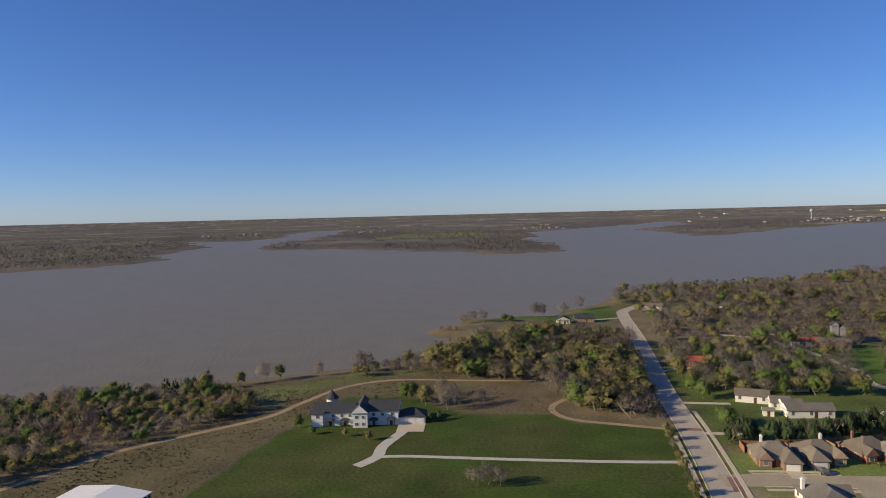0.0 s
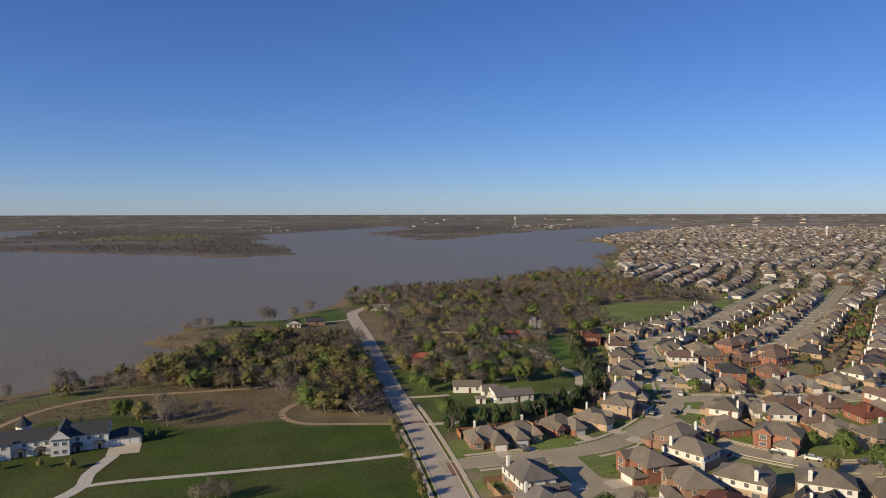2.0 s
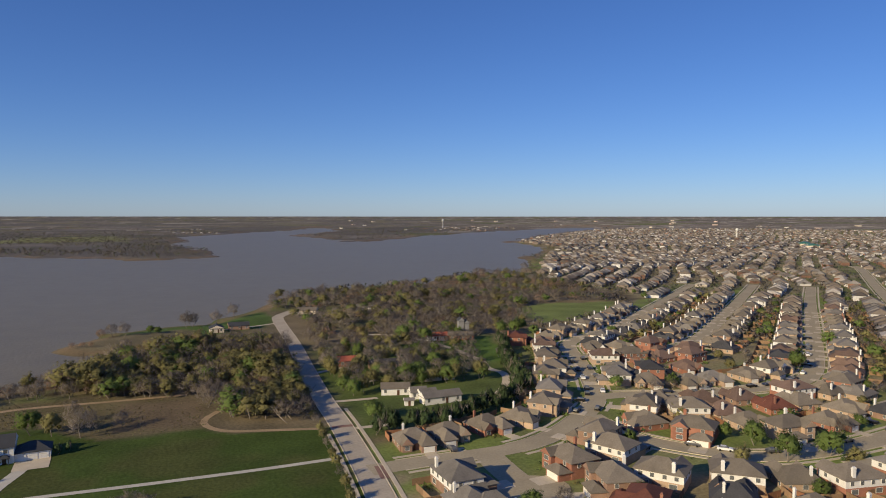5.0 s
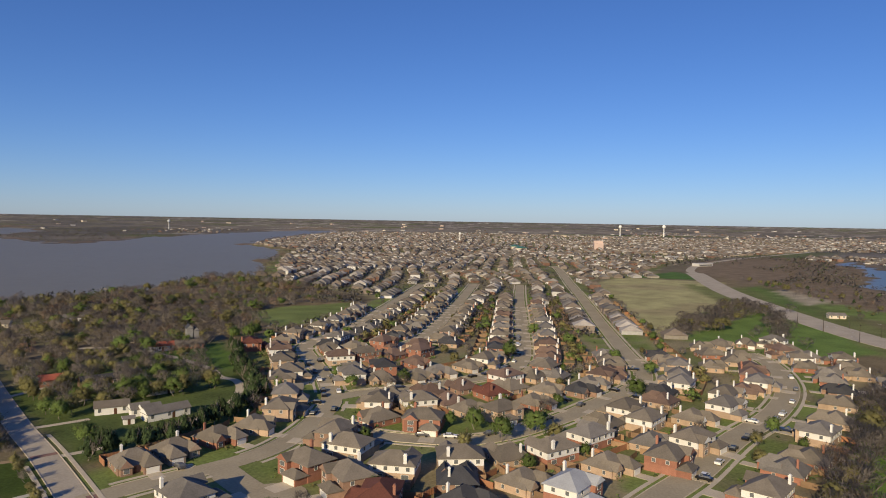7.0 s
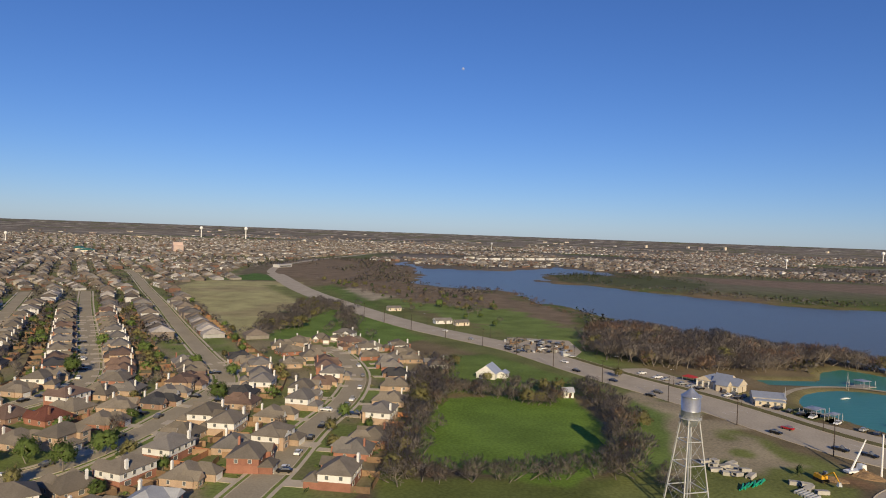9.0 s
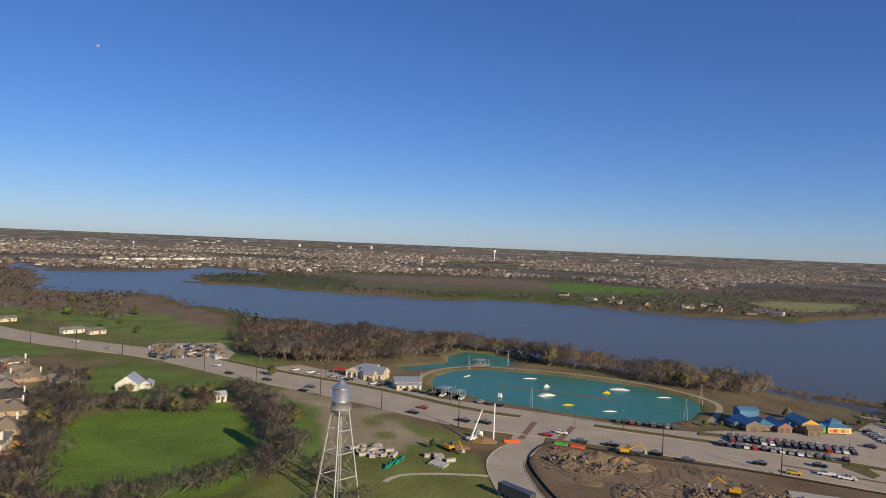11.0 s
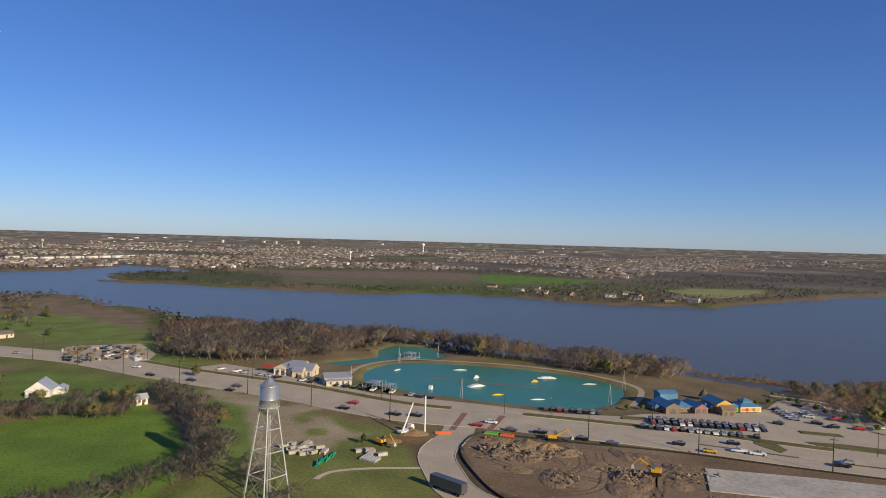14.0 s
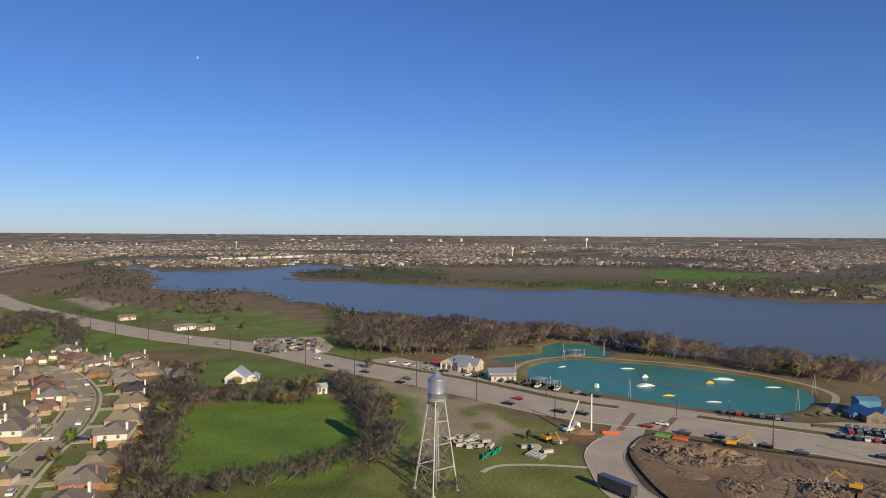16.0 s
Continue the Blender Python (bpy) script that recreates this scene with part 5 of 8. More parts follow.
v = tuft.reshape(m, 3 * k, 3) * sh[:, None, 2:3] + np.concatenate([sh[:, :2], np.zeros((m, 1))], 1)[:, None]
big_mesh("shrubs", v.reshape(-1, 3), np.arange(m * 3 * k).reshape(-1, 3), [M["leaf"], M["bud"], M["cedar"]], np.repeat(r.choice(3, m, p=[0.4, 0.25, 0.35]), k), "low green and brown garden shrubs by houses", "shrubs")
r = np.random.default_rng(77)
placed = []
while len(placed) < 115:
    u, v = 90 + 560 * r.random(), -110 + 330 * r.random()
    x, y = u * 0.84 - v * 0.543, u * 0.543 + v * 0.84
    if math.hypot(x, y) < 140 or float(inside(np.array(x), np.array(y), SUBURB)) < 3 or not bool(off_roads(np.array(x), np.array(y), 2.2)):
        continue
    if any((x - a) ** 2 + (y - b) ** 2 < 72 for a, b in TAKEN) or any((x - a) ** 2 + (y - b) ** 2 < 50 for a, b in placed):
        continue
    if math.degrees(math.atan2(x, y)) < 20 or float(inside(np.array(x), np.array(y), GREEN_N)) > -4 or x < 90:
        continue
    placed.append((x, y))
    pick = r.random()
    tree("bare" if pick < 0.42 else "bud" if pick < 0.72 else "leaf", x, y, 3.6 + 3.2 * r.random(), "garden trees", " in a garden")



def back_yards():
    """Board fences and small trees between the back to back rows."""
    r = np.random.default_rng(55)
    vs, fs, spots = [], [], []

    def boards(a, b):
        n = max(1, int(math.dist(a, b) / 2.4))
        if not bool(off_roads(np.array([(a[0] + b[0]) / 2]), np.array([(a[1] + b[1]) / 2]), 3.0)[0]):
            return
        w = Vector((b[1] - a[1], a[0] - b[0])).normalized() * 0.05
        for k in range(n):
            p, q = [(a[0] + (b[0] - a[0]) * s, a[1] + (b[1] - a[1]) * s) for s in (k / n, (k + 0.96) / n)]
            o, top = len(vs), 1.75 + 0.12 * r.random()
            for x, y in (p, q):
                vs.extend([(x - w.x, y - w.y, 0), (x - w.x, y - w.y, top), (x + w.x, y + w.y, top), (x + w.x, y + w.y, 0)])
            fs.extend([(o + i, o + i + 1, o + i + 5) for i in range(3)] + [(o + i, o + i + 5, o + i + 4) for i in range(3)])

    for line in (ST_A, ST_2, ST_B, ST_C):
        c = curve(line, 1.0)
        for s in (-1, 1):
            last = None
            for k in range(70, len(c) - 2, 14):
                (x0, y0), (x1, y1) = c[k], c[k + 1]
                n = Vector((y0 - y1, x1 - x0)).normalized() * s
                p, q = (x0 + n.x * 21.5, y0 + n.y * 21.5), (x0 + n.x * 27, y0 + n.y * 27)
                if math.hypot(*q) > 620 or math.hypot(*q) < 240 or float(inside(np.array(q[0]), np.array(q[1]), SUBURB)) < 6 or min((q[0] - a) ** 2 + (q[1] - b) ** 2 for a, b in TAKEN) < 64:
                    last = None
                    continue
                boards(p, q)
                if last:
                    boards(last, q)
                last = q
                if r.random() < 0.75:
                    spots.append((q[0] + r.normal() * 2.2, q[1] + r.normal() * 2.2, 3.6 + 3.4 * r.random()))
    big_mesh("yard_fences", np.array(vs), np.array(fs), [M["old_fence"], M["fence"]], np.repeat((r.random(len(fs) // 6) < 0.12).astype(int), 6), "weathered board fences between back yards", "fences")
    wood("woodland_gardens", spots, {"bare": 5, "bud": 3, "leaf": 2}, "small bare and green trees in back yards", 56)


back_yards()

# cedars behind the houses of the first street, small trees beside the lake road
for x, y, h in spots_along([(84, 198), (98, 198), (112, 199), (126, 203), (144, 212), (157, 224), (169, 240), (176, 258), (186, 278), (198, 296), (206, 312)], 2.0, 1.6, 6, 9, 31):
    tree("cedar", x, y, h, "cedar screen", " in a dense screen")
for k in range(14):
    y = 146 + 8.0 * k
    c = min(curve(ROAD_W, 1.0), key=lambda q: abs(q[1] - y))
    tree("bud" if k % 3 else "bare", c[0] - 7.9, y, 3.4 + (k * 7 % 5) * 0.3, "roadside trees", " beside the lake road")
for x, y, h, kind in ((7, 171, 6.0, "bare"), (10, 172, 6.4, "bare"), (13, 170.5, 5.6, "bare"), (-44, 216, 3.0, "leaf"), (-50, 223, 5, "leaf"), (-33, 213, 3, "bud"), (-25, 209, 3.5, "bud"),
                      (-6, 226, 4, "cedar"), (-3, 228, 4, "cedar"), (0, 240, 9, "bare"), (-8, 246, 9, "bud"), (-14, 250, 10, "leaf"), (3, 250, 7, "bare"), (-2, 258, 8, "bare"), (12, 246, 6, "bare"),
                      (-74, 296, 8, "bud"), (-80, 292, 9, "bare"), (-88, 286, 7, "bud"), (-57, 300, 7, "bare"), (-40, 306, 10, "bare"), (-36, 306, 9, "bare"), (-18, 318, 8, "bud"), (-10, 322, 8, "bare"),
                      (-100, 278, 9, "bud"), (-1, 330, 9, "bud"), (-3, 411, 4, "rust"), (2, 408, 4, "rust"), (6, 406, 3.5, "rust"), (18, 440, 9, "bare"), (24, 434, 9, "bare"), (12, 438, 7, "rust"), (38, 436, 6, "leaf"), (42, 434, 5, "leaf"), (60, 448, 11, "bare"), (64, 452, 10, "bare"), (80, 458, 10, "bare"), (96, 484, 11, "bare"), (22, 392, 7, "bare"), (14, 372, 6, "bare"), (52, 400, 5, "bud"), (40, 396, 6, "bud"), (66, 392, 7, "bud"), (80, 396, 6, "bare"), (140, 545, 10, "bare"),
                      (150, 566, 11, "bud"), (200, 600, 10, "bare"), (94, 246, 8, "leaf"), (89, 213, 7.5, "leaf"), (90, 216, 7, "leaf"), (136, 247, 9, "leaf"), (153, 246, 8, "leaf"), (131, 250, 8, "bud"), (168, 330, 11, "leaf"),
                      (160, 342, 11, "leaf"), (228, 330, 11, "leaf"), (236, 336, 10, "leaf"), (222, 336, 9, "leaf"), (214, -92, 4.5, "cedar"), (330, 30, 6, "leaf"), (345, 34, 6, "bud"), (318, -8, 6, "bare"),
                      (322, 6, 6, "bud"), (305, -20, 8, "bud"), (300, -12, 7, "bare"), (350, -60, 6, "bud"), (640, 60, 9, "leaf"), (520, 5, 6, "leaf"), (560, 30, 5, "leaf"), (600, 80, 6, "bare")):
    tree(kind, x, y, h, "", " standing on open grass")


# an open stand of trees among the old cottages
r = np.random.default_rng(83)
stand = []
while len(stand) < 66:
    x, y = 90 + 66 * r.random(), 246 + 80 * r.random()
    if float(inside(np.array(x), np.array(y), CLEARING)) < 1 or not bool(off_roads(np.array(x), np.array(y), 3.5)) or any((x - a) ** 2 + (y - b) ** 2 < 22 for a, b in stand):
        continue
    if any((x - a) ** 2 + (y - b) ** 2 < 70 for a, b in ((110, 241), (112, 299), (124, 285), (136, 256), (101, 240))):
        continue
    stand.append((x, y))
    pick = r.random()
    tree("bare" if pick < 0.55 else "bud" if pick < 0.8 else "leaf", x, y, 6 + 4 * r.random(), "cottage trees", " among old cottages")


# ---------------------------------------------------------------- water towers
M["silver"] = surface("galvanised_steel", (0.52, 0.53, 0.55), 0.15, (1.5, 0.3), 0.42, 0.75)
M["steel"] = surface("pale_grey_steel", (0.5, 0.5, 0.48), 0.15, (2, 0.4), 0.55, 0.3)


def water_tower(x, y, z_tank, z_eave, apex, radius, base):
    """An old riveted tank with a cone roof on four braced legs."""
    t = thing("water_tower", "old silver steel water tower on four braced lattice legs", "water tower", "", pose(x, y, 0, 0, 0, 22))
    bm = bmesh.new()
    lathe(bm, [(0.3, z_tank - 2.3), (1.6, z_tank - 1.9), (radius * 0.85, z_tank - 0.8), (radius, z_tank), (radius, z_tank + 1.9), (radius + 0.04, z_tank + 1.92), (radius + 0.04, z_tank + 2.05), (radius, z_tank + 2.07), (radius, z_eave)], 32)
    tank = part("tank", bm_mesh("tank", bm, M["silver"], True), t, "riveted silver tank")
    bm = bmesh.new()
    lathe(bm, [(radius + 0.22, z_eave), (radius + 0.2, z_eave + 0.08), (radius * 0.5, z_eave + (apex - z_eave) * 0.52), (0.15, apex), (0.1, apex + 0.5)], 32)
    part("roof", bm_mesh("roof", bm, M["silver"], False), t, "cone roof with a finial")
    bm = bmesh.new()
    lathe(bm, [(radius + 0.05, z_tank - 0.12), (radius + 0.45, z_tank - 0.1), (radius + 0.45, z_tank - 0.02), (radius + 0.05, z_tank)], 32)
    for k in range(24):
        a = k * math.tau / 24
        tube(bm, ((radius + 0.42) * math.cos(a), (radius + 0.42) * math.sin(a), z_tank), ((radius + 0.42) * math.cos(a), (radius + 0.42) * math.sin(a), z_tank + 1.0), 0.03, 0.03, 4)
    walkway = part("balcony", bm_mesh("balcony", bm, M["steel"]), t)
    for z in (0.5, 1.0):
        bm = bmesh.new()
        for k in range(24):
            a, b = k * math.tau / 24, (k + 1) * math.tau / 24
            tube(bm, ((radius + 0.42) * math.cos(a), (radius + 0.42) * math.sin(a), z_tank + z), ((radius + 0.42) * math.cos(b), (radius + 0.42) * math.sin(b), z_tank + z), 0.025, 0.025, 4)
        part("handrail", bm_mesh("handrail", bm, M["steel"]), walkway)
    bm = bmesh.new()
    tube(bm, (0, 0, 0), (0, 0, z_tank - 2), 0.28, 0.28, 10)
    part("riser_pipe", bm_mesh("riser_pipe", bm, M["silver"]), t)

    def corner(k, z):
        s = base + (radius * 0.92 - base) * z / z_tank
        a = math.pi / 4 + k * math.pi / 2
        return Vector((s * math.cos(a), s * math.sin(a), z))
    levels = [0, z_tank * 0.27, z_tank * 0.53, z_tank * 0.77, z_tank - 0.2]
    for k in range(4):
        bm = bmesh.new()
        tube(bm, corner(k, 0), corner(k, z_tank), 0.2, 0.17, 8)
        box(bm, corner(k, 0).x - 0.5, corner(k, 0).x + 0.5, corner(k, 0).y - 0.5, corner(k, 0).y + 0.5, -0.05, 0.3)
        part("leg", bm_mesh("leg", bm, M["steel"]), t)
        for i, (a, b) in enumerate(zip(levels, levels[1:])):
            bm = bmesh.new()
            if i:
                tube(bm, corner(k, a), corner(k + 1, a), 0.15, 0.15, 6)
            tube(bm, corner(k, a + 0.2), corner(k + 1, b - 0.2), 0.035, 0.035, 4)
            tube(bm, corner(k + 1, a + 0.2), corner(k, b - 0.2), 0.035, 0.035, 4)
            part("brace", bm_mesh("brace", bm, M["steel"]), t)
    bm = bmesh.new()
    for s in (-0.2, 0.2):
        tube(bm, corner(0, 0) + Vector((s, 0.3, 0)), corner(0, z_tank + 2) + Vector((s, 0.3, 0)), 0.03, 0.03, 4)
    ladder = part("ladder", bm_mesh("ladder", bm, M["steel"]), t)
    bm = bmesh.new()
    for k in range(56):
        q = corner(0, 0.5 + k * (z_tank + 1) / 56) + Vector((0, 0.3, 0))
        tube(bm, q - Vector((0.2, 0, 0)), q + Vector((0.2, 0, 0)), 0.02, 0.02, 4)
    part("rungs", bm_mesh("rungs", bm, M["steel"]), ladder)


water_tower(178.8, -49.3, 24.9, 30.5, 32.7, 2.4, 6.0)


def far_tower(x, y, height, mat, label):
    z = float(ground_height(np.array(x), np.array(y))[0])
    t = thing("water_tower", label, "water tower", "distant water towers", pose(x, y, z) @ Matrix.Diagonal((0.66, 0.66, 1, 1)))
    k = height / 42 * 0.75
    bm = bmesh.new()
    lathe(bm, [(4.2 * k, 0), (3.0 * k, 3 * k), (2.8 * k, 28 * k), (4 * k, 30 * k)], 16)
    part("column", bm_mesh("column", bm, mat, True), t)
    bm = bmesh.new()
    lathe(bm, [(3.5 * k, 29 * k), (8.5 * k, 31.5 * k), (9.4 * k, 35 * k), (8.4 * k, 39 * k), (4.5 * k, 41.4 * k), (0.5, 42 * k)], 20)
    part("tank", bm_mesh("tank", bm, mat, True), t)


WHITE = surface("white_tank_paint", (0.75, 0.74, 0.72), 0.08, (0.5, 0.05), 0.5)
GREYP = surface("grey_tank_paint", (0.42, 0.43, 0.44), 0.08, (0.5, 0.05), 0.5)
for x, y, h, m in ((1896, 1484, 42, WHITE), (2165, -863, 40, WHITE), (3150, 60, 50, GREYP), (3780, 1750, 84, WHITE), (3820, 1500, 92, WHITE), (1900, 3500, 72, GREYP), (3600, -1900, 78, WHITE)):
    far_tower(x, y, h, m, "white pedestal water tower far off" if m is WHITE else "grey pedestal water tower far off")

# ---------------------------------------------------------------- farmhouse on the lawn
SLATE = surface("dark_slate_shingles", (0.05, 0.053, 0.06), 0.18, (2.5, 0.3), 0.85)
TIN = surface("pale_tin_roof", (0.55, 0.56, 0.58), 0.1, (1.5, 0.2), 0.4, 0.4)
farm = thing("farmhouse", "long white two-storey farmhouse with dark slate roofs", "farmhouse", "", pose(-26, 229, 0.02, 0, 0, -1) @ Matrix.Diagonal((1, 1, 0.8, 1)))


def block(parent, x0, x1, y0, y1, eave, rise, wall_mat, roof_mat, gable=True, z0=0.0):
    part("wall", walls("wall", [(x0, x1, y0, y1)], z0, eave, wall_mat), parent)
    bm = bmesh.new()
    hip_roof(bm, x0, x1, y0, y1, eave, rise, 0.4, gable)
    part("roof", bm_mesh("roof", bm, [roof_mat, wall_mat]), parent)
    if gable:                                    # gable walls under the roof
        bm = bmesh.new()
        if x1 - x0 >= y1 - y0:
            for x in (x0 + 0.03, x1 - 0.03):
                bm.faces.new([bm.verts.new(q) for q in ((x, y0, eave), (x, y1, eave), (x, (y0 + y1) / 2, eave + rise - 0.15))])
        else:
            for y in (y0 + 0.03, y1 - 0.03):
                bm.faces.new([bm.verts.new(q) for q in ((x0, y, eave), (x1, y, eave), ((x0 + x1) / 2, y, eave + rise - 0.15))])
        bmesh.ops.solidify(bm, geom=bm.faces[:], thickness=0.1)
        part("gable", bm_mesh("gable", bm, wall_mat), parent)


block(farm, -19, -5.5, -4.5, 4.5, 5.6, 3.0, M["siding"], SLATE)
block(farm, -5.5, -0.6, -7.4, 5.2, 6.2, 3.2, M["siding"], SLATE)
block(farm, -0.6, 9.4, -4.6, 4.6, 6.0, 3.3, M["siding"], SLATE)
block(farm, 9.4, 18.4, -3.8, 3.6, 3.0, 2.7, M["siding"], SLATE, False)
block(farm, -19.6, -15.8, -5.6, -4.52, 5.5, 1.6, M["siding"], SLATE)
bm = bmesh.new()
lathe(bm, [(2.0, 0), (2.0, 8.6), (1.8, 8.6)], 12)
part("turret", bm_mesh("turret", bm, M["siding"]), farm, at=pose(-14.5, 5.4, 0))
bm = bmesh.new()
lathe(bm, [(2.5, 8.5), (1.3, 10.2), (0.05, 12.2)], 12)
part("turret_roof", bm_mesh("turret_roof", bm, SLATE), farm, at=pose(-14.5, 5.4, 0))
for x in (-17.6, -12.5, -9.5, -6.8):
    part("window", WINDOW["small"], farm, at=pose(x, -4.52 if x > -15 else -5.62, 3.6))
for x in (1.2, 4.2, 7.4):
    part("window", WINDOW["small"], farm, at=pose(x, -4.62, 3.9))
for x in (-4.2, -2.0):
    for z in (0.9, 3.8):
        part("window", WINDOW["small"], farm, at=pose(x, -7.42, z))
for x in (-13.5, -8.5, 1.2, 7.0):
    bm = bmesh.new()
    hip_roof(bm, -1.3, 1.3, -1.6, 0, 2.7, 0.9, 0.2)
    for s in (-1.2, 1.2):
        box(bm, s - 0.09, s + 0.09, -1.5, -1.32, 0, 2.5)
    porch = part("porch", bm_mesh("porch", bm, SLATE), farm, at=pose(x, -4.55, 0))
    part("door", DOOR, farm, at=pose(x, -4.58, 0))
for x in (11.2, 14, 16.8):
    bm = bmesh.new()
    box(bm, -1.15, 1.15, -0.05, 0.04, 0, 2.2)
    for k in range(4):
        box(bm, -1.1, 1.1, -0.08, -0.05, 0.04 + 0.55 * k, 0.5 + 0.55 * k)
    part("garage_door", bm_mesh("garage_door", bm, M["trim"]), farm, at=pose(x, -3.83, 0))
part("chimney", chimney_mesh(10.4, SLATE), farm, at=pose(1.5, 1.0, 0))
sheet("pavement_forecourt", [(-17, 216.5), (-8, 216), (-7.5, 225), (-16.5, 225.3)], 0.09, M["walk"], "pale concrete forecourt of the farmhouse", "pavement")

# white metal shed at the lawn's rim
shed = thing("metal_shed", "large white metal shed with a low roof and dark blue walls", "shed", "", pose(-85, 147, 0.0, 0, 0, -14))
NAVY = surface("dark_blue_metal", (0.035, 0.05, 0.09), 0.15, (1, 0.2), 0.5)
part("wall", walls("wall", [(-10, 10, -14, 15)], 0, 5.4, NAVY), shed)
bm = bmesh.new()
hip_roof(bm, -10, 10, -14, 15, 5.4, 0.9, 0.3, True)
part("roof", bm_mesh("roof", bm, surface("white_metal_roof", (0.78, 0.77, 0.74), 0.06, (0.8, 0.1), 0.5)), shed)
for k in range(10):
    bm = bmesh.new()
    box(bm, 10.0, 10.12, -13.5 + 3 * k, -13.1 + 3 * k, 0, 5.3)
    part("wall_rib", bm_mesh("wall_rib", bm, M["trim"]), shed)


# ---------------------------------------------------------------- old houses by the lake, barn and farm buildings
def cottage(x, y, turn, w, d, wall_mat, roof_mat, label, eave=2.7, rise=1.8, name="cottage", gable=True):
    t = thing(name, label, name.replace("_", " "), "", pose(x, y, 0.02, 0, 0, turn))
    block(t, -w / 2, w / 2, -d / 2, d / 2, eave, rise, wall_mat, roof_mat, gable)
    for k in range(max(2, int(w // 4))):
        part("window", WINDOW["small"], t, at=pose(-w / 2 + 1.6 + k * (w - 3.2) / max(1, int(w // 4) - 1) if w >= 8 else -w / 2 + 1.2 + 2 * k, -d / 2, 1.0))
    part("door", DOOR, t, at=pose(w * 0.1, -d / 2, 0))
    return t


RED_TIN = surface("rusty_red_roof", (0.34, 0.10, 0.06), 0.25, (2, 0.3), 0.8)
for x, y, turn, w, d, wm, rm, label in (
        (110, 242, -24, 11, 6, M["siding"], ROOFS["brown"], "low white cottage with a brown shingle roof"),
        (115, 232, -14, 6, 4.4, M["siding"], ROOFS["grey"], "small white cottage with a grey roof"),
        (120, 223, -4, 15, 5.6, M["siding"], ROOFS["grey"], "long white cottage with a weathered grey roof"),
        (112, 299, -15, 10, 7, BRICKS["red"], RED_TIN, "old brick cottage with a rusty red roof"),
        (124, 285, -10, 14, 8, BRICKS["brown"], ROOFS["dark"], "brown brick cottage under bare trees"),
        (136, 256, -10, 14, 8, M["beige"], ROOFS["brown"], "beige cottage with a brown roof"),
        (178, 338, -20, 14, 7, M["siding"], RED_TIN, "white cottage with a red roof on the grass"),
        (192, 333, -20, 14, 8, BRICKS["red"], ROOFS["brown"], "red brick bungalow with a brown roof"),
        (176, 372, -20, 10, 8, M["beige"], ROOFS["brown"], "beige lake cottage among trees"),
        (146, 474, -30, 14, 9, M["beige"], ROOFS["brown"], "beige lake house with a brown roof"),
        (190, 470, -30, 14, 9, M["siding"], ROOFS["grey"], "white lake house with a grey roof"),
        (222, 500, -30, 14, 9, BRICKS["brown"], ROOFS["brown"], "brown lake house among bare trees"),
        (74, 424, -6, 8, 9, M["beige"], SLATE, "cream boathouse with a dark roof near the shore"),
        (88, 428, -6, 12, 7, BRICKS["brown"], SLATE, "dark low house near the shore"),
        (526, 46, -60, 14, 6, M["siding"], ROOFS["grey"], "white bungalow with a grey roof beside the highway"),
        (520, 31, -60, 11, 6, M["beige"], ROOFS["grey"], "beige bungalow with a grey roof beside the highway"),
        (596, 96, -60, 12, 6, M["beige"], ROOFS["grey"], "beige house beside the highway"),
        (301, -30, -75, 4.6, 3.6, M["siding"], TIN, "small white shack at the meadow's rim")):
    cottage(x, y, turn, w, d, wm, rm, label)
shed = thing("garden_shed", "small white board shed on the grass", "shed", "", pose(107.6, 224.5, 0.02, 0, 0, -20))
block(shed, -1.7, 1.7, -1.3, 1.3, 2.1, 0.7, M["siding"], ROOFS["grey"])
part("door", DOOR, shed, at=pose(0, -1.3, 0) @ Matrix.Diagonal((0.9, 1, 0.9, 1)))
wing = thing("cottage", "gabled white cottage wing with a grey roof", "cottage", "", pose(117.5, 229.2, 0.02, 0, 0, -4))
block(wing, -3.2, 3.2, -2.6, 2.6, 2.6, 1.6, M["siding"], ROOFS["grey"])
part("window", WINDOW["small"], wing, at=pose(-1.4, -2.6, 1.0))
barn = thing("barn", "white barn house with a steep pale tin roof", "barn", "", pose(335, 5.5, 0.02, 0, 0, -14) @ Matrix.Diagonal((0.95, 0.95, 0.85, 1)))
block(barn, -6, 6, -5, 5, 3.2, 4.6, M["siding"], TIN)
block(barn, -1, 6, -9.5, -5.02, 2.6, 1.6, M["siding"], TIN)
for y in (-3, 0, 3):
    part("window", WINDOW["small"], barn, at=pose(-6, y, 0.9, 0, 0, -90))
# tall dark house frame by the cedars
old = thing("tower_house", "tall narrow dark timber house among cedars", "house", "", pose(198, 340, 0, 0, 0, -20))
OLD_WOOD = surface("grey_weathered_timber", (0.22, 0.215, 0.21), 0.25, (3, 0.4), 0.9)
block(old, -3, 0, -3, 3, 9.5, 1.8, OLD_WOOD, SLATE)
block(old, 0.4, 3, -3, 3, 8.2, 1.6, OLD_WOOD, SLATE)

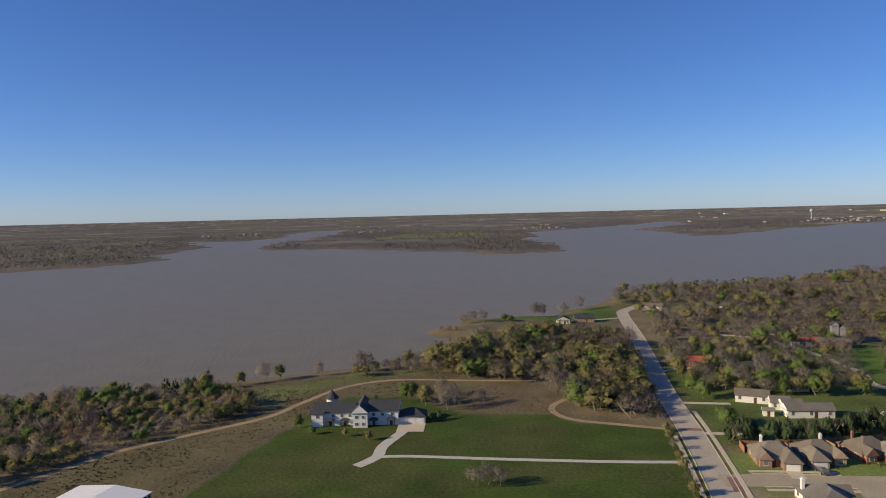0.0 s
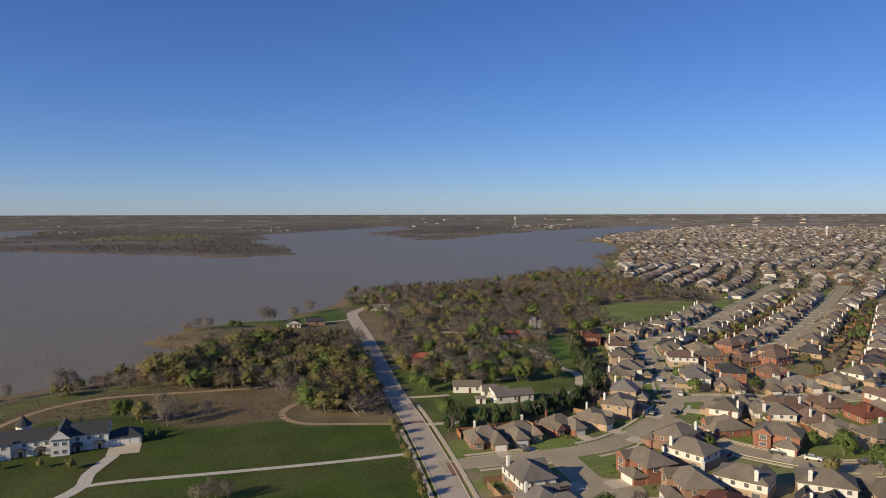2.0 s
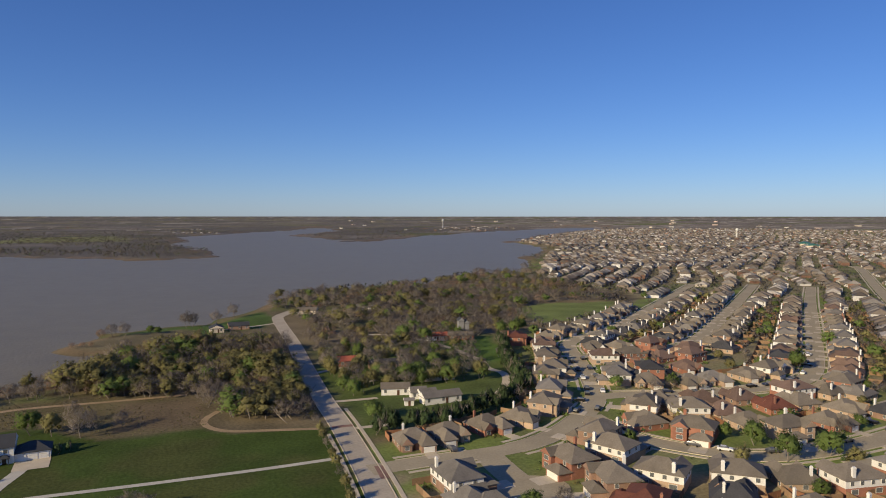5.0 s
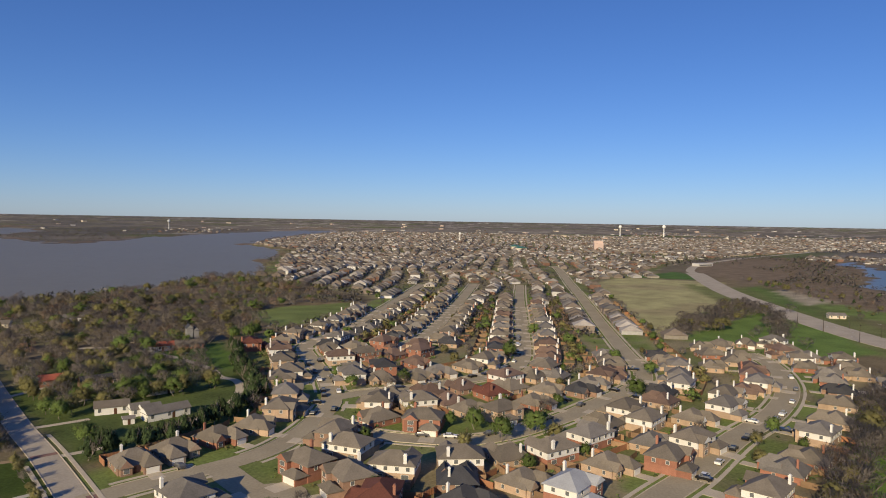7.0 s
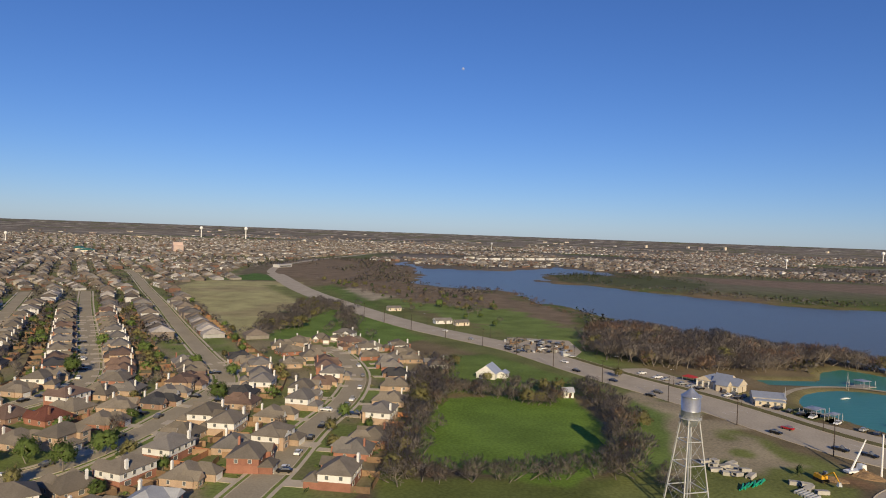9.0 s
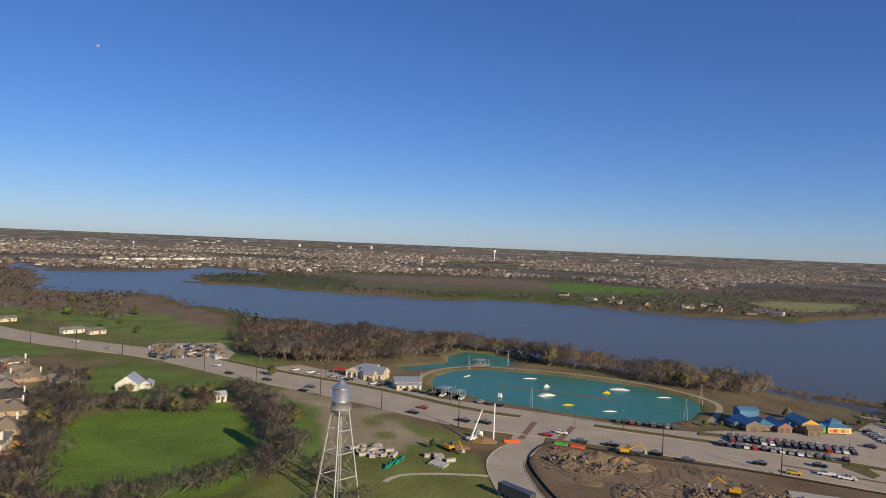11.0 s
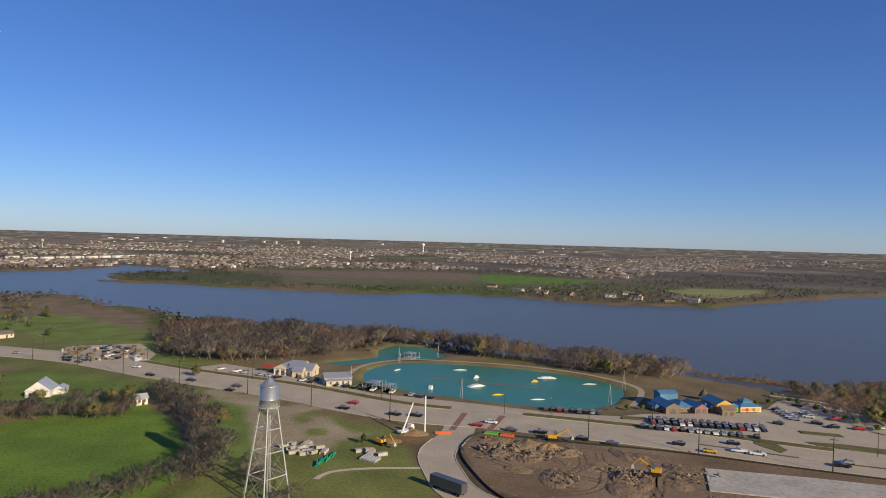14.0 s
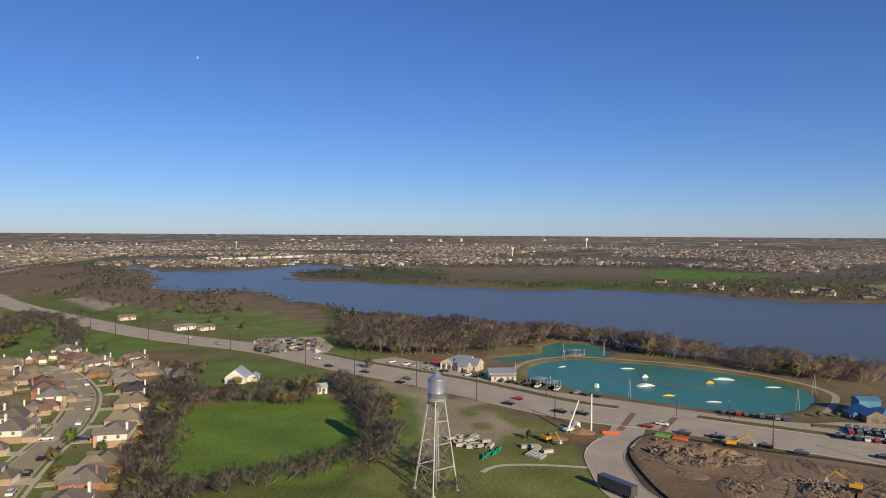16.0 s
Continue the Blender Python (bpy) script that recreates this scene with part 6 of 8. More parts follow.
# ---------------------------------------------------------------- far landmarks
PINK = surface("pink_stone_cladding", (0.5, 0.38, 0.33), 0.1, (0.4, 0.05), 0.8)
hosp = thing("office_block", "pink stone hospital block with stepped wings", "office block", "", pose(1690, 845, 0, 0, 0, 30))
for x0, x1, h in ((-34, -12, 16), (-12, 10, 24), (10, 34, 18)):
    part("wall", walls("wall", [(x0 + 0.05, x1, -12, 12)], 0, h, PINK), hosp)
    for k in range(3):
        for z in range(3, h - 2, 4):
            part("window", WINDOW["wide"], hosp, at=pose(x0 + 4 + 6 * k, -12.02, z) @ Matrix.Diagonal((2.2, 1, 1.3, 1)))
WHITE_WALL = surface("white_tilt_wall", (0.5, 0.485, 0.46), 0.08, (0.3, 0.03), 0.8)
GREEN_ROOF = surface("green_metal_roof", (0.05, 0.17, 0.12), 0.1, (0.5, 0.05), 0.5)
r = np.random.default_rng(99)
for k in range(110):
    a = math.radians(20 + 142 * r.random())
    dist = (2500 + 1900 * r.random()) if k < 40 else (4250 + 480 * r.random())
    x, y = dist * math.sin(a), dist * math.cos(a)
    z, lk = ground_height(np.array(x), np.array(y))
    if lk > -60:
        continue
    z = float(z)
    tall = k >= 40 and 96 < math.degrees(a) < 146 and k % 2 == 0
    w, d, h = (9 + 14 * r.random(), 14, 7 + 12 * r.random()) if tall else (14 + (34 if k < 40 else 14) * r.random(), 12 + 10 * r.random(), 3.5 + 3 * r.random())
    b = thing("tower_block" if tall else "warehouse", "pale tower block on the skyline" if tall else "long white flat-roofed building far off", "building", "distant buildings", pose(x, y, z - 1, 0, 0, 360 * r.random() if not tall else 30))
    part("wall", walls("wall", [(-w / 2, w / 2, -d / 2, d / 2)], 0, h, (WHITE_WALL, M["beige"], PINK)[k % 3]), b)
    part("roof", walls("roof", [(-w / 2 - 0.4, w / 2 + 0.4, -d / 2 - 0.4, d / 2 + 0.4)], h, h + 0.8, M["beige"] if k % 3 else ROOFS["grey"]), b)
    part("window_band", walls("window_band", [(-w / 2.2, w / 2.2, -d / 2 - 0.1, -d / 2 + 0.1)], h * 0.4, h * 0.7, M["glass"]), b)
for x, y, w, d in ((1186, 396, 36, 14), (1390, 522, 44, 14)):
    b = thing("warehouse", "long white flat-roofed store beside the highway", "building", "", pose(x, y, 0, 0, 0, -20))
    part("wall", walls("wall", [(-w / 2, w / 2, -d / 2, d / 2)], 0, 4.4, WHITE_WALL), b)
    part("roof", walls("roof", [(-w / 2 - 0.4, w / 2 + 0.4, -d / 2 - 0.4, d / 2 + 0.4)], 4.4, 5.0, WHITE_WALL), b)
    part("window_band", walls("window_band", [(-w / 2.3, w / 2.3, -d / 2 - 0.1, -d / 2 + 0.1)], 1.0, 3.0, M["glass"]), b)
for x, y, w in ((1530, 1010, 70), (1440, 930, 50)):
    g = thing("school", "long low school with a green metal roof", "school", "", pose(x, y, 0, 0, 0, 33))
    block(g, -w / 2, w / 2, -14, 14, 6, 4, M["beige"], GREEN_ROOF, False)
# houses along the far shore
for x, y, turn, k in ((808, -586, 20, 0), (770, -600, 40, 1), (740, -622, 10, 2), (700, -664, 60, 0), (660, -672, 30, 1), (622, -690, 75, 2), (612, -726, 20, 0), (728, -725, 50, 1), (690, -700, 15, 2), (650, -740, 35, 0), (840, -640, 25, 1), (900, -600, 40, 2)):
    cottage(x, y, turn, 16, 9, (M["siding"], M["beige"], BRICKS["tan"])[k], (ROOFS["grey"], ROOFS["brown"], ROOFS["dark"])[k], ("white shore house with a grey roof", "beige shore house with a brown roof", "tan brick shore house with a dark roof")[k], 3, 2.2)
# The moon's emission stands in for the sunlight it reflects.
MOON = bpy.data.materials.new("pale_glowing_moon")
MOON.use_nodes = True
MOON.node_tree.nodes["Principled BSDF"].inputs["Base Color"].default_value = (0.1, 0.1, 0.1, 1)
MOON.node_tree.nodes["Principled BSDF"].inputs["Emission Color"].default_value = (0.34, 0.47, 0.72, 1)
MOON.node_tree.nodes["Principled BSDF"].inputs["Emission Strength"].default_value = 0.6
moon = bmesh.new()
bmesh.ops.create_icosphere(moon, subdivisions=3, radius=7.5)
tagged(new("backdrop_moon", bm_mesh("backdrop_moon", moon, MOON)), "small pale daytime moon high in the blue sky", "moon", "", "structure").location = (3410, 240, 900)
# white apartment rows across the water
for k in range(10):
    x, y = 1900 + 36 * (k % 8) + 60 * (k // 8), 60 - 34 * (k % 8) + 40 * (k // 8)
    cottage(x, y, -45, 30, 12, M["siding"], ROOFS["brown"], "white apartment building with a brown roof", 6.5, 3, "apartment_house", False)


# ---------------------------------------------------------------- highway furniture, car parks
M["mulch"] = surface("brown_mulch", (0.15, 0.10, 0.06), 0.3, (2, 0.3), 0.95)
M["pavers"] = surface("red_brown_pavers", (0.24, 0.14, 0.11), 0.2, (2, 0.3), 0.9)
M["lot"] = surface("car_park_concrete", (0.43, 0.375, 0.295), 0.14, (1.0, 0.1), 0.95, spec=0.08)
M["slab"] = surface("new_white_concrete", (0.43, 0.405, 0.36), 0.3, (0.7, 0.09), 0.95, spec=0.1)
M["wood_pole"] = surface("creosoted_pole", (0.06, 0.045, 0.035), 0.3, (4, 0.5), 0.9)
M["rubber"] = surface("black_rubber", (0.015, 0.015, 0.015), 0.2, (4, 1), 0.8)
M["black_net"] = surface("black_silt_fabric", (0.03, 0.03, 0.03), 0.2, (3, 0.5), 0.8)
sheet("pavement_lot_east", [(228, -172), (214, -190), (206, -203), (205, -214), (186, -262), (190, -276), (198, -296), (186, -306), (166, -305), (144, -288), (112, -262), (124, -250), (158, -222), (190, -193), (216, -168)], 0.04, M["lot"],
      "pale concrete car park of the restaurant", "car park")
sheet("pavement_lot_west", [(374, -62), (380, -80), (352, -96), (318, -116), (300, -119), (284, -125), (250, -157), (226, -177), (216, -168), (250, -137), (300, -105), (352, -68)], 0.045, M["lot"],
      "pale concrete car park beside the ski pool", "car park")
sheet("pavement_lot_junk", [(432, 6), (470, -6), (468, -46), (424, -50), (398, -42), (410, -14)], 0.04, M["lot"], "gravelly sales yard beside the highway", "yard")
hw = curve(HWY, 4)
near_hw = [p for p in hw if 100 < p[0] < 560]
M["verge"] = surface("dry_verge_grass", (0.17, 0.135, 0.07), 0.35, (1.5, 0.2), 0.95, second=(0.12, 0.13, 0.045), spec=0.1)
for seg in ([p for p in near_hw if 130 < p[0] < 217], [p for p in near_hw if 233 < p[0] < 400]):
    ribbon("trim_verge", seg, 5.0, 0.16, M["verge"], "dry grass and mulch strip between highway and car park", "verge", 0.15, -14.2)
    for off in (-11.6, -16.8):
        ribbon("kerb_verge", seg, 0.3, 0.2, M["walk"], "pale kerb of the grass strip", "kerb", 0.2, off)
for k0, k1 in ((140, 150), (152, 168), (112, 132)):
    seg = [p for p in near_hw if k0 < p[0] < k1]
    ribbon("trim_median", seg, 1.3, 0.12, M["mulch"], "narrow dark median on the highway", "median", 0.1, 2.0)
for pts in ([(162, -226), (156, -220), (145, -219), (146, -224), (154, -228)], [(150, -240), (144, -240), (127, -253), (125, -259), (131, -259), (142, -250)], [(160, -252), (150, -262), (147, -260), (157, -250)],
            [(178, -226), (172, -233), (169, -230), (175, -223)], [(205, -203), (200, -210), (197, -207), (202, -200)]):
    t = sheet("pavement_island", pts, 0.2, M["verge"], "raised grass island in the car park", "kerbed island")
    t.modifiers.new("thick", "SOLIDIFY").thickness = 0.18
marks = set()
for sh, gap in ((-5.2, 1), (0.4, 1), (5.6, 1)):
    for k in range(0, len(near_hw) - 2, 3):
        x, y = near_hw[k]
        if 205 < x < 232 or k % 6:
            continue
        marks.add(near_hw[k])
    ribbon("trim_lane_marks", near_hw, 0.18, 0.085, M["paint"], "row of white painted lane marks", "road marking", 0, sh, cuts=lambda x, y: (x, y) in marks)
for p, q in (((236, -146), (216, -128)), ((226, -158), (206, -136)), ((73.3, 173), (71.3, 163.5)), ((73.4, 212.4), (80.2, 211.2))):
    ribbon("trim_crossing", [p, q], 2.4, 0.09, M["pavers"], "red-brown paved crossing", "crossing")
ribbon("road_side_path", curve([(182, -102), (190, -84), (192, -72), (188, -66)]), 1.8, 0.05, M["walk"], "pale concrete footpath", "path")
for s in (-1, 1):
    ribbon("kerb_side", curve(ROAD_D), 0.3, 0.2, M["walk"], "pale kerb of the side road", "kerb", 0.2, s * 6.1, cuts=lambda x, y: x < 205)
ribbon("kerb_highway", near_hw, 0.3, 0.2, M["walk"], "pale highway kerb", "kerb", 0.2, 13.1, cuts=lambda x, y: not 196 < x < 226)
ribbon("road_dike", curve([(326, -130), (341, -141), (351, -153), (356, -168), (354, -184), (337, -209), (316, -231), (289, -248), (262, -254), (243, -251), (230, -239), (217, -221)]), 3.0, 0.05, M["bank"], "sandy path on the pool's bank", "path")


def pole(x, y, h, wires=True):
    t = thing("utility_pole", "dark wooden utility pole with a crossarm", "utility pole", "roadside poles", pose(x, y, 0, 0, 0, 38))
    bm = bmesh.new()
    tube(bm, (0, 0, 0), (0, 0, h), 0.2, 0.12, 7)
    part("pole", bm_mesh("pole", bm, M["wood_pole"]), t)
    bm = bmesh.new()
    box(bm, -1.1, 1.1, -0.07, 0.07, h - 0.9, h - 0.72)
    part("crossarm", bm_mesh("crossarm", bm, M["wood_pole"]), t)
    return t


def street_lamp(x, y, h, turn):
    t = thing("street_lamp", "slim grey street lamp with a single arm", "street lamp", "highway lamps", pose(x, y, 0, 0, 0, turn))
    bm = bmesh.new()
    tube(bm, (0, 0, 0), (0, 0, h), 0.13, 0.07, 6)
    part("pole", bm_mesh("pole", bm, M["wood_pole"]), t)
    bm = bmesh.new()
    tube(bm, (0, 0, h - 0.1), (0, 2.2, h + 0.3), 0.05, 0.04, 5)
    box(bm, -0.16, 0.16, 2.0, 2.8, h + 0.22, h + 0.36)
    part("lamp_arm", bm_mesh("lamp_arm", bm, M["steel"]), t)


run, nxt, alt = 0.0, 10.0, 0
for (x0, y0), (x1, y1) in zip(near_hw, near_hw[1:]):
    run += math.hypot(x1 - x0, y1 - y0)
    if run > nxt:
        n = Vector((y0 - y1, x1 - x0)).normalized()
        nxt += 19
        alt += 1
        if alt % 2 and not 200 < x0 < 222:
            pole(x0 + n.x * 14.6, y0 + n.y * 14.6, 11.5)
        elif not 222 < x0 < 240:
            street_lamp(x0 - n.x * 11.8, y0 - n.y * 11.8, 8.5, math.degrees(math.atan2(n.y, n.x)) - 90)

ribbon("pavement_lot_edge", curve([(206, -300), (190, -309), (166, -307), (143, -289), (122, -266), (114, -252)]), 2.2, 0.14, M["walk"], "pale concrete path round the car park", "path", 0.14)

# ---------------------------------------------------------------- cars
PAINTS = {n: surface(n + "_car_paint", c, 0.04, (2, 0.5), 0.28, m, spec=0.5) for n, c, m in
          (("white", (0.75, 0.75, 0.74), 0), ("black", (0.012, 0.012, 0.014), 0), ("silver", (0.45, 0.46, 0.47), 0.4), ("red", (0.35, 0.02, 0.02), 0), ("dark_blue", (0.02, 0.03, 0.07), 0), ("grey", (0.11, 0.11, 0.12), 0.3), ("yellow", (0.65, 0.42, 0.02), 0))}
bm = bmesh.new()
tube(bm, (0, -0.11, 0.33), (0, 0.11, 0.33), 0.33, 0.33, 10)
WHEEL = bm_mesh("wheel", bm, M["rubber"])
CAR_PROTO = {}


def car(paint, truck):
    t = thing("pickup_truck" if truck else "car", f"{paint.replace('_', ' ')} " + ("pickup truck with an open bed" if truck else "saloon car with dark windows"), "car", "cars")
    L2, W2 = (2.7, 0.98) if truck else (2.3, 0.9)
    bm = bmesh.new()
    prof = [(-L2, 0.35), (-L2, 0.95), (-L2 + 0.1, 1.05), (0.4, 1.08), (L2 - 1.2, 1.02), (L2 - 0.1, 0.86), (L2, 0.6), (L2, 0.35)]
    for s in (-1, 1):
        bm.faces.new([bm.verts.new((x, s * W2, z)) for x, z in (prof if s < 0 else prof[::-1])])
    bm.verts.ensure_lookup_table()
    n = len(prof)
    for k in range(n):
        bm.faces.new((bm.verts[(k + 1) % n], bm.verts[k], bm.verts[2 * n - 1 - k], bm.verts[2 * n - 1 - (k + 1) % n]))
    bmesh.ops.bevel(bm, geom=bm.edges[:], offset=0.07, segments=1, affect="EDGES")
    part("body", bm_mesh("body", bm, PAINTS[paint]), t)
    a, b = (-0.4, 1.3) if truck else (-1.75, 1.05)
    bm = bmesh.new()
    low = [bm.verts.new(q) for q in ((a, -W2 * .92, 1.05), (b, -W2 * .92, 1.02), (b, W2 * .92, 1.02), (a, W2 * .92, 1.05))]
    top = [bm.verts.new(q) for q in ((a + 0.45, -W2 * .74, 1.5 + 0.3 * truck), (b - 0.75, -W2 * .74, 1.5 + 0.3 * truck), (b - 0.75, W2 * .74, 1.5 + 0.3 * truck), (a + 0.45, W2 * .74, 1.5 + 0.3 * truck))]
    for k in range(4):
        bm.faces.new((low[k], low[(k + 1) % 4], top[(k + 1) % 4], top[k])).material_index = 1
    bm.faces.new(top).material_index = 0
    part("cabin", bm_mesh("cabin", bm, [PAINTS[paint], M["glass"]]), t)
    for x in (-L2 * 0.62, L2 * 0.62):
        for y in (-W2 + 0.05, W2 - 0.05):
            part("wheel", WHEEL, t, at=pose(x, y, 0))
    return t


def put_car(x, y, turn, paint, truck=False, z=0.1):
    m = pose(x, y, z, 0, 0, turn)
    key = (paint, truck)
    if key not in CAR_PROTO:
        CAR_PROTO[key] = car(paint, truck)
        CAR_PROTO[key].matrix_basis = m
        return
    copy_thing(CAR_PROTO[key], m)


HW_TURN = 41
for k, (x, y, paint, truck) in enumerate(((312, -68, "black", 0), (319, -73, "grey", 0), (261, -103, "black", 0), (268, -110, "red", 0), (244, -118, "black", 1), (239, -125, "black", 1), (217, -140, "red", 0), (218, -147, "white", 0),
                                          (206, -148, "grey", 0), (199, -156, "black", 1), (186, -165, "black", 0), (177, -171, "grey", 0), (167, -193, "black", 0), (156, -196, "yellow", 0), (159, -212, "black", 0), (152, -206, "white", 1),
                                          (147, -209, "white", 1), (127, -224, "black", 1), (128, -229, "silver", 0), (360, -40, "black", 0), (384, -36, "white", 0), (410, -10, "grey", 0), (340, -56, "dark_blue", 0), (450, 20, "silver", 0), (482, 40, "white", 0))):
    put_car(x, y, HW_TURN + (180 if k % 3 else 0), paint, bool(truck))
r = np.random.default_rng(12)
names = ["black", "black", "dark_blue", "grey", "silver", "white", "black", "black", "grey", "red"]


def park_row(a, b, count, turn, keep=0.9, shades=names, step=0.0):
    for k in range(count):
        s = (k + 0.5) / count
        if r.random() < keep:
            put_car(a[0] + (b[0] - a[0]) * s, a[1] + (b[1] - a[1]) * s, turn + r.normal() * 2 + (180 if r.random() < 0.4 else 0), shades[r.integers(0, len(shades))], r.random() < 0.3)


park_row((197, -209), (168, -243), 16, -42, 0.95)
park_row((193, -206), (165, -240), 16, -42, 0.95)
park_row((190, -197), (160, -229), 15, -42, 0.9)
park_row((228, -180), (211, -198), 9, -42, 0.9)
park_row((186, -276), (170, -266), 6, 30, 0.95, ["white", "silver", "white", "black"])
park_row((178, -282), (162, -268), 6, 30, 0.8, ["white", "black", "grey"])
park_row((365, -73), (330, -97), 8, -60, 0.75, ["black", "silver", "white", "black"])
park_row((322, -103), (262, -147), 15, -45, 0.8)
park_row((330, -104), (306, -122), 6, -30, 0.7, ["white", "red", "grey"])
for x, y, turn, paint in ((186, -291, 20, "black"), (180, -298, 15, "white"), (164, -283, 60, "red"), (151, -277, 50, "red"), (157, -270, 60, "black"), (172, -300, 60, "white"), (148, -285, 60, "white"), (146, -290, 60, "white"), (170, -254, 20, "grey")):
    put_car(x, y, turn, paint)
vs, fs, ix = [], [], []
for k in range(90):
    x, y = 404 + 62 * r.random(), -44 + 42 * r.random()
    if float(inside(np.array(x), np.array(y), [(432, 6), (470, -6), (468, -46), (424, -50), (398, -42), (410, -14)])) < 2:
        continue
    o, a, w, d, h = len(vs), r.random() * 3, 0.5 + 1.6 * r.random(), 0.4 + 0.8 * r.random(), 0.4 + 1.6 * r.random()
    for z in (0.0, h):
        for sx, sy in ((-1, -1), (1, -1), (1, 1), (-1, 1)):
            vs.append((x + sx * w * math.cos(a) - sy * d * math.sin(a), y + sx * w * math.sin(a) + sy * d * math.cos(a), z))
    for q in ((4, 5, 6), (4, 6, 7), (0, 1, 5), (0, 5, 4), (1, 2, 6), (1, 6, 5), (2, 3, 7), (2, 7, 6), (3, 0, 4), (3, 4, 7)):
        fs.append([o + i for i in q])
    ix += [int(r.integers(0, 4))] * 10
big_mesh("yard_goods", np.array(vs), np.array(fs), [M["old_fence"], ROOFS["grey"], M["steel"], ROOFS["brown"]], ix, "jumbled crates and garden goods in the sales yard", "yard goods")
for k in range(18):
    put_car(412 + 50 * r.random(), -40 + 36 * r.random(), 360 * r.random(), names[r.integers(0, 8)], r.random() < 0.4)
for c, k0, k1, side in ((curve(ST_A, 1.0), 92, 185, 1), (curve(ST_A, 1.0), 98, 185, -1), (curve(ST_C, 1.0), 20, 130, 1), (curve(ST_5, 1.0), 90, 250, -1), (curve(ST_B, 1.0), 30, 200, 1)):
    k = k0
    while k < k1:
        (x, y), (x1, y1) = c[k], c[k + 1]
        n = Vector((y - y1, x1 - x)).normalized() * 3.0 * side
        put_car(x + n.x, y + n.y, math.degrees(math.atan2(y1 - y, x1 - x)), names[r.integers(0, 7)], r.random() < 0.35)
        k += int(8 + 24 * r.random())
for k, h in enumerate(HOUSES):
    if k % 4 == 1 and k < 120:
        g = [c for c in h.children if c.name.startswith("garage_door")][0]
        m = pose(*h.matrix_basis @ g.matrix_basis.translation, 0, 0, math.degrees(h.matrix_basis.to_euler().z)) @ pose(1.0 * (-1) ** k, -2.9, 0.12, 0, 0, 90)
        e = m.to_euler()
        put_car(m.translation.x, m.translation.y, math.degrees(e.z), names[(k * 3) % 7], k % 3 == 0, 0.14)

# ---------------------------------------------------------------- ski pool
GREY_TIN = surface("blue_grey_metal_roof", (0.36, 0.39, 0.45), 0.1, (0.8, 0.1), 0.4, 0.4)
STUCCO = surface("cream_render", (0.56, 0.48, 0.36), 0.12, (1.5, 0.2), 0.85)
club = thing("clubhouse", "low ski-pool clubhouse with blue-grey metal gables and white columns", "clubhouse", "", pose(342, -96, 0.05, 0, 0, -133))
block(club, 0, 8, 1, 11, 3.0, 2.3, STUCCO, GREY_TIN)
block(club, 8.05, 21, 0.5, 9, 3.3, 2.9, STUCCO, GREY_TIN)
block(club, 12, 17.5, -3.4, 0.48, 3.2, 2.0, STUCCO, GREY_TIN)
block(club, 4, 12, 11.1, 17, 3.2, 2.2, STUCCO, GREY_TIN)
for x, y in ((1, -0.6), (4, -0.6), (7, -0.6), (10, -1.2), (19, -1.2), (21, -1.2)):
    bm = bmesh.new()
    box(bm, x - 0.25, x + 0.25, y - 0.25, y + 0.25, 0, 3.0)
    part("column", bm_mesh("column", bm, M["trim"]), club)
for x, y in ((2.4, 0.98), (5.6, 0.98), (9.8, 0.48), (19.2, 0.48)):
    part("window", WINDOW["wide"], club, at=pose(x, y, 0.8))
part("door", DOOR, club, at=pose(14.7, -3.42, 0))
for x, y, w in ((351, -92, 6), (344, -104, 5)):
    t = thing("awning", "red canvas awning on four posts beside the clubhouse", "awning", "", pose(x, y, 0.05, 0, 0, -133))
    bm = bmesh.new()
    hip_roof(bm, 0, w, 0, 4, 2.5, 0.9, 0.2)
    part("canvas", bm_mesh("canvas", bm, surface("red_canvas", (0.36, 0.04, 0.04), 0.15, (1, 0.2), 0.7)), t)
    for px_, py_ in ((0.1, 0.1), (w - 0.1, 0.1), (0.1, 3.9), (w - 0.1, 3.9)):
        bm = bmesh.new()
        tube(bm, (px_, py_, 0), (px_, py_, 2.4), 0.06, 0.06, 6)
        part("post", bm_mesh("post", bm, M["steel"]), t)
shop = thing("pool_shop", "cream pool shop with a pale blue-grey metal roof", "shop", "", pose(307, -111, 0.05, 0, 0, -100))
block(shop, 0, 13, 0, 8.5, 3.5, 1.9, STUCCO, GREY_TIN)
block(shop, 0.5, 12.5, -2.2, -0.02, 2.6, 0.6, STUCCO, GREY_TIN, False)
for x in (2.5, 5.5, 8.5, 11):
    part("window", WINDOW["small"], shop, at=pose(x, -2.22, 0.8))
for y in (2.2, 5.8):
    part("window", WINDOW["small"], shop, at=pose(13.0, y, 1.0, 0, 0, 90))
DECK = surface("grey_deck_boards", (0.30, 0.29, 0.27), 0.2, (2, 0.3), 0.8)


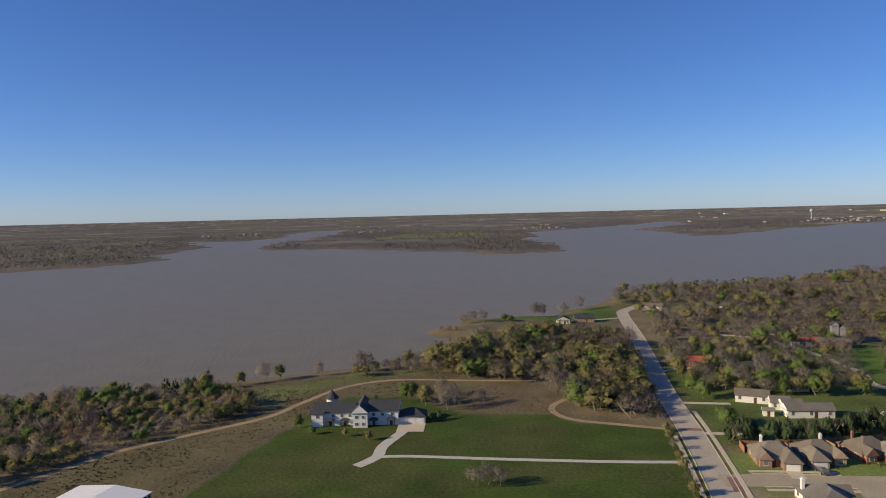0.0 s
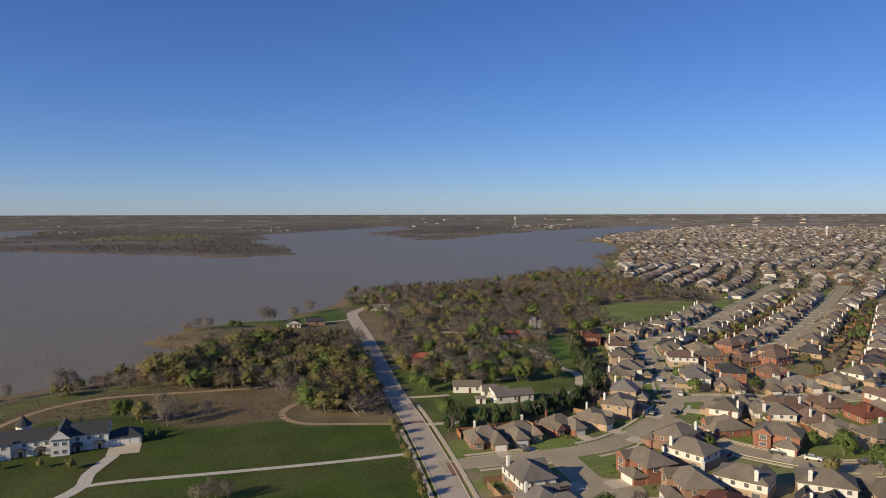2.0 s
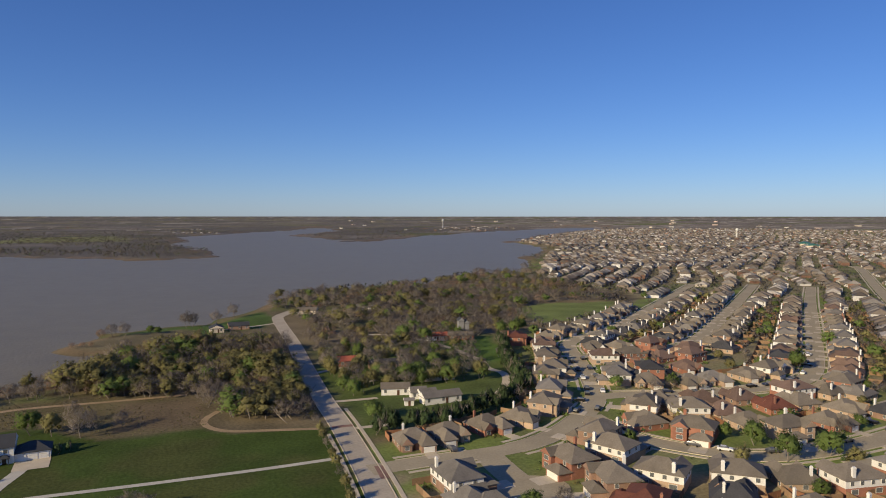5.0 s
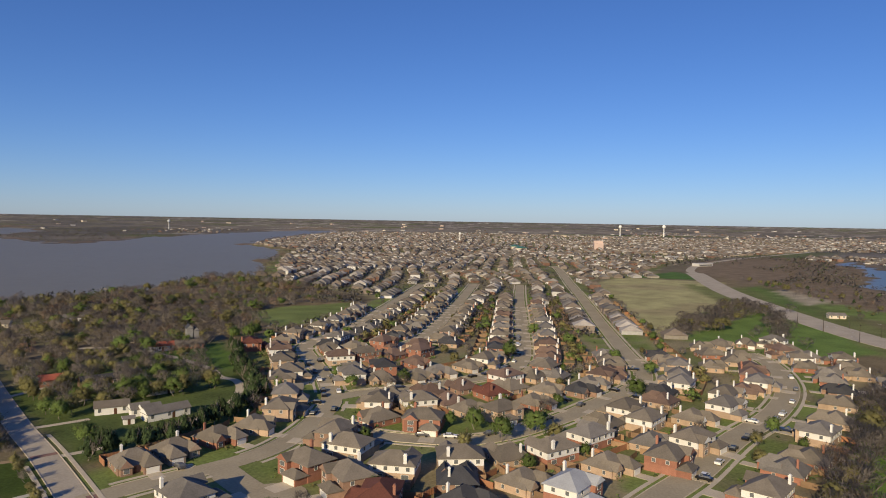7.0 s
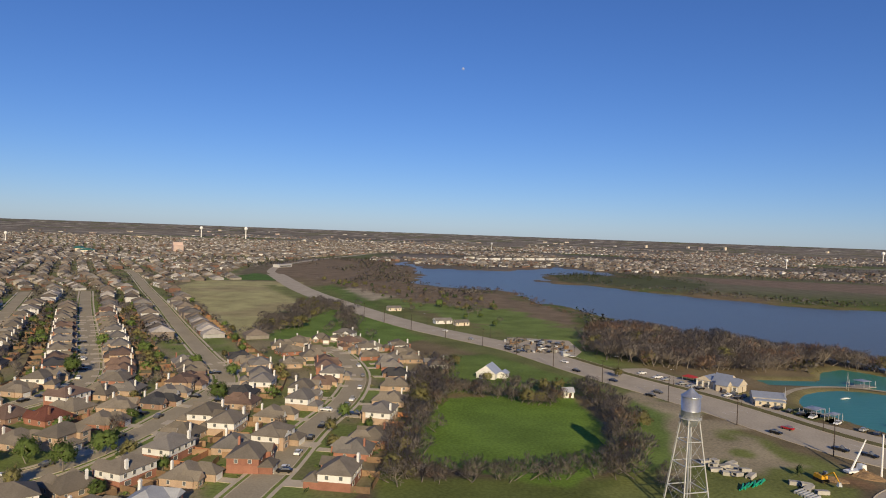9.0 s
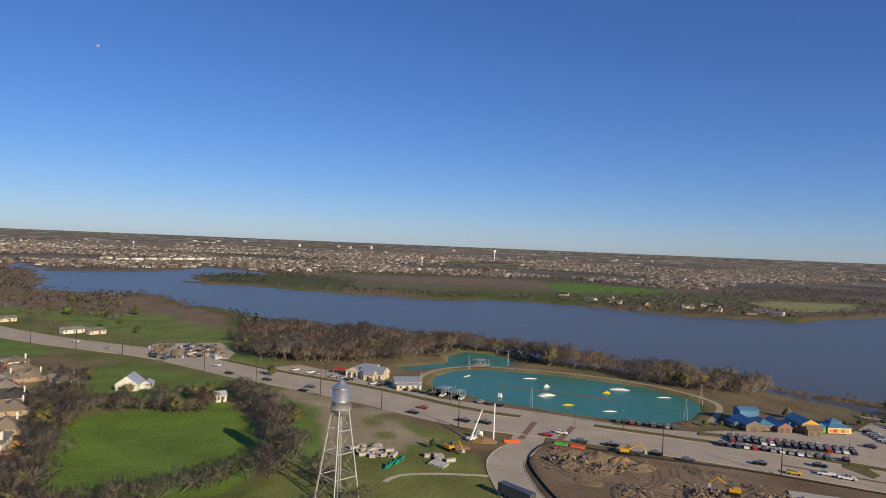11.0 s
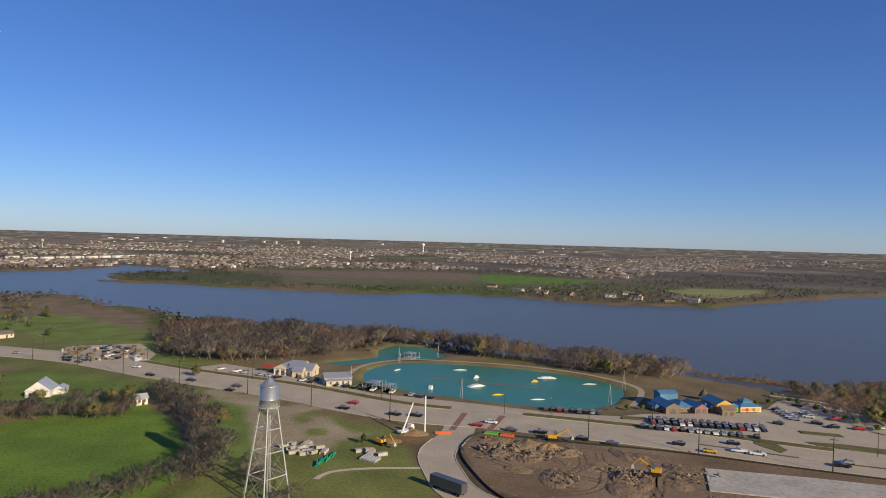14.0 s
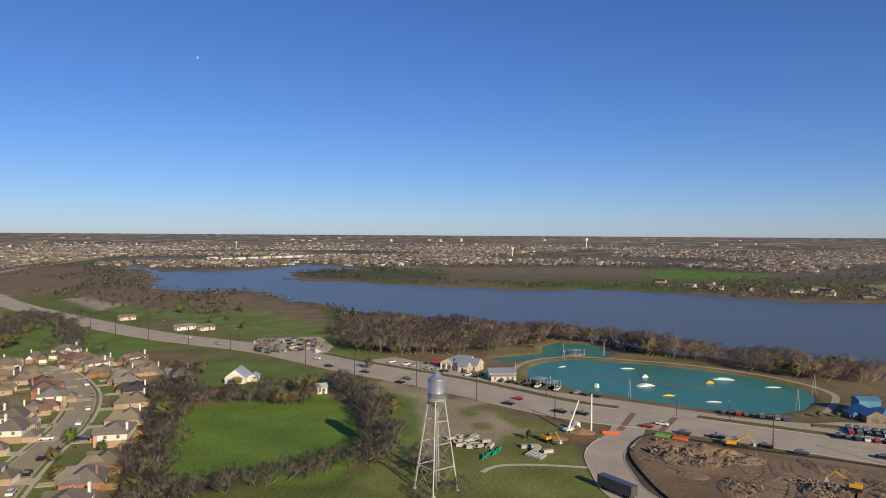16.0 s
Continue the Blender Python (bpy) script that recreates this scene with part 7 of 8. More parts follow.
def dock(x, y, turn, w, d, posts, label, high=3.0):
    t = thing("dock", label, "dock", "pool docks", pose(x, y, 0, 0, 0, turn))
    bm = bmesh.new()
    box(bm, -w / 2, w / 2, -d / 2, d / 2, -0.35, 0.0)
    part("deck", bm_mesh("deck", bm, DECK), t)
    for k in range(posts):
        a, b = -w / 2 + 0.4 + k * (w - 0.8) / (posts - 1), (-1) ** k * (d / 2 - 0.4)
        bm = bmesh.new()
        tube(bm, (a, b, -2.4), (a, b, high), 0.12, 0.12, 6)
        part("post", bm_mesh("post", bm, M["steel"]), t)
    bm = bmesh.new()
    hip_roof(bm, -w * 0.25, w * 0.25, -d * 0.35, d * 0.35, high, 0.5, 0.3)
    part("canopy", bm_mesh("canopy", bm, GREY_TIN), t, "pale canopy roof")


dock(294, -131, -50, 13, 7, 8, "start dock with steel frames and a canopy")
dock(286, -135, -50, 9, 4, 6, "low steel dock beside the bank")
dock(362, -184, -60, 12, 7, 6, "covered dock between pond and pool")
FOAM = surface("white_ramp_plastic", (0.78, 0.78, 0.76), 0.06, (1, 0.2), 0.4)
YFOAM = surface("yellow_ramp_plastic", (0.75, 0.5, 0.03), 0.06, (1, 0.2), 0.4)
for x, y, turn, ln, w, h, m in ((281, -180, -88, 11, 3.4, 1.2, FOAM), (284, -226, -118, 12, 3.2, 1.0, FOAM), (299, -191, -100, 4, 2.6, 1.6, FOAM), (279, -214, -115, 5, 2.6, 1.2, YFOAM), (284, -156, -60, 2.2, 2.0, 2.2, FOAM),
                                (261, -179, -105, 7, 0.9, 0.7, YFOAM), (263, -237, -112, 9, 0.8, 0.5, FOAM), (320, -194, -112, 9, 1.2, 0.6, FOAM), (333, -162, -60, 8, 0.8, 0.5, FOAM), (246, -191, -108, 8, 0.8, 0.5, FOAM)):
    bm = bmesh.new()
    prof = [(-ln / 2, -0.2), (-ln / 2, 0.05), (-ln * 0.15, h), (ln * 0.2, h), (ln / 2, 0.05), (ln / 2, -0.2)]
    s0 = [bm.verts.new((a, -w / 2, b)) for a, b in prof]
    s1 = [bm.verts.new((a, w / 2, b)) for a, b in prof]
    bm.faces.new(s0), bm.faces.new(s1[::-1])
    for k in range(6):
        bm.faces.new((s0[k], s1[k], s1[(k + 1) % 6], s0[(k + 1) % 6]))
    bmesh.ops.recalc_face_normals(bm, faces=bm.faces[:])
    yellow = m is YFOAM
    thing("ski_ramp", "yellow floating jump ramp on the ski pool" if yellow else "white floating jump ramp on the ski pool", "ski ramp", "jump ramps", pose(x, y, POOL_Z, 0, 0, turn) @ Matrix.Diagonal((0.85, 0.8, 0.8, 1)), bm_mesh("ski_ramp", bm, m))
ribbon("float_line", [(309, -168), (286, -188), (263, -208)], 0.8, POOL_Z + 0.15, surface("brown_float_boom", (0.24, 0.13, 0.08), 0.2, (1, 0.2), 0.8), "long brown float line down the ski pool", "float line", 0.4, kind="object")
for x, y in ((352, -172), (356, -200), (246, -244), (224, -214), (306, -124), (262, -160)):
    t = thing("cable_mast", "slim steel mast of the ski cable", "mast", "cable masts", pose(x, y, -0.4))
    for s in (-1, 1):
        bm = bmesh.new()
        tube(bm, (s * 1.2, 0, -0.8), (0, 0, 9), 0.09, 0.07, 5)
        part("leg", bm_mesh("leg", bm, M["steel"]), t)
    bm = bmesh.new()
    box(bm, -0.8, 0.8, -0.1, 0.1, 4.0, 4.2)
    part("brace", bm_mesh("brace", bm, M["steel"]), t)

# ---------------------------------------------------------------- blue-roofed restaurant
BLUE = surface("blue_metal_roof", (0.1, 0.235, 0.38), 0.16, (0.8, 0.1), 0.5, 0.15)
STONE = surface("tan_fieldstone", (0.23, 0.17, 0.115), 0.25, (2.5, 0.4), 0.9)
YEL = surface("yellow_stucco", (0.66, 0.38, 0.05), 0.1, (1, 0.2), 0.8)
GRN = surface("lime_green_stucco", (0.16, 0.45, 0.05), 0.1, (1, 0.2), 0.8)
PNK = surface("brick_pink_stucco", (0.34, 0.16, 0.11), 0.1, (1, 0.2), 0.8)
ORG = surface("orange_mural_paint", (0.7, 0.22, 0.03), 0.1, (1, 0.2), 0.8)
RED = surface("red_mural_paint", (0.5, 0.05, 0.03), 0.1, (1, 0.2), 0.8)
CRM = surface("cream_stucco", (0.7, 0.64, 0.48), 0.1, (1, 0.2), 0.8)
TAN_ROOF = surface("tan_brown_shingles", (0.2, 0.15, 0.1), 0.22, (2.5, 0.3), 0.9)
rest = thing("restaurant", "colourful restaurant with bright blue metal roofs and stone gables", "restaurant", "", pose(201.4, -223.4, 0.03, 0, 0, -110) @ Matrix.Diagonal((0.79, 0.86, 0.65, 1)))
block(rest, 1, 9.5, 0, 15, 4.0, 2.9, STONE, BLUE)
block(rest, -2.5, 0.95, 5, 14, 3.0, 1.4, STONE, BLUE, False)
block(rest, 6, 16.5, 15.1, 22, 8.6, 1.6, BLUE, BLUE)
block(rest, 9.55, 17.4, 2.5, 15, 3.6, 2.7, STONE, BLUE, False)
block(rest, 17.45, 25, -0.6, 13, 3.3, 2.8, PNK, BLUE)
block(rest, 25.05, 29.4, 3, 12, 3.2, 1.9, STONE, BLUE, False)
part("wall", walls("wall", [(29.45, 38.5, -1.5, 13)], 0, 4.4, STONE), rest)
block(rest, 29.47, 38.48, -1.48, 12.98, 6.0, 2.9, YEL, BLUE, True, 4.41)
block(rest, 30.2, 37.8, -5.4, -1.52, 3.6, 2.5, STONE, TAN_ROOF)
block(rest, 27.6, 40.4, 0.5, 11, 4.4, 1.4, STONE, BLUE, False)
block(rest, 40.45, 45, 1.5, 11, 3.2, 2.3, GRN, BLUE, False)
block(rest, 45.05, 57.5, 0.6, 10.5, 3.7, 2.6, CRM, BLUE, False)
block(rest, 48.5, 54, 3.6, 8.0, 6.3, 1.5, BLUE, BLUE, False, 4.6)
for x, w, m in ((46.6, 1.0, ORG), (48.8, 0.9, RED), (50.8, 1.0, YEL), (53.0, 0.9, PNK), (55.4, 1.2, YEL)):
    bm = bmesh.new()
    box(bm, -w, w, -0.06, 0.02, 0.5, 2.6)
    part("mural_panel", bm_mesh("mural_panel", bm, m), rest, at=pose(x, 0.58, 0))
for x, y in ((11.5, 2.48), (15, 2.48), (26.8, 2.98), (42.6, 1.48)):
    part("window", WINDOW["wide"], rest, at=pose(x, y, 0.8))
for x, y, w in ((5.2, -0.02, 1.6), (19.4, -0.62, 1.2), (22.8, -0.62, 1.2), (32.2, -5.42, 0.9), (35.8, -5.42, 0.9)):
    bm = bmesh.new()                             # dark arched openings
    rimv = [(-w, 0), (w, 0), (w, 1.8)] + [(w * math.cos(a * math.pi / 8), 1.8 + w * 0.8 * math.sin(a * math.pi / 8)) for a in range(1, 8)] + [(-w, 1.8)]
    face = bm.faces.new([bm.verts.new((a, -0.05, b)) for a, b in rimv])
    ext = bmesh.ops.extrude_face_region(bm, geom=[face])
    bmesh.ops.translate(bm, vec=(0, 0.1, 0), verts=[e for e in ext["geom"] if isinstance(e, bmesh.types.BMVert)])
    part("archway", bm_mesh("archway", bm, M["glass"]), rest, "dark arched opening", at=pose(x, y, 0))
for x in (31.6, 34.0, 36.4):
    part("window", WINDOW["small"], rest, "yellow-framed upper window", at=pose(x, -1.52, 6.35) @ Matrix.Diagonal((1, 1, 0.7, 1)))
t = thing("thatched_hut", "brown thatched patio hut behind the restaurant", "hut", "", pose(213, -262, 0.02) @ Matrix.Diagonal((0.7, 0.7, 0.75, 1)))
bm = bmesh.new()
lathe(bm, [(3.6, 2.3), (3.5, 2.6), (1.6, 5.2), (0.15, 6.6)], 14)
part("roof", bm_mesh("roof", bm, surface("brown_thatch", (0.14, 0.1, 0.06), 0.3, (3, 0.5), 0.95, bump=0.5)), t)
for k in range(6):
    bm = bmesh.new()
    tube(bm, (3.1 * math.cos(k * 1.047), 3.1 * math.sin(k * 1.047), 0), (3.1 * math.cos(k * 1.047), 3.1 * math.sin(k * 1.047), 2.5), 0.12, 0.1, 6)
    part("post", bm_mesh("post", bm, M["wood_pole"]), t)
for k in range(26):
    tree("leaf" if k % 3 else "bare", *[(214 - 0.9 * k, -206 - 3.5 * k), (206 - 2.6 * k, -300 + 0.8 * k)][k % 2], 2.6 + 0.9 * (k % 4) / 3, "planted saplings", " beside the path")

# ---------------------------------------------------------------- building site
r = np.random.default_rng(31)


def mound(x, y, w, d, h, turn, mat, label, seed):
    """A heap of dug earth with a rough crest."""
    n = 22
    v, f = [], []
    for i in range(n + 1):
        for j in range(n + 1):
            a, b = i / n * 2 - 1, j / n * 2 - 1
            rr = math.hypot(a, b)
            z = 0.65 * h * max(0.0, 1 - rr) ** 0.8 * (0.7 + 0.9 * float(vnoise(a * 3 + seed, b * 3, 1.0, seed))) + 0.25 * float(vnoise(a * 9, b * 9, 1.0, seed + 3)) * (rr < 0.95) - 0.12
            v.append((a * w / 2, b * d / 2, z))
    for i in range(n):
        for j in range(n):
            o = i * (n + 1) + j
            f.append((o, o + n + 1, o + n + 2, o + 1))
    thing("earth_mound", label, "earth mound", "dug earth", pose(x, y, 0, 0, 0, turn), mesh_of("earth_mound", v, f, mat))


EARTH = surface("fresh_brown_earth", (0.215, 0.155, 0.098), 0.3, (1.2, 0.2), 0.95, bump=0.6)
CLAY = surface("orange_clay", (0.27, 0.175, 0.09), 0.25, (1.2, 0.2), 0.95, bump=0.4)
for x, y, w, d, h, m, sd in ((196, -136, 16, 8, 2.4, EARTH, 1), (188, -142, 16, 9, 3.6, EARTH, 2), (182, -147, 11, 8, 3.4, CLAY, 3), (176, -150, 12, 8, 1.8, EARTH, 4), (186, -130, 12, 8, 1.6, EARTH, 5), (178, -136, 14, 9, 1.4, EARTH, 6),
                             (150, -150, 13, 9, 1.8, EARTH, 7), (158, -130, 16, 10, 1.2, EARTH, 8), (142, -142, 14, 10, 1.3, EARTH, 9), (166, -166, 18, 7, 1.0, EARTH, 10), (148, -172, 14, 7, 1.3, EARTH, 11), (138, -160, 10, 7, 1.0, EARTH, 12),
                             (170, -125, 10, 7, 1.0, EARTH, 13), (219, -113, 13, 8, 2.4, CLAY, 14), (213, -102, 8, 6, 1.0, CLAY, 15), (160, -150, 14, 8, 0.9, EARTH, 16), (130, -135, 16, 9, 1.0, EARTH, 17)):
    mound(x, y, w, d, h, 40 + 13 * sd, m, "heap of freshly dug brown earth" if m is EARTH else "heap of orange clay", sd)
for k in range(34):
    x, y = 90 + 115 * r.random(), -215 + 105 * r.random()
    if float(inside(np.array(x), np.array(y), PIT)) < 5 or float(inside(np.array(x), np.array(y), [(145, -180), (131, -165), (112, -186), (84, -230), (86, -246), (112, -216), (124, -204)])) > -5:
        continue
    mound(x, y, 5 + 7 * r.random(), 3 + 3 * r.random(), 0.3 + 0.6 * r.random(), 180 * r.random(), EARTH, "low ridge of pushed-up brown earth", 30 + k)
TRACK = surface("rutted_dark_earth", (0.14, 0.10, 0.066), 0.35, (1.5, 0.3), 0.95, bump=0.6)
for pts in ([(196, -124), (176, -124), (160, -136), (150, -142)], [(170, -116), (160, -130), (164, -146), (178, -156)], [(150, -118), (146, -134), (154, -146), (172, -160)], [(134, -124), (134, -146), (146, -162), (150, -178)],
            [(166, -172), (154, -166), (140, -152), (124, -142)], [(190, -150), (176, -162), (160, -176)]):
    for off in (-1.1, 1.1):
        ribbon("trim_rut", curve(pts), 0.6, 0.03, TRACK, "wheel rut in the building site's earth", "rut", 0, off)
ROCK = surface("broken_limestone", (0.22, 0.175, 0.125), 0.25, (1.5, 0.3), 0.95, island=0.25)
vs, fs = [], []
for cx, cy, sp, n in ((186, -134, 9, 170), (150, -152, 5, 120), (156, -134, 6, 60), (178, -146, 6, 60), (142, -170, 6, 50)):
    for k in range(n):
        x, y, s = cx + r.normal() * sp * 0.6, cy + r.normal() * sp * 0.6, 0.25 + 0.55 * r.random() ** 2
        if float(inside(np.array(x), np.array(y), PIT)) < 1:
            continue
        o = len(vs)
        c = r.normal(size=(6, 3)) * 0.18 + np.array([(1, 0, 0), (-1, 0, 0), (0, 1, 0), (0, -1, 0), (0, 0, 0.9), (0, 0, -0.6)])
        vs += (c * s + np.array([x, y, 0.45 + 0.9 * r.random()])).tolist()
        fs += [(o, o + 2, o + 4), (o + 2, o + 1, o + 4), (o + 1, o + 3, o + 4), (o + 3, o, o + 4), (o + 2, o, o + 5), (o + 1, o + 2, o + 5), (o + 3, o + 1, o + 5), (o, o + 3, o + 5)]
tagged(new("rubble", mesh_of("rubble", vs, fs, ROCK)), "scattered broken limestone and concrete rubble", "rubble", "", "stuff")
bm = bmesh.new()
f = bm.faces.new([bm.verts.new((x, y, 0.35)) for x, y in ((145, -180), (131, -165), (112, -186), (84, -230), (86, -246), (112, -216), (124, -204))])
ret = bmesh.ops.extrude_face_region(bm, geom=[f])
for v in ret["geom"]:
    if isinstance(v, bmesh.types.BMVert):
        v.co.z = -0.1
bmesh.ops.recalc_face_normals(bm, faces=bm.faces[:])
tagged(new("pavement_slab", bm_mesh("pavement_slab", bm, M["slab"])), "new pale concrete slab on the building site", "concrete slab", "", "structure")
rim = curve([(209, -137), (205, -129), (193, -118), (174, -111), (152, -107), (130, -112)], 2.0)
v, f = [], []
for x, y in rim:
    v += [(x, y, 0), (x, y, 0.6), (x + 0.06, y - 0.06, 0.6), (x + 0.06, y - 0.06, 0)]
for k in range(len(rim) - 1):
    o = 4 * k
    f += [(o, o + 4, o + 5, o + 1), (o + 1, o + 5, o + 6, o + 2), (o + 2, o + 6, o + 7, o + 3)]
thing("silt_fence", "black fabric silt fence round the building site", "silt fence", "", None, mesh_of("silt_fence", v, f, M["black_net"]))
rim2 = curve([(209, -137), (188, -156), (162, -184), (128, -212), (100, -236)], 2.0)
v, f = [], []
for x, y in rim2:
    v += [(x, y, 0), (x, y, 0.55), (x + 0.06, y - 0.06, 0.55), (x + 0.06, y - 0.06, 0)]
for k in range(len(rim2) - 1):
    o = 4 * k
    f += [(o, o + 4, o + 5, o + 1), (o + 1, o + 5, o + 6, o + 2), (o + 2, o + 6, o + 7, o + 3)]
thing("silt_fence", "black fabric silt fence beside the highway", "silt fence", "", None, mesh_of("silt_fence", v, f, M["black_net"]))
DIG = surface("yellow_machine_paint", (0.62, 0.33, 0.02), 0.15, (2, 0.3), 0.5)
MAT_GREEN = surface("lime_plastic_mesh", (0.12, 0.42, 0.05), 0.15, (1, 0.2), 0.7)
ORANGE = surface("orange_plastic", (0.75, 0.13, 0.02), 0.1, (1, 0.2), 0.6)


def excavator(x, y, turn, z=0.0):
    t = thing("excavator", "yellow tracked excavator with its boom stretched out", "excavator", "", pose(x, y, z, 0, 0, turn))
    for s in (-1.1, 1.1):
        bm = bmesh.new()
        box(bm, -1.9, 1.9, s - 0.3, s + 0.3, 0, 0.85, 0, 0.15)
        part("track", bm_mesh("track", bm, M["rubber"]), t)
    bm = bmesh.new()
    box(bm, -1.9, 1.3, -1.2, 1.2, 0.9, 2.0, 0, 0.12)
    part("body", bm_mesh("body", bm, DIG), t)
    bm = bmesh.new()
    box(bm, 0.0, 1.4, 0.2, 1.15, 2.0, 3.1, 0, 0.1)
    part("cab", bm_mesh("cab", bm, M["glass"]), t)
    for name, a, b, ra, rb in (("boom", (1.0, -0.3, 1.8), (4.6, -0.3, 4.2), 0.34, 0.24), ("arm", (4.6, -0.3, 4.2), (6.8, -0.3, 2.0), 0.24, 0.18)):
        bm = bmesh.new()
        tube(bm, a, b, ra, rb, 4)
        part(name, bm_mesh(name, bm, DIG), t)
    bm = bmesh.new()
    box(bm, 6.3, 7.3, -0.9, 0.3, 0.9, 2.0, 0, 0.2)
    part("bucket", bm_mesh("bucket", bm, M["steel"]), t)


excavator(190, -155, -129, 0.2)
excavator(147, -160, 40, 0.6)
excavator(211, -97, 200, 0.1)
for k in range(5):
    bm = bmesh.new()
    box(bm, -0.9, 0.9, -0.25, 0.25, 0, 1.0, 0, 0.12)
    thing("road_barrier", "bright orange plastic road barrier", "barrier", "orange barriers", pose(202 - 1.6 * k, -134 - 1.4 * k, 0.02, 0, 0, -40), bm_mesh("road_barrier", bm, ORANGE))
for k in range(4):
    bm = bmesh.new()
    box(bm, -0.9, 0.9, -0.25, 0.25, 0, 1.0, 0, 0.12)
    thing("road_barrier", "orange plastic barrier beside the side road", "barrier", "orange barriers", pose(214 - 0.6 * k, -121 - 1.2 * k, 0.02, 0, 0, 60), bm_mesh("road_barrier", bm, ORANGE))
for x, y, m, lb in ((206.5, -139.5, MAT_GREEN, "roll of lime green plastic mesh on the earth"), (202, -143.5, ORANGE, "stack of orange plastic mesh on the earth")):
    bm = bmesh.new()
    box(bm, -2.6, 2.6, -1.3, 1.3, 0, 0.5, 0, 0.15)
    thing("plastic_mesh", lb, "plastic mesh", "", pose(x, y, 0.02, 0, 0, 42), bm_mesh("plastic_mesh", bm, m))
for k in range(30):
    cx, cy, sp = ((190, -129, 4.0), (183, -131, 4.5), (149, -153, 4.0), (177, -139, 3.0))[k % 4]
    bm = bmesh.new()
    box(bm, -0.6 - 2.2 * r.random() ** 2, 0.6 + 1.0 * r.random(), -0.35, 0.35 + 0.3 * r.random(), -0.35, 0.2, 0, 0.06)
    x, y = cx + r.normal() * sp * 0.8, cy + r.normal() * sp * 0.8
    thing("concrete_block", "broken piece of old concrete footing", "concrete block", "broken footings", pose(x, y, 0.55 + 0.5 * r.random(), 14 * r.normal(), 14 * r.normal(), 360 * r.random()), bm_mesh("concrete_block", bm, ROCK))
SITE_WALL = surface("ochre_site_wall", (0.42, 0.31, 0.14), 0.2, (1, 0.2), 0.9)
t = thing("site_building", "low ochre building with dark openings beside the highway", "site building", "", pose(89, -246, 0, 0, 0, 48))
block(t, -10, 10, 0, 7, 3.2, 0.8, SITE_WALL, ROOFS["brown"])
for x in (4.0, 6.4):
    part("window", WINDOW["wide"], t, at=pose(x, 7.02, 0.9, 0, 0, 180))
# boom truck and tall white post
t = thing("boom_truck", "white boom truck with a raised lattice boom", "boom truck", "", pose(220, -111, 0.0, 0, 0, -70))
bm = bmesh.new()
box(bm, -3.4, 3.2, -1.2, 1.2, 0.7, 1.3)
box(bm, 1.6, 3.4, -1.15, 1.15, 1.3, 2.9, 0, 0.15)
part("body", bm_mesh("body", bm, FOAM), t)
bm = bmesh.new()
tube(bm, (-1.5, 0, 1.3), (3.6, 0, 10.5), 0.35, 0.2, 6)
part("boom", bm_mesh("boom", bm, FOAM), t)
for x in (-2.2, 2.2):
    for y in (-1.05, 1.05):
        part("wheel", WHEEL, t, at=pose(x, y, 0) @ Matrix.Diagonal((1.4, 1.4, 1.4, 1)))
bm = bmesh.new()
tube(bm, (0, 0, 0), (0, 0, 13.5), 0.32, 0.25, 8)
thing("post", "tall white post beside the junction", "post", "", pose(217.5, -117.5, 0), bm_mesh("post", bm, FOAM))
# concrete culverts and green pipes
for k in range(16):
    i, j = k // 4, k % 4
    bm = bmesh.new()
    for x0, x1, z0, z1 in ((-0.9, -0.7, 0, 1.1), (0.7, 0.9, 0, 1.1), (-0.7, 0.7, 0, 0.2), (-0.7, 0.7, 0.9, 1.1)):
        box(bm, x0, x1, -1.2, 1.2, z0, z1)
    bmesh.ops.remove_doubles(bm, verts=bm.verts[:], dist=1e-4)
    cx = (221 - 3.4 * j - 0.3 * i, -66 - 3.6 * i - 1.1 * j) if i < 3 else (207 - 2.6 * j, -88 - 1.2 * j)
    thing("box_culvert", "pale concrete box culvert section lying in store", "culvert", "culvert sections", pose(cx[0] + 0.7 * math.sin(k * 5.1), cx[1] + 0.8 * math.sin(k * 3.7), 0.02 + 0.35 * (k % 3 == 1), 9 * math.sin(k * 2.1), 7 * math.sin(k * 1.3), 15 + 34 * math.sin(k * 1.9)) @ Matrix.Diagonal((1, 1.5, 1, 1)), bm_mesh("box_culvert", bm, M["slab"]))
PIPE = surface("green_pvc_pipe", (0.02, 0.36, 0.20), 0.1, (1, 0.2), 0.4)
for k in range(12):
    bm = bmesh.new()
    tube(bm, (-2.6, 0, 0), (2.6, 0, 0), 0.24, 0.24, 8)
    thing("pipe", "green plastic sewer pipe lying in a loose pile", "pipe", "green pipes", pose(200.4 + 1.1 * (k % 6) - 0.4 * (k // 6), -70.5 - 1.5 * (k % 6), 0.24 + 0.4 * (k // 6), 0, 0, -30 + 9 * math.sin(k * 2.3)), bm_mesh("pipe", bm, PIPE))
for k in range(6):
    bm = bmesh.new()
    tube(bm, (-2, 0, 0), (2, 0, 0), 0.45, 0.45, 10)
    thing("pipe", "dark grey drain pipe lying beside the green ones", "pipe", "grey pipes", pose(200 - 1.0 * k, -86 - 0.5 * k, 0.45, 0, 0, -50), bm_mesh("pipe", bm, M["steel"]))
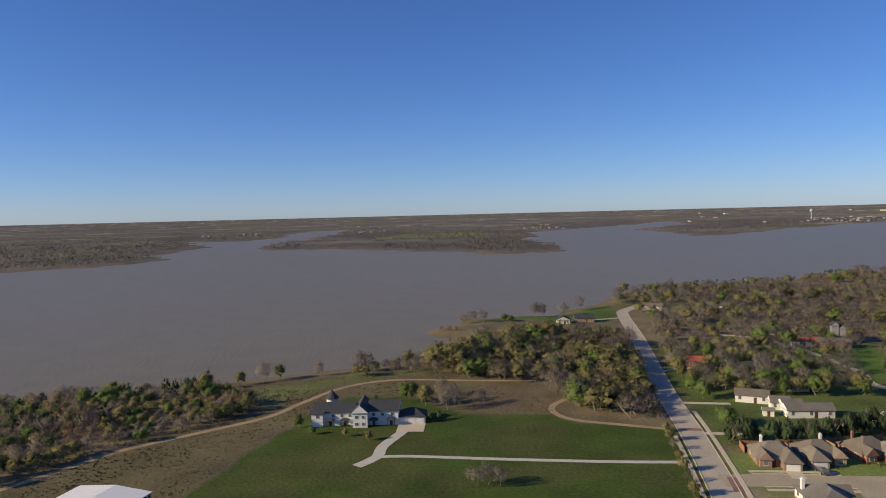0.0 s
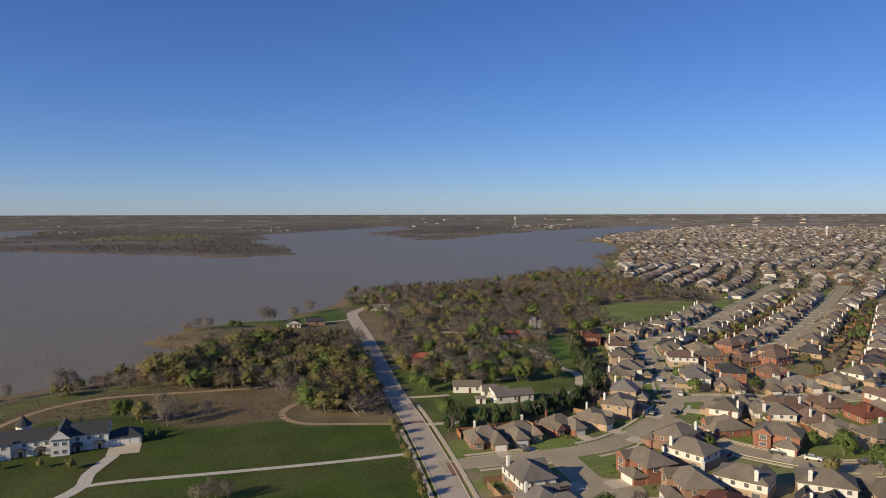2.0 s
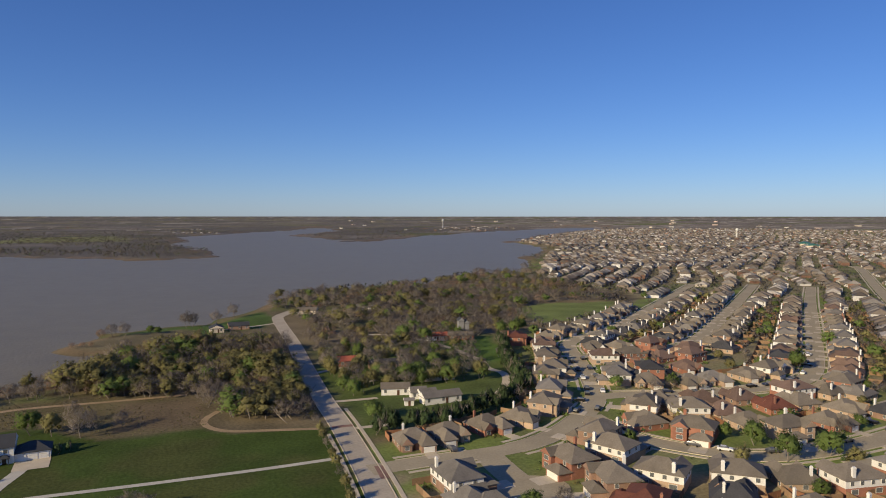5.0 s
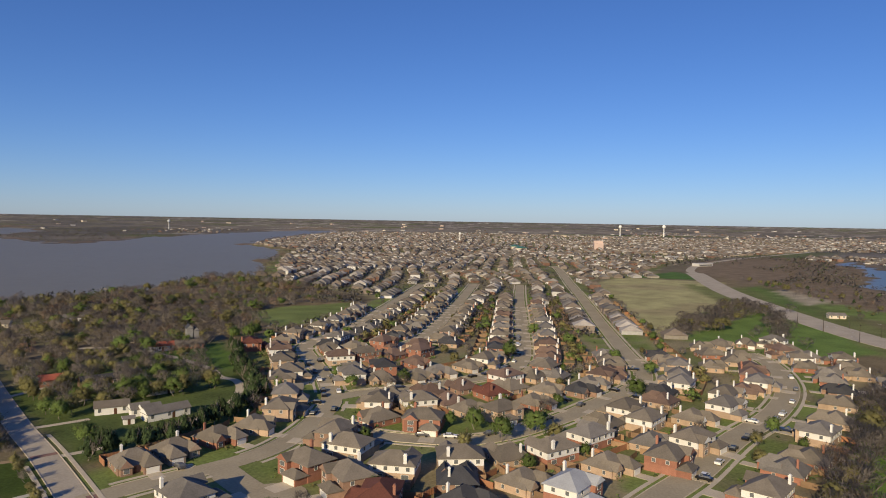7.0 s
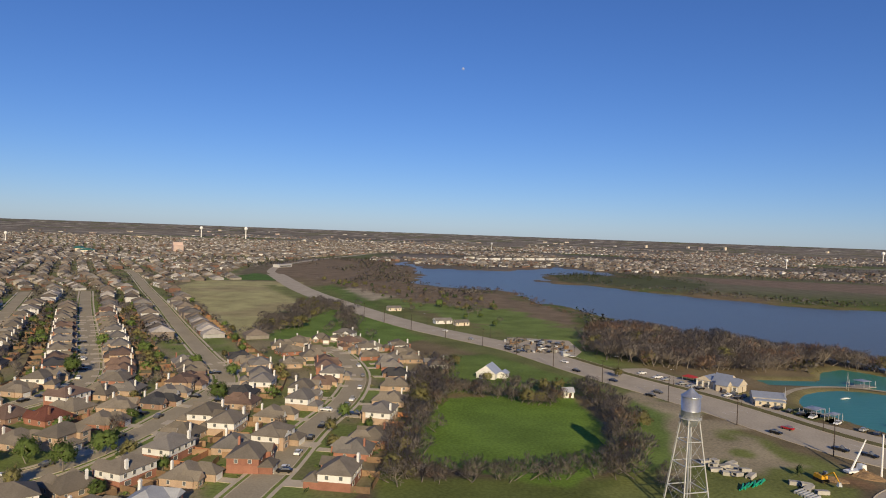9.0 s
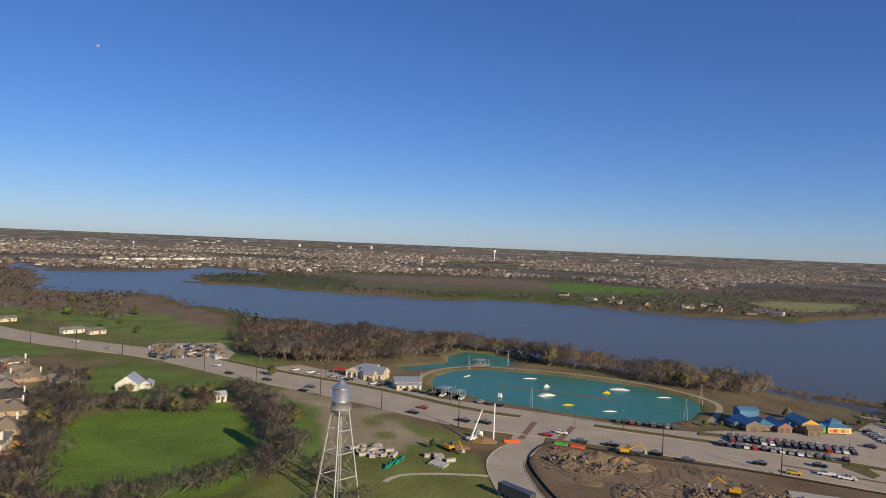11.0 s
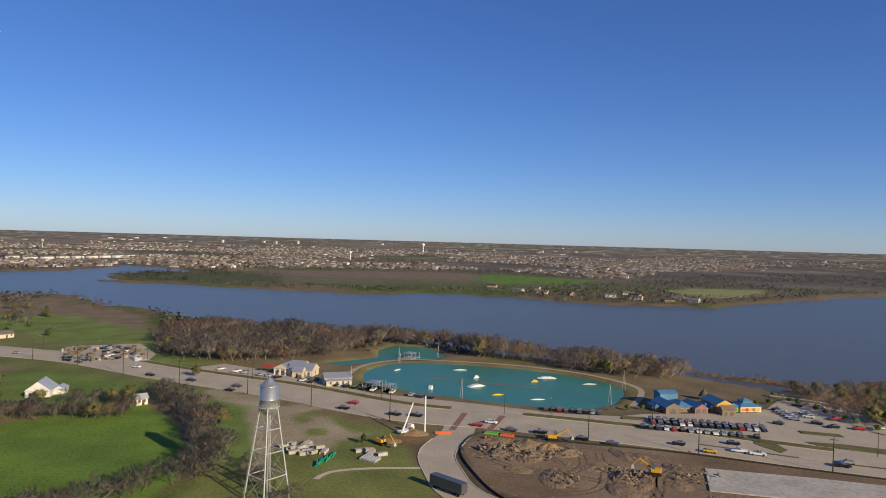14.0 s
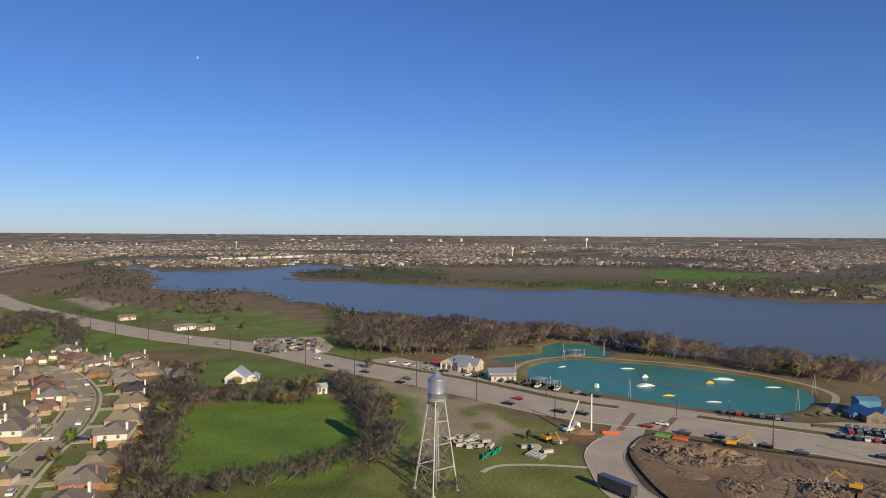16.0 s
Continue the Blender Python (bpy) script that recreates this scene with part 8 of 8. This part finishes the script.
# long trailer on the side road
t = thing("trailer", "long dark grey box trailer parked on the side road", "trailer", "", pose(163, -96, 0.08, 0, 0, 18))
bm = bmesh.new()
box(bm, -6, 6, -1.25, 1.25, 1.0, 3.8)
part("body", bm_mesh("body", bm, PAINTS["grey"]), t)
for x in (-4.6, -3.4, 4.2):
    for y in (-1.0, 1.0):
        part("wheel", WHEEL, t, at=pose(x, y, 0) @ Matrix.Diagonal((1.5, 1.5, 1.5, 1)))

# ---------------------------------------------------------------- dry grass tufts on the prairie
r = np.random.default_rng(64)
n = 26000
gx, gy = -190 + 240 * r.random(n), 120 + 190 * r.random(n)
gz, gd = ground_height(gx, gy)
thin = vnoise(gx, gy, 14, 71)
ok = (inside(gx, gy, PRAIRIE) > 1) & (inside(gx, gy, LAWN) < -1) & (gd < -3) & (r.random(n) < 0.25 + 0.75 * (thin > 0.45)) & (from_line(gx, gy, [(-130, 160), (-102, 203), (-64, 236), (-42, 276), (-22, 286), (37, 279)]) > 2.2)
gx, gy, gz = gx[ok], gy[ok], gz[ok]
m = len(gx)
s = (0.16 + 0.26 * r.random(m)) * (0.7 + 0.7 * vnoise(gx, gy, 20, 72))
a = r.random((m, 3)) * math.tau
tip = np.stack([gx[:, None] + np.cos(a) * s[:, None] * 0.5, gy[:, None] + np.sin(a) * s[:, None] * 0.5, gz[:, None] + s[:, None] * (0.6 + 0.6 * r.random((m, 3)))], -1)
left = np.stack([gx[:, None] + np.cos(a + 1.4) * s[:, None] * 0.55, gy[:, None] + np.sin(a + 1.4) * s[:, None] * 0.55, np.repeat(gz[:, None], 3, 1)], -1)
right = np.stack([gx[:, None] + np.cos(a - 1.4) * s[:, None] * 0.55, gy[:, None] + np.sin(a - 1.4) * s[:, None] * 0.55, np.repeat(gz[:, None], 3, 1)], -1)
v = np.stack([left, right, tip], 2).reshape(-1, 3)
big_mesh("dry_grass", v, np.arange(len(v)).reshape(-1, 3), [surface("dry_prairie_grass", (0.17, 0.14, 0.075), 0.3, (0.5, 0.06), 0.95, island=0.35, spec=0.1), surface("green_prairie_grass", (0.12, 0.13, 0.05), 0.3, (0.5, 0.06), 0.95, island=0.3, spec=0.1)],
         np.repeat((r.random(m) < 0.25).astype(int), 3), "tufts of dry brown prairie grass", "grass")
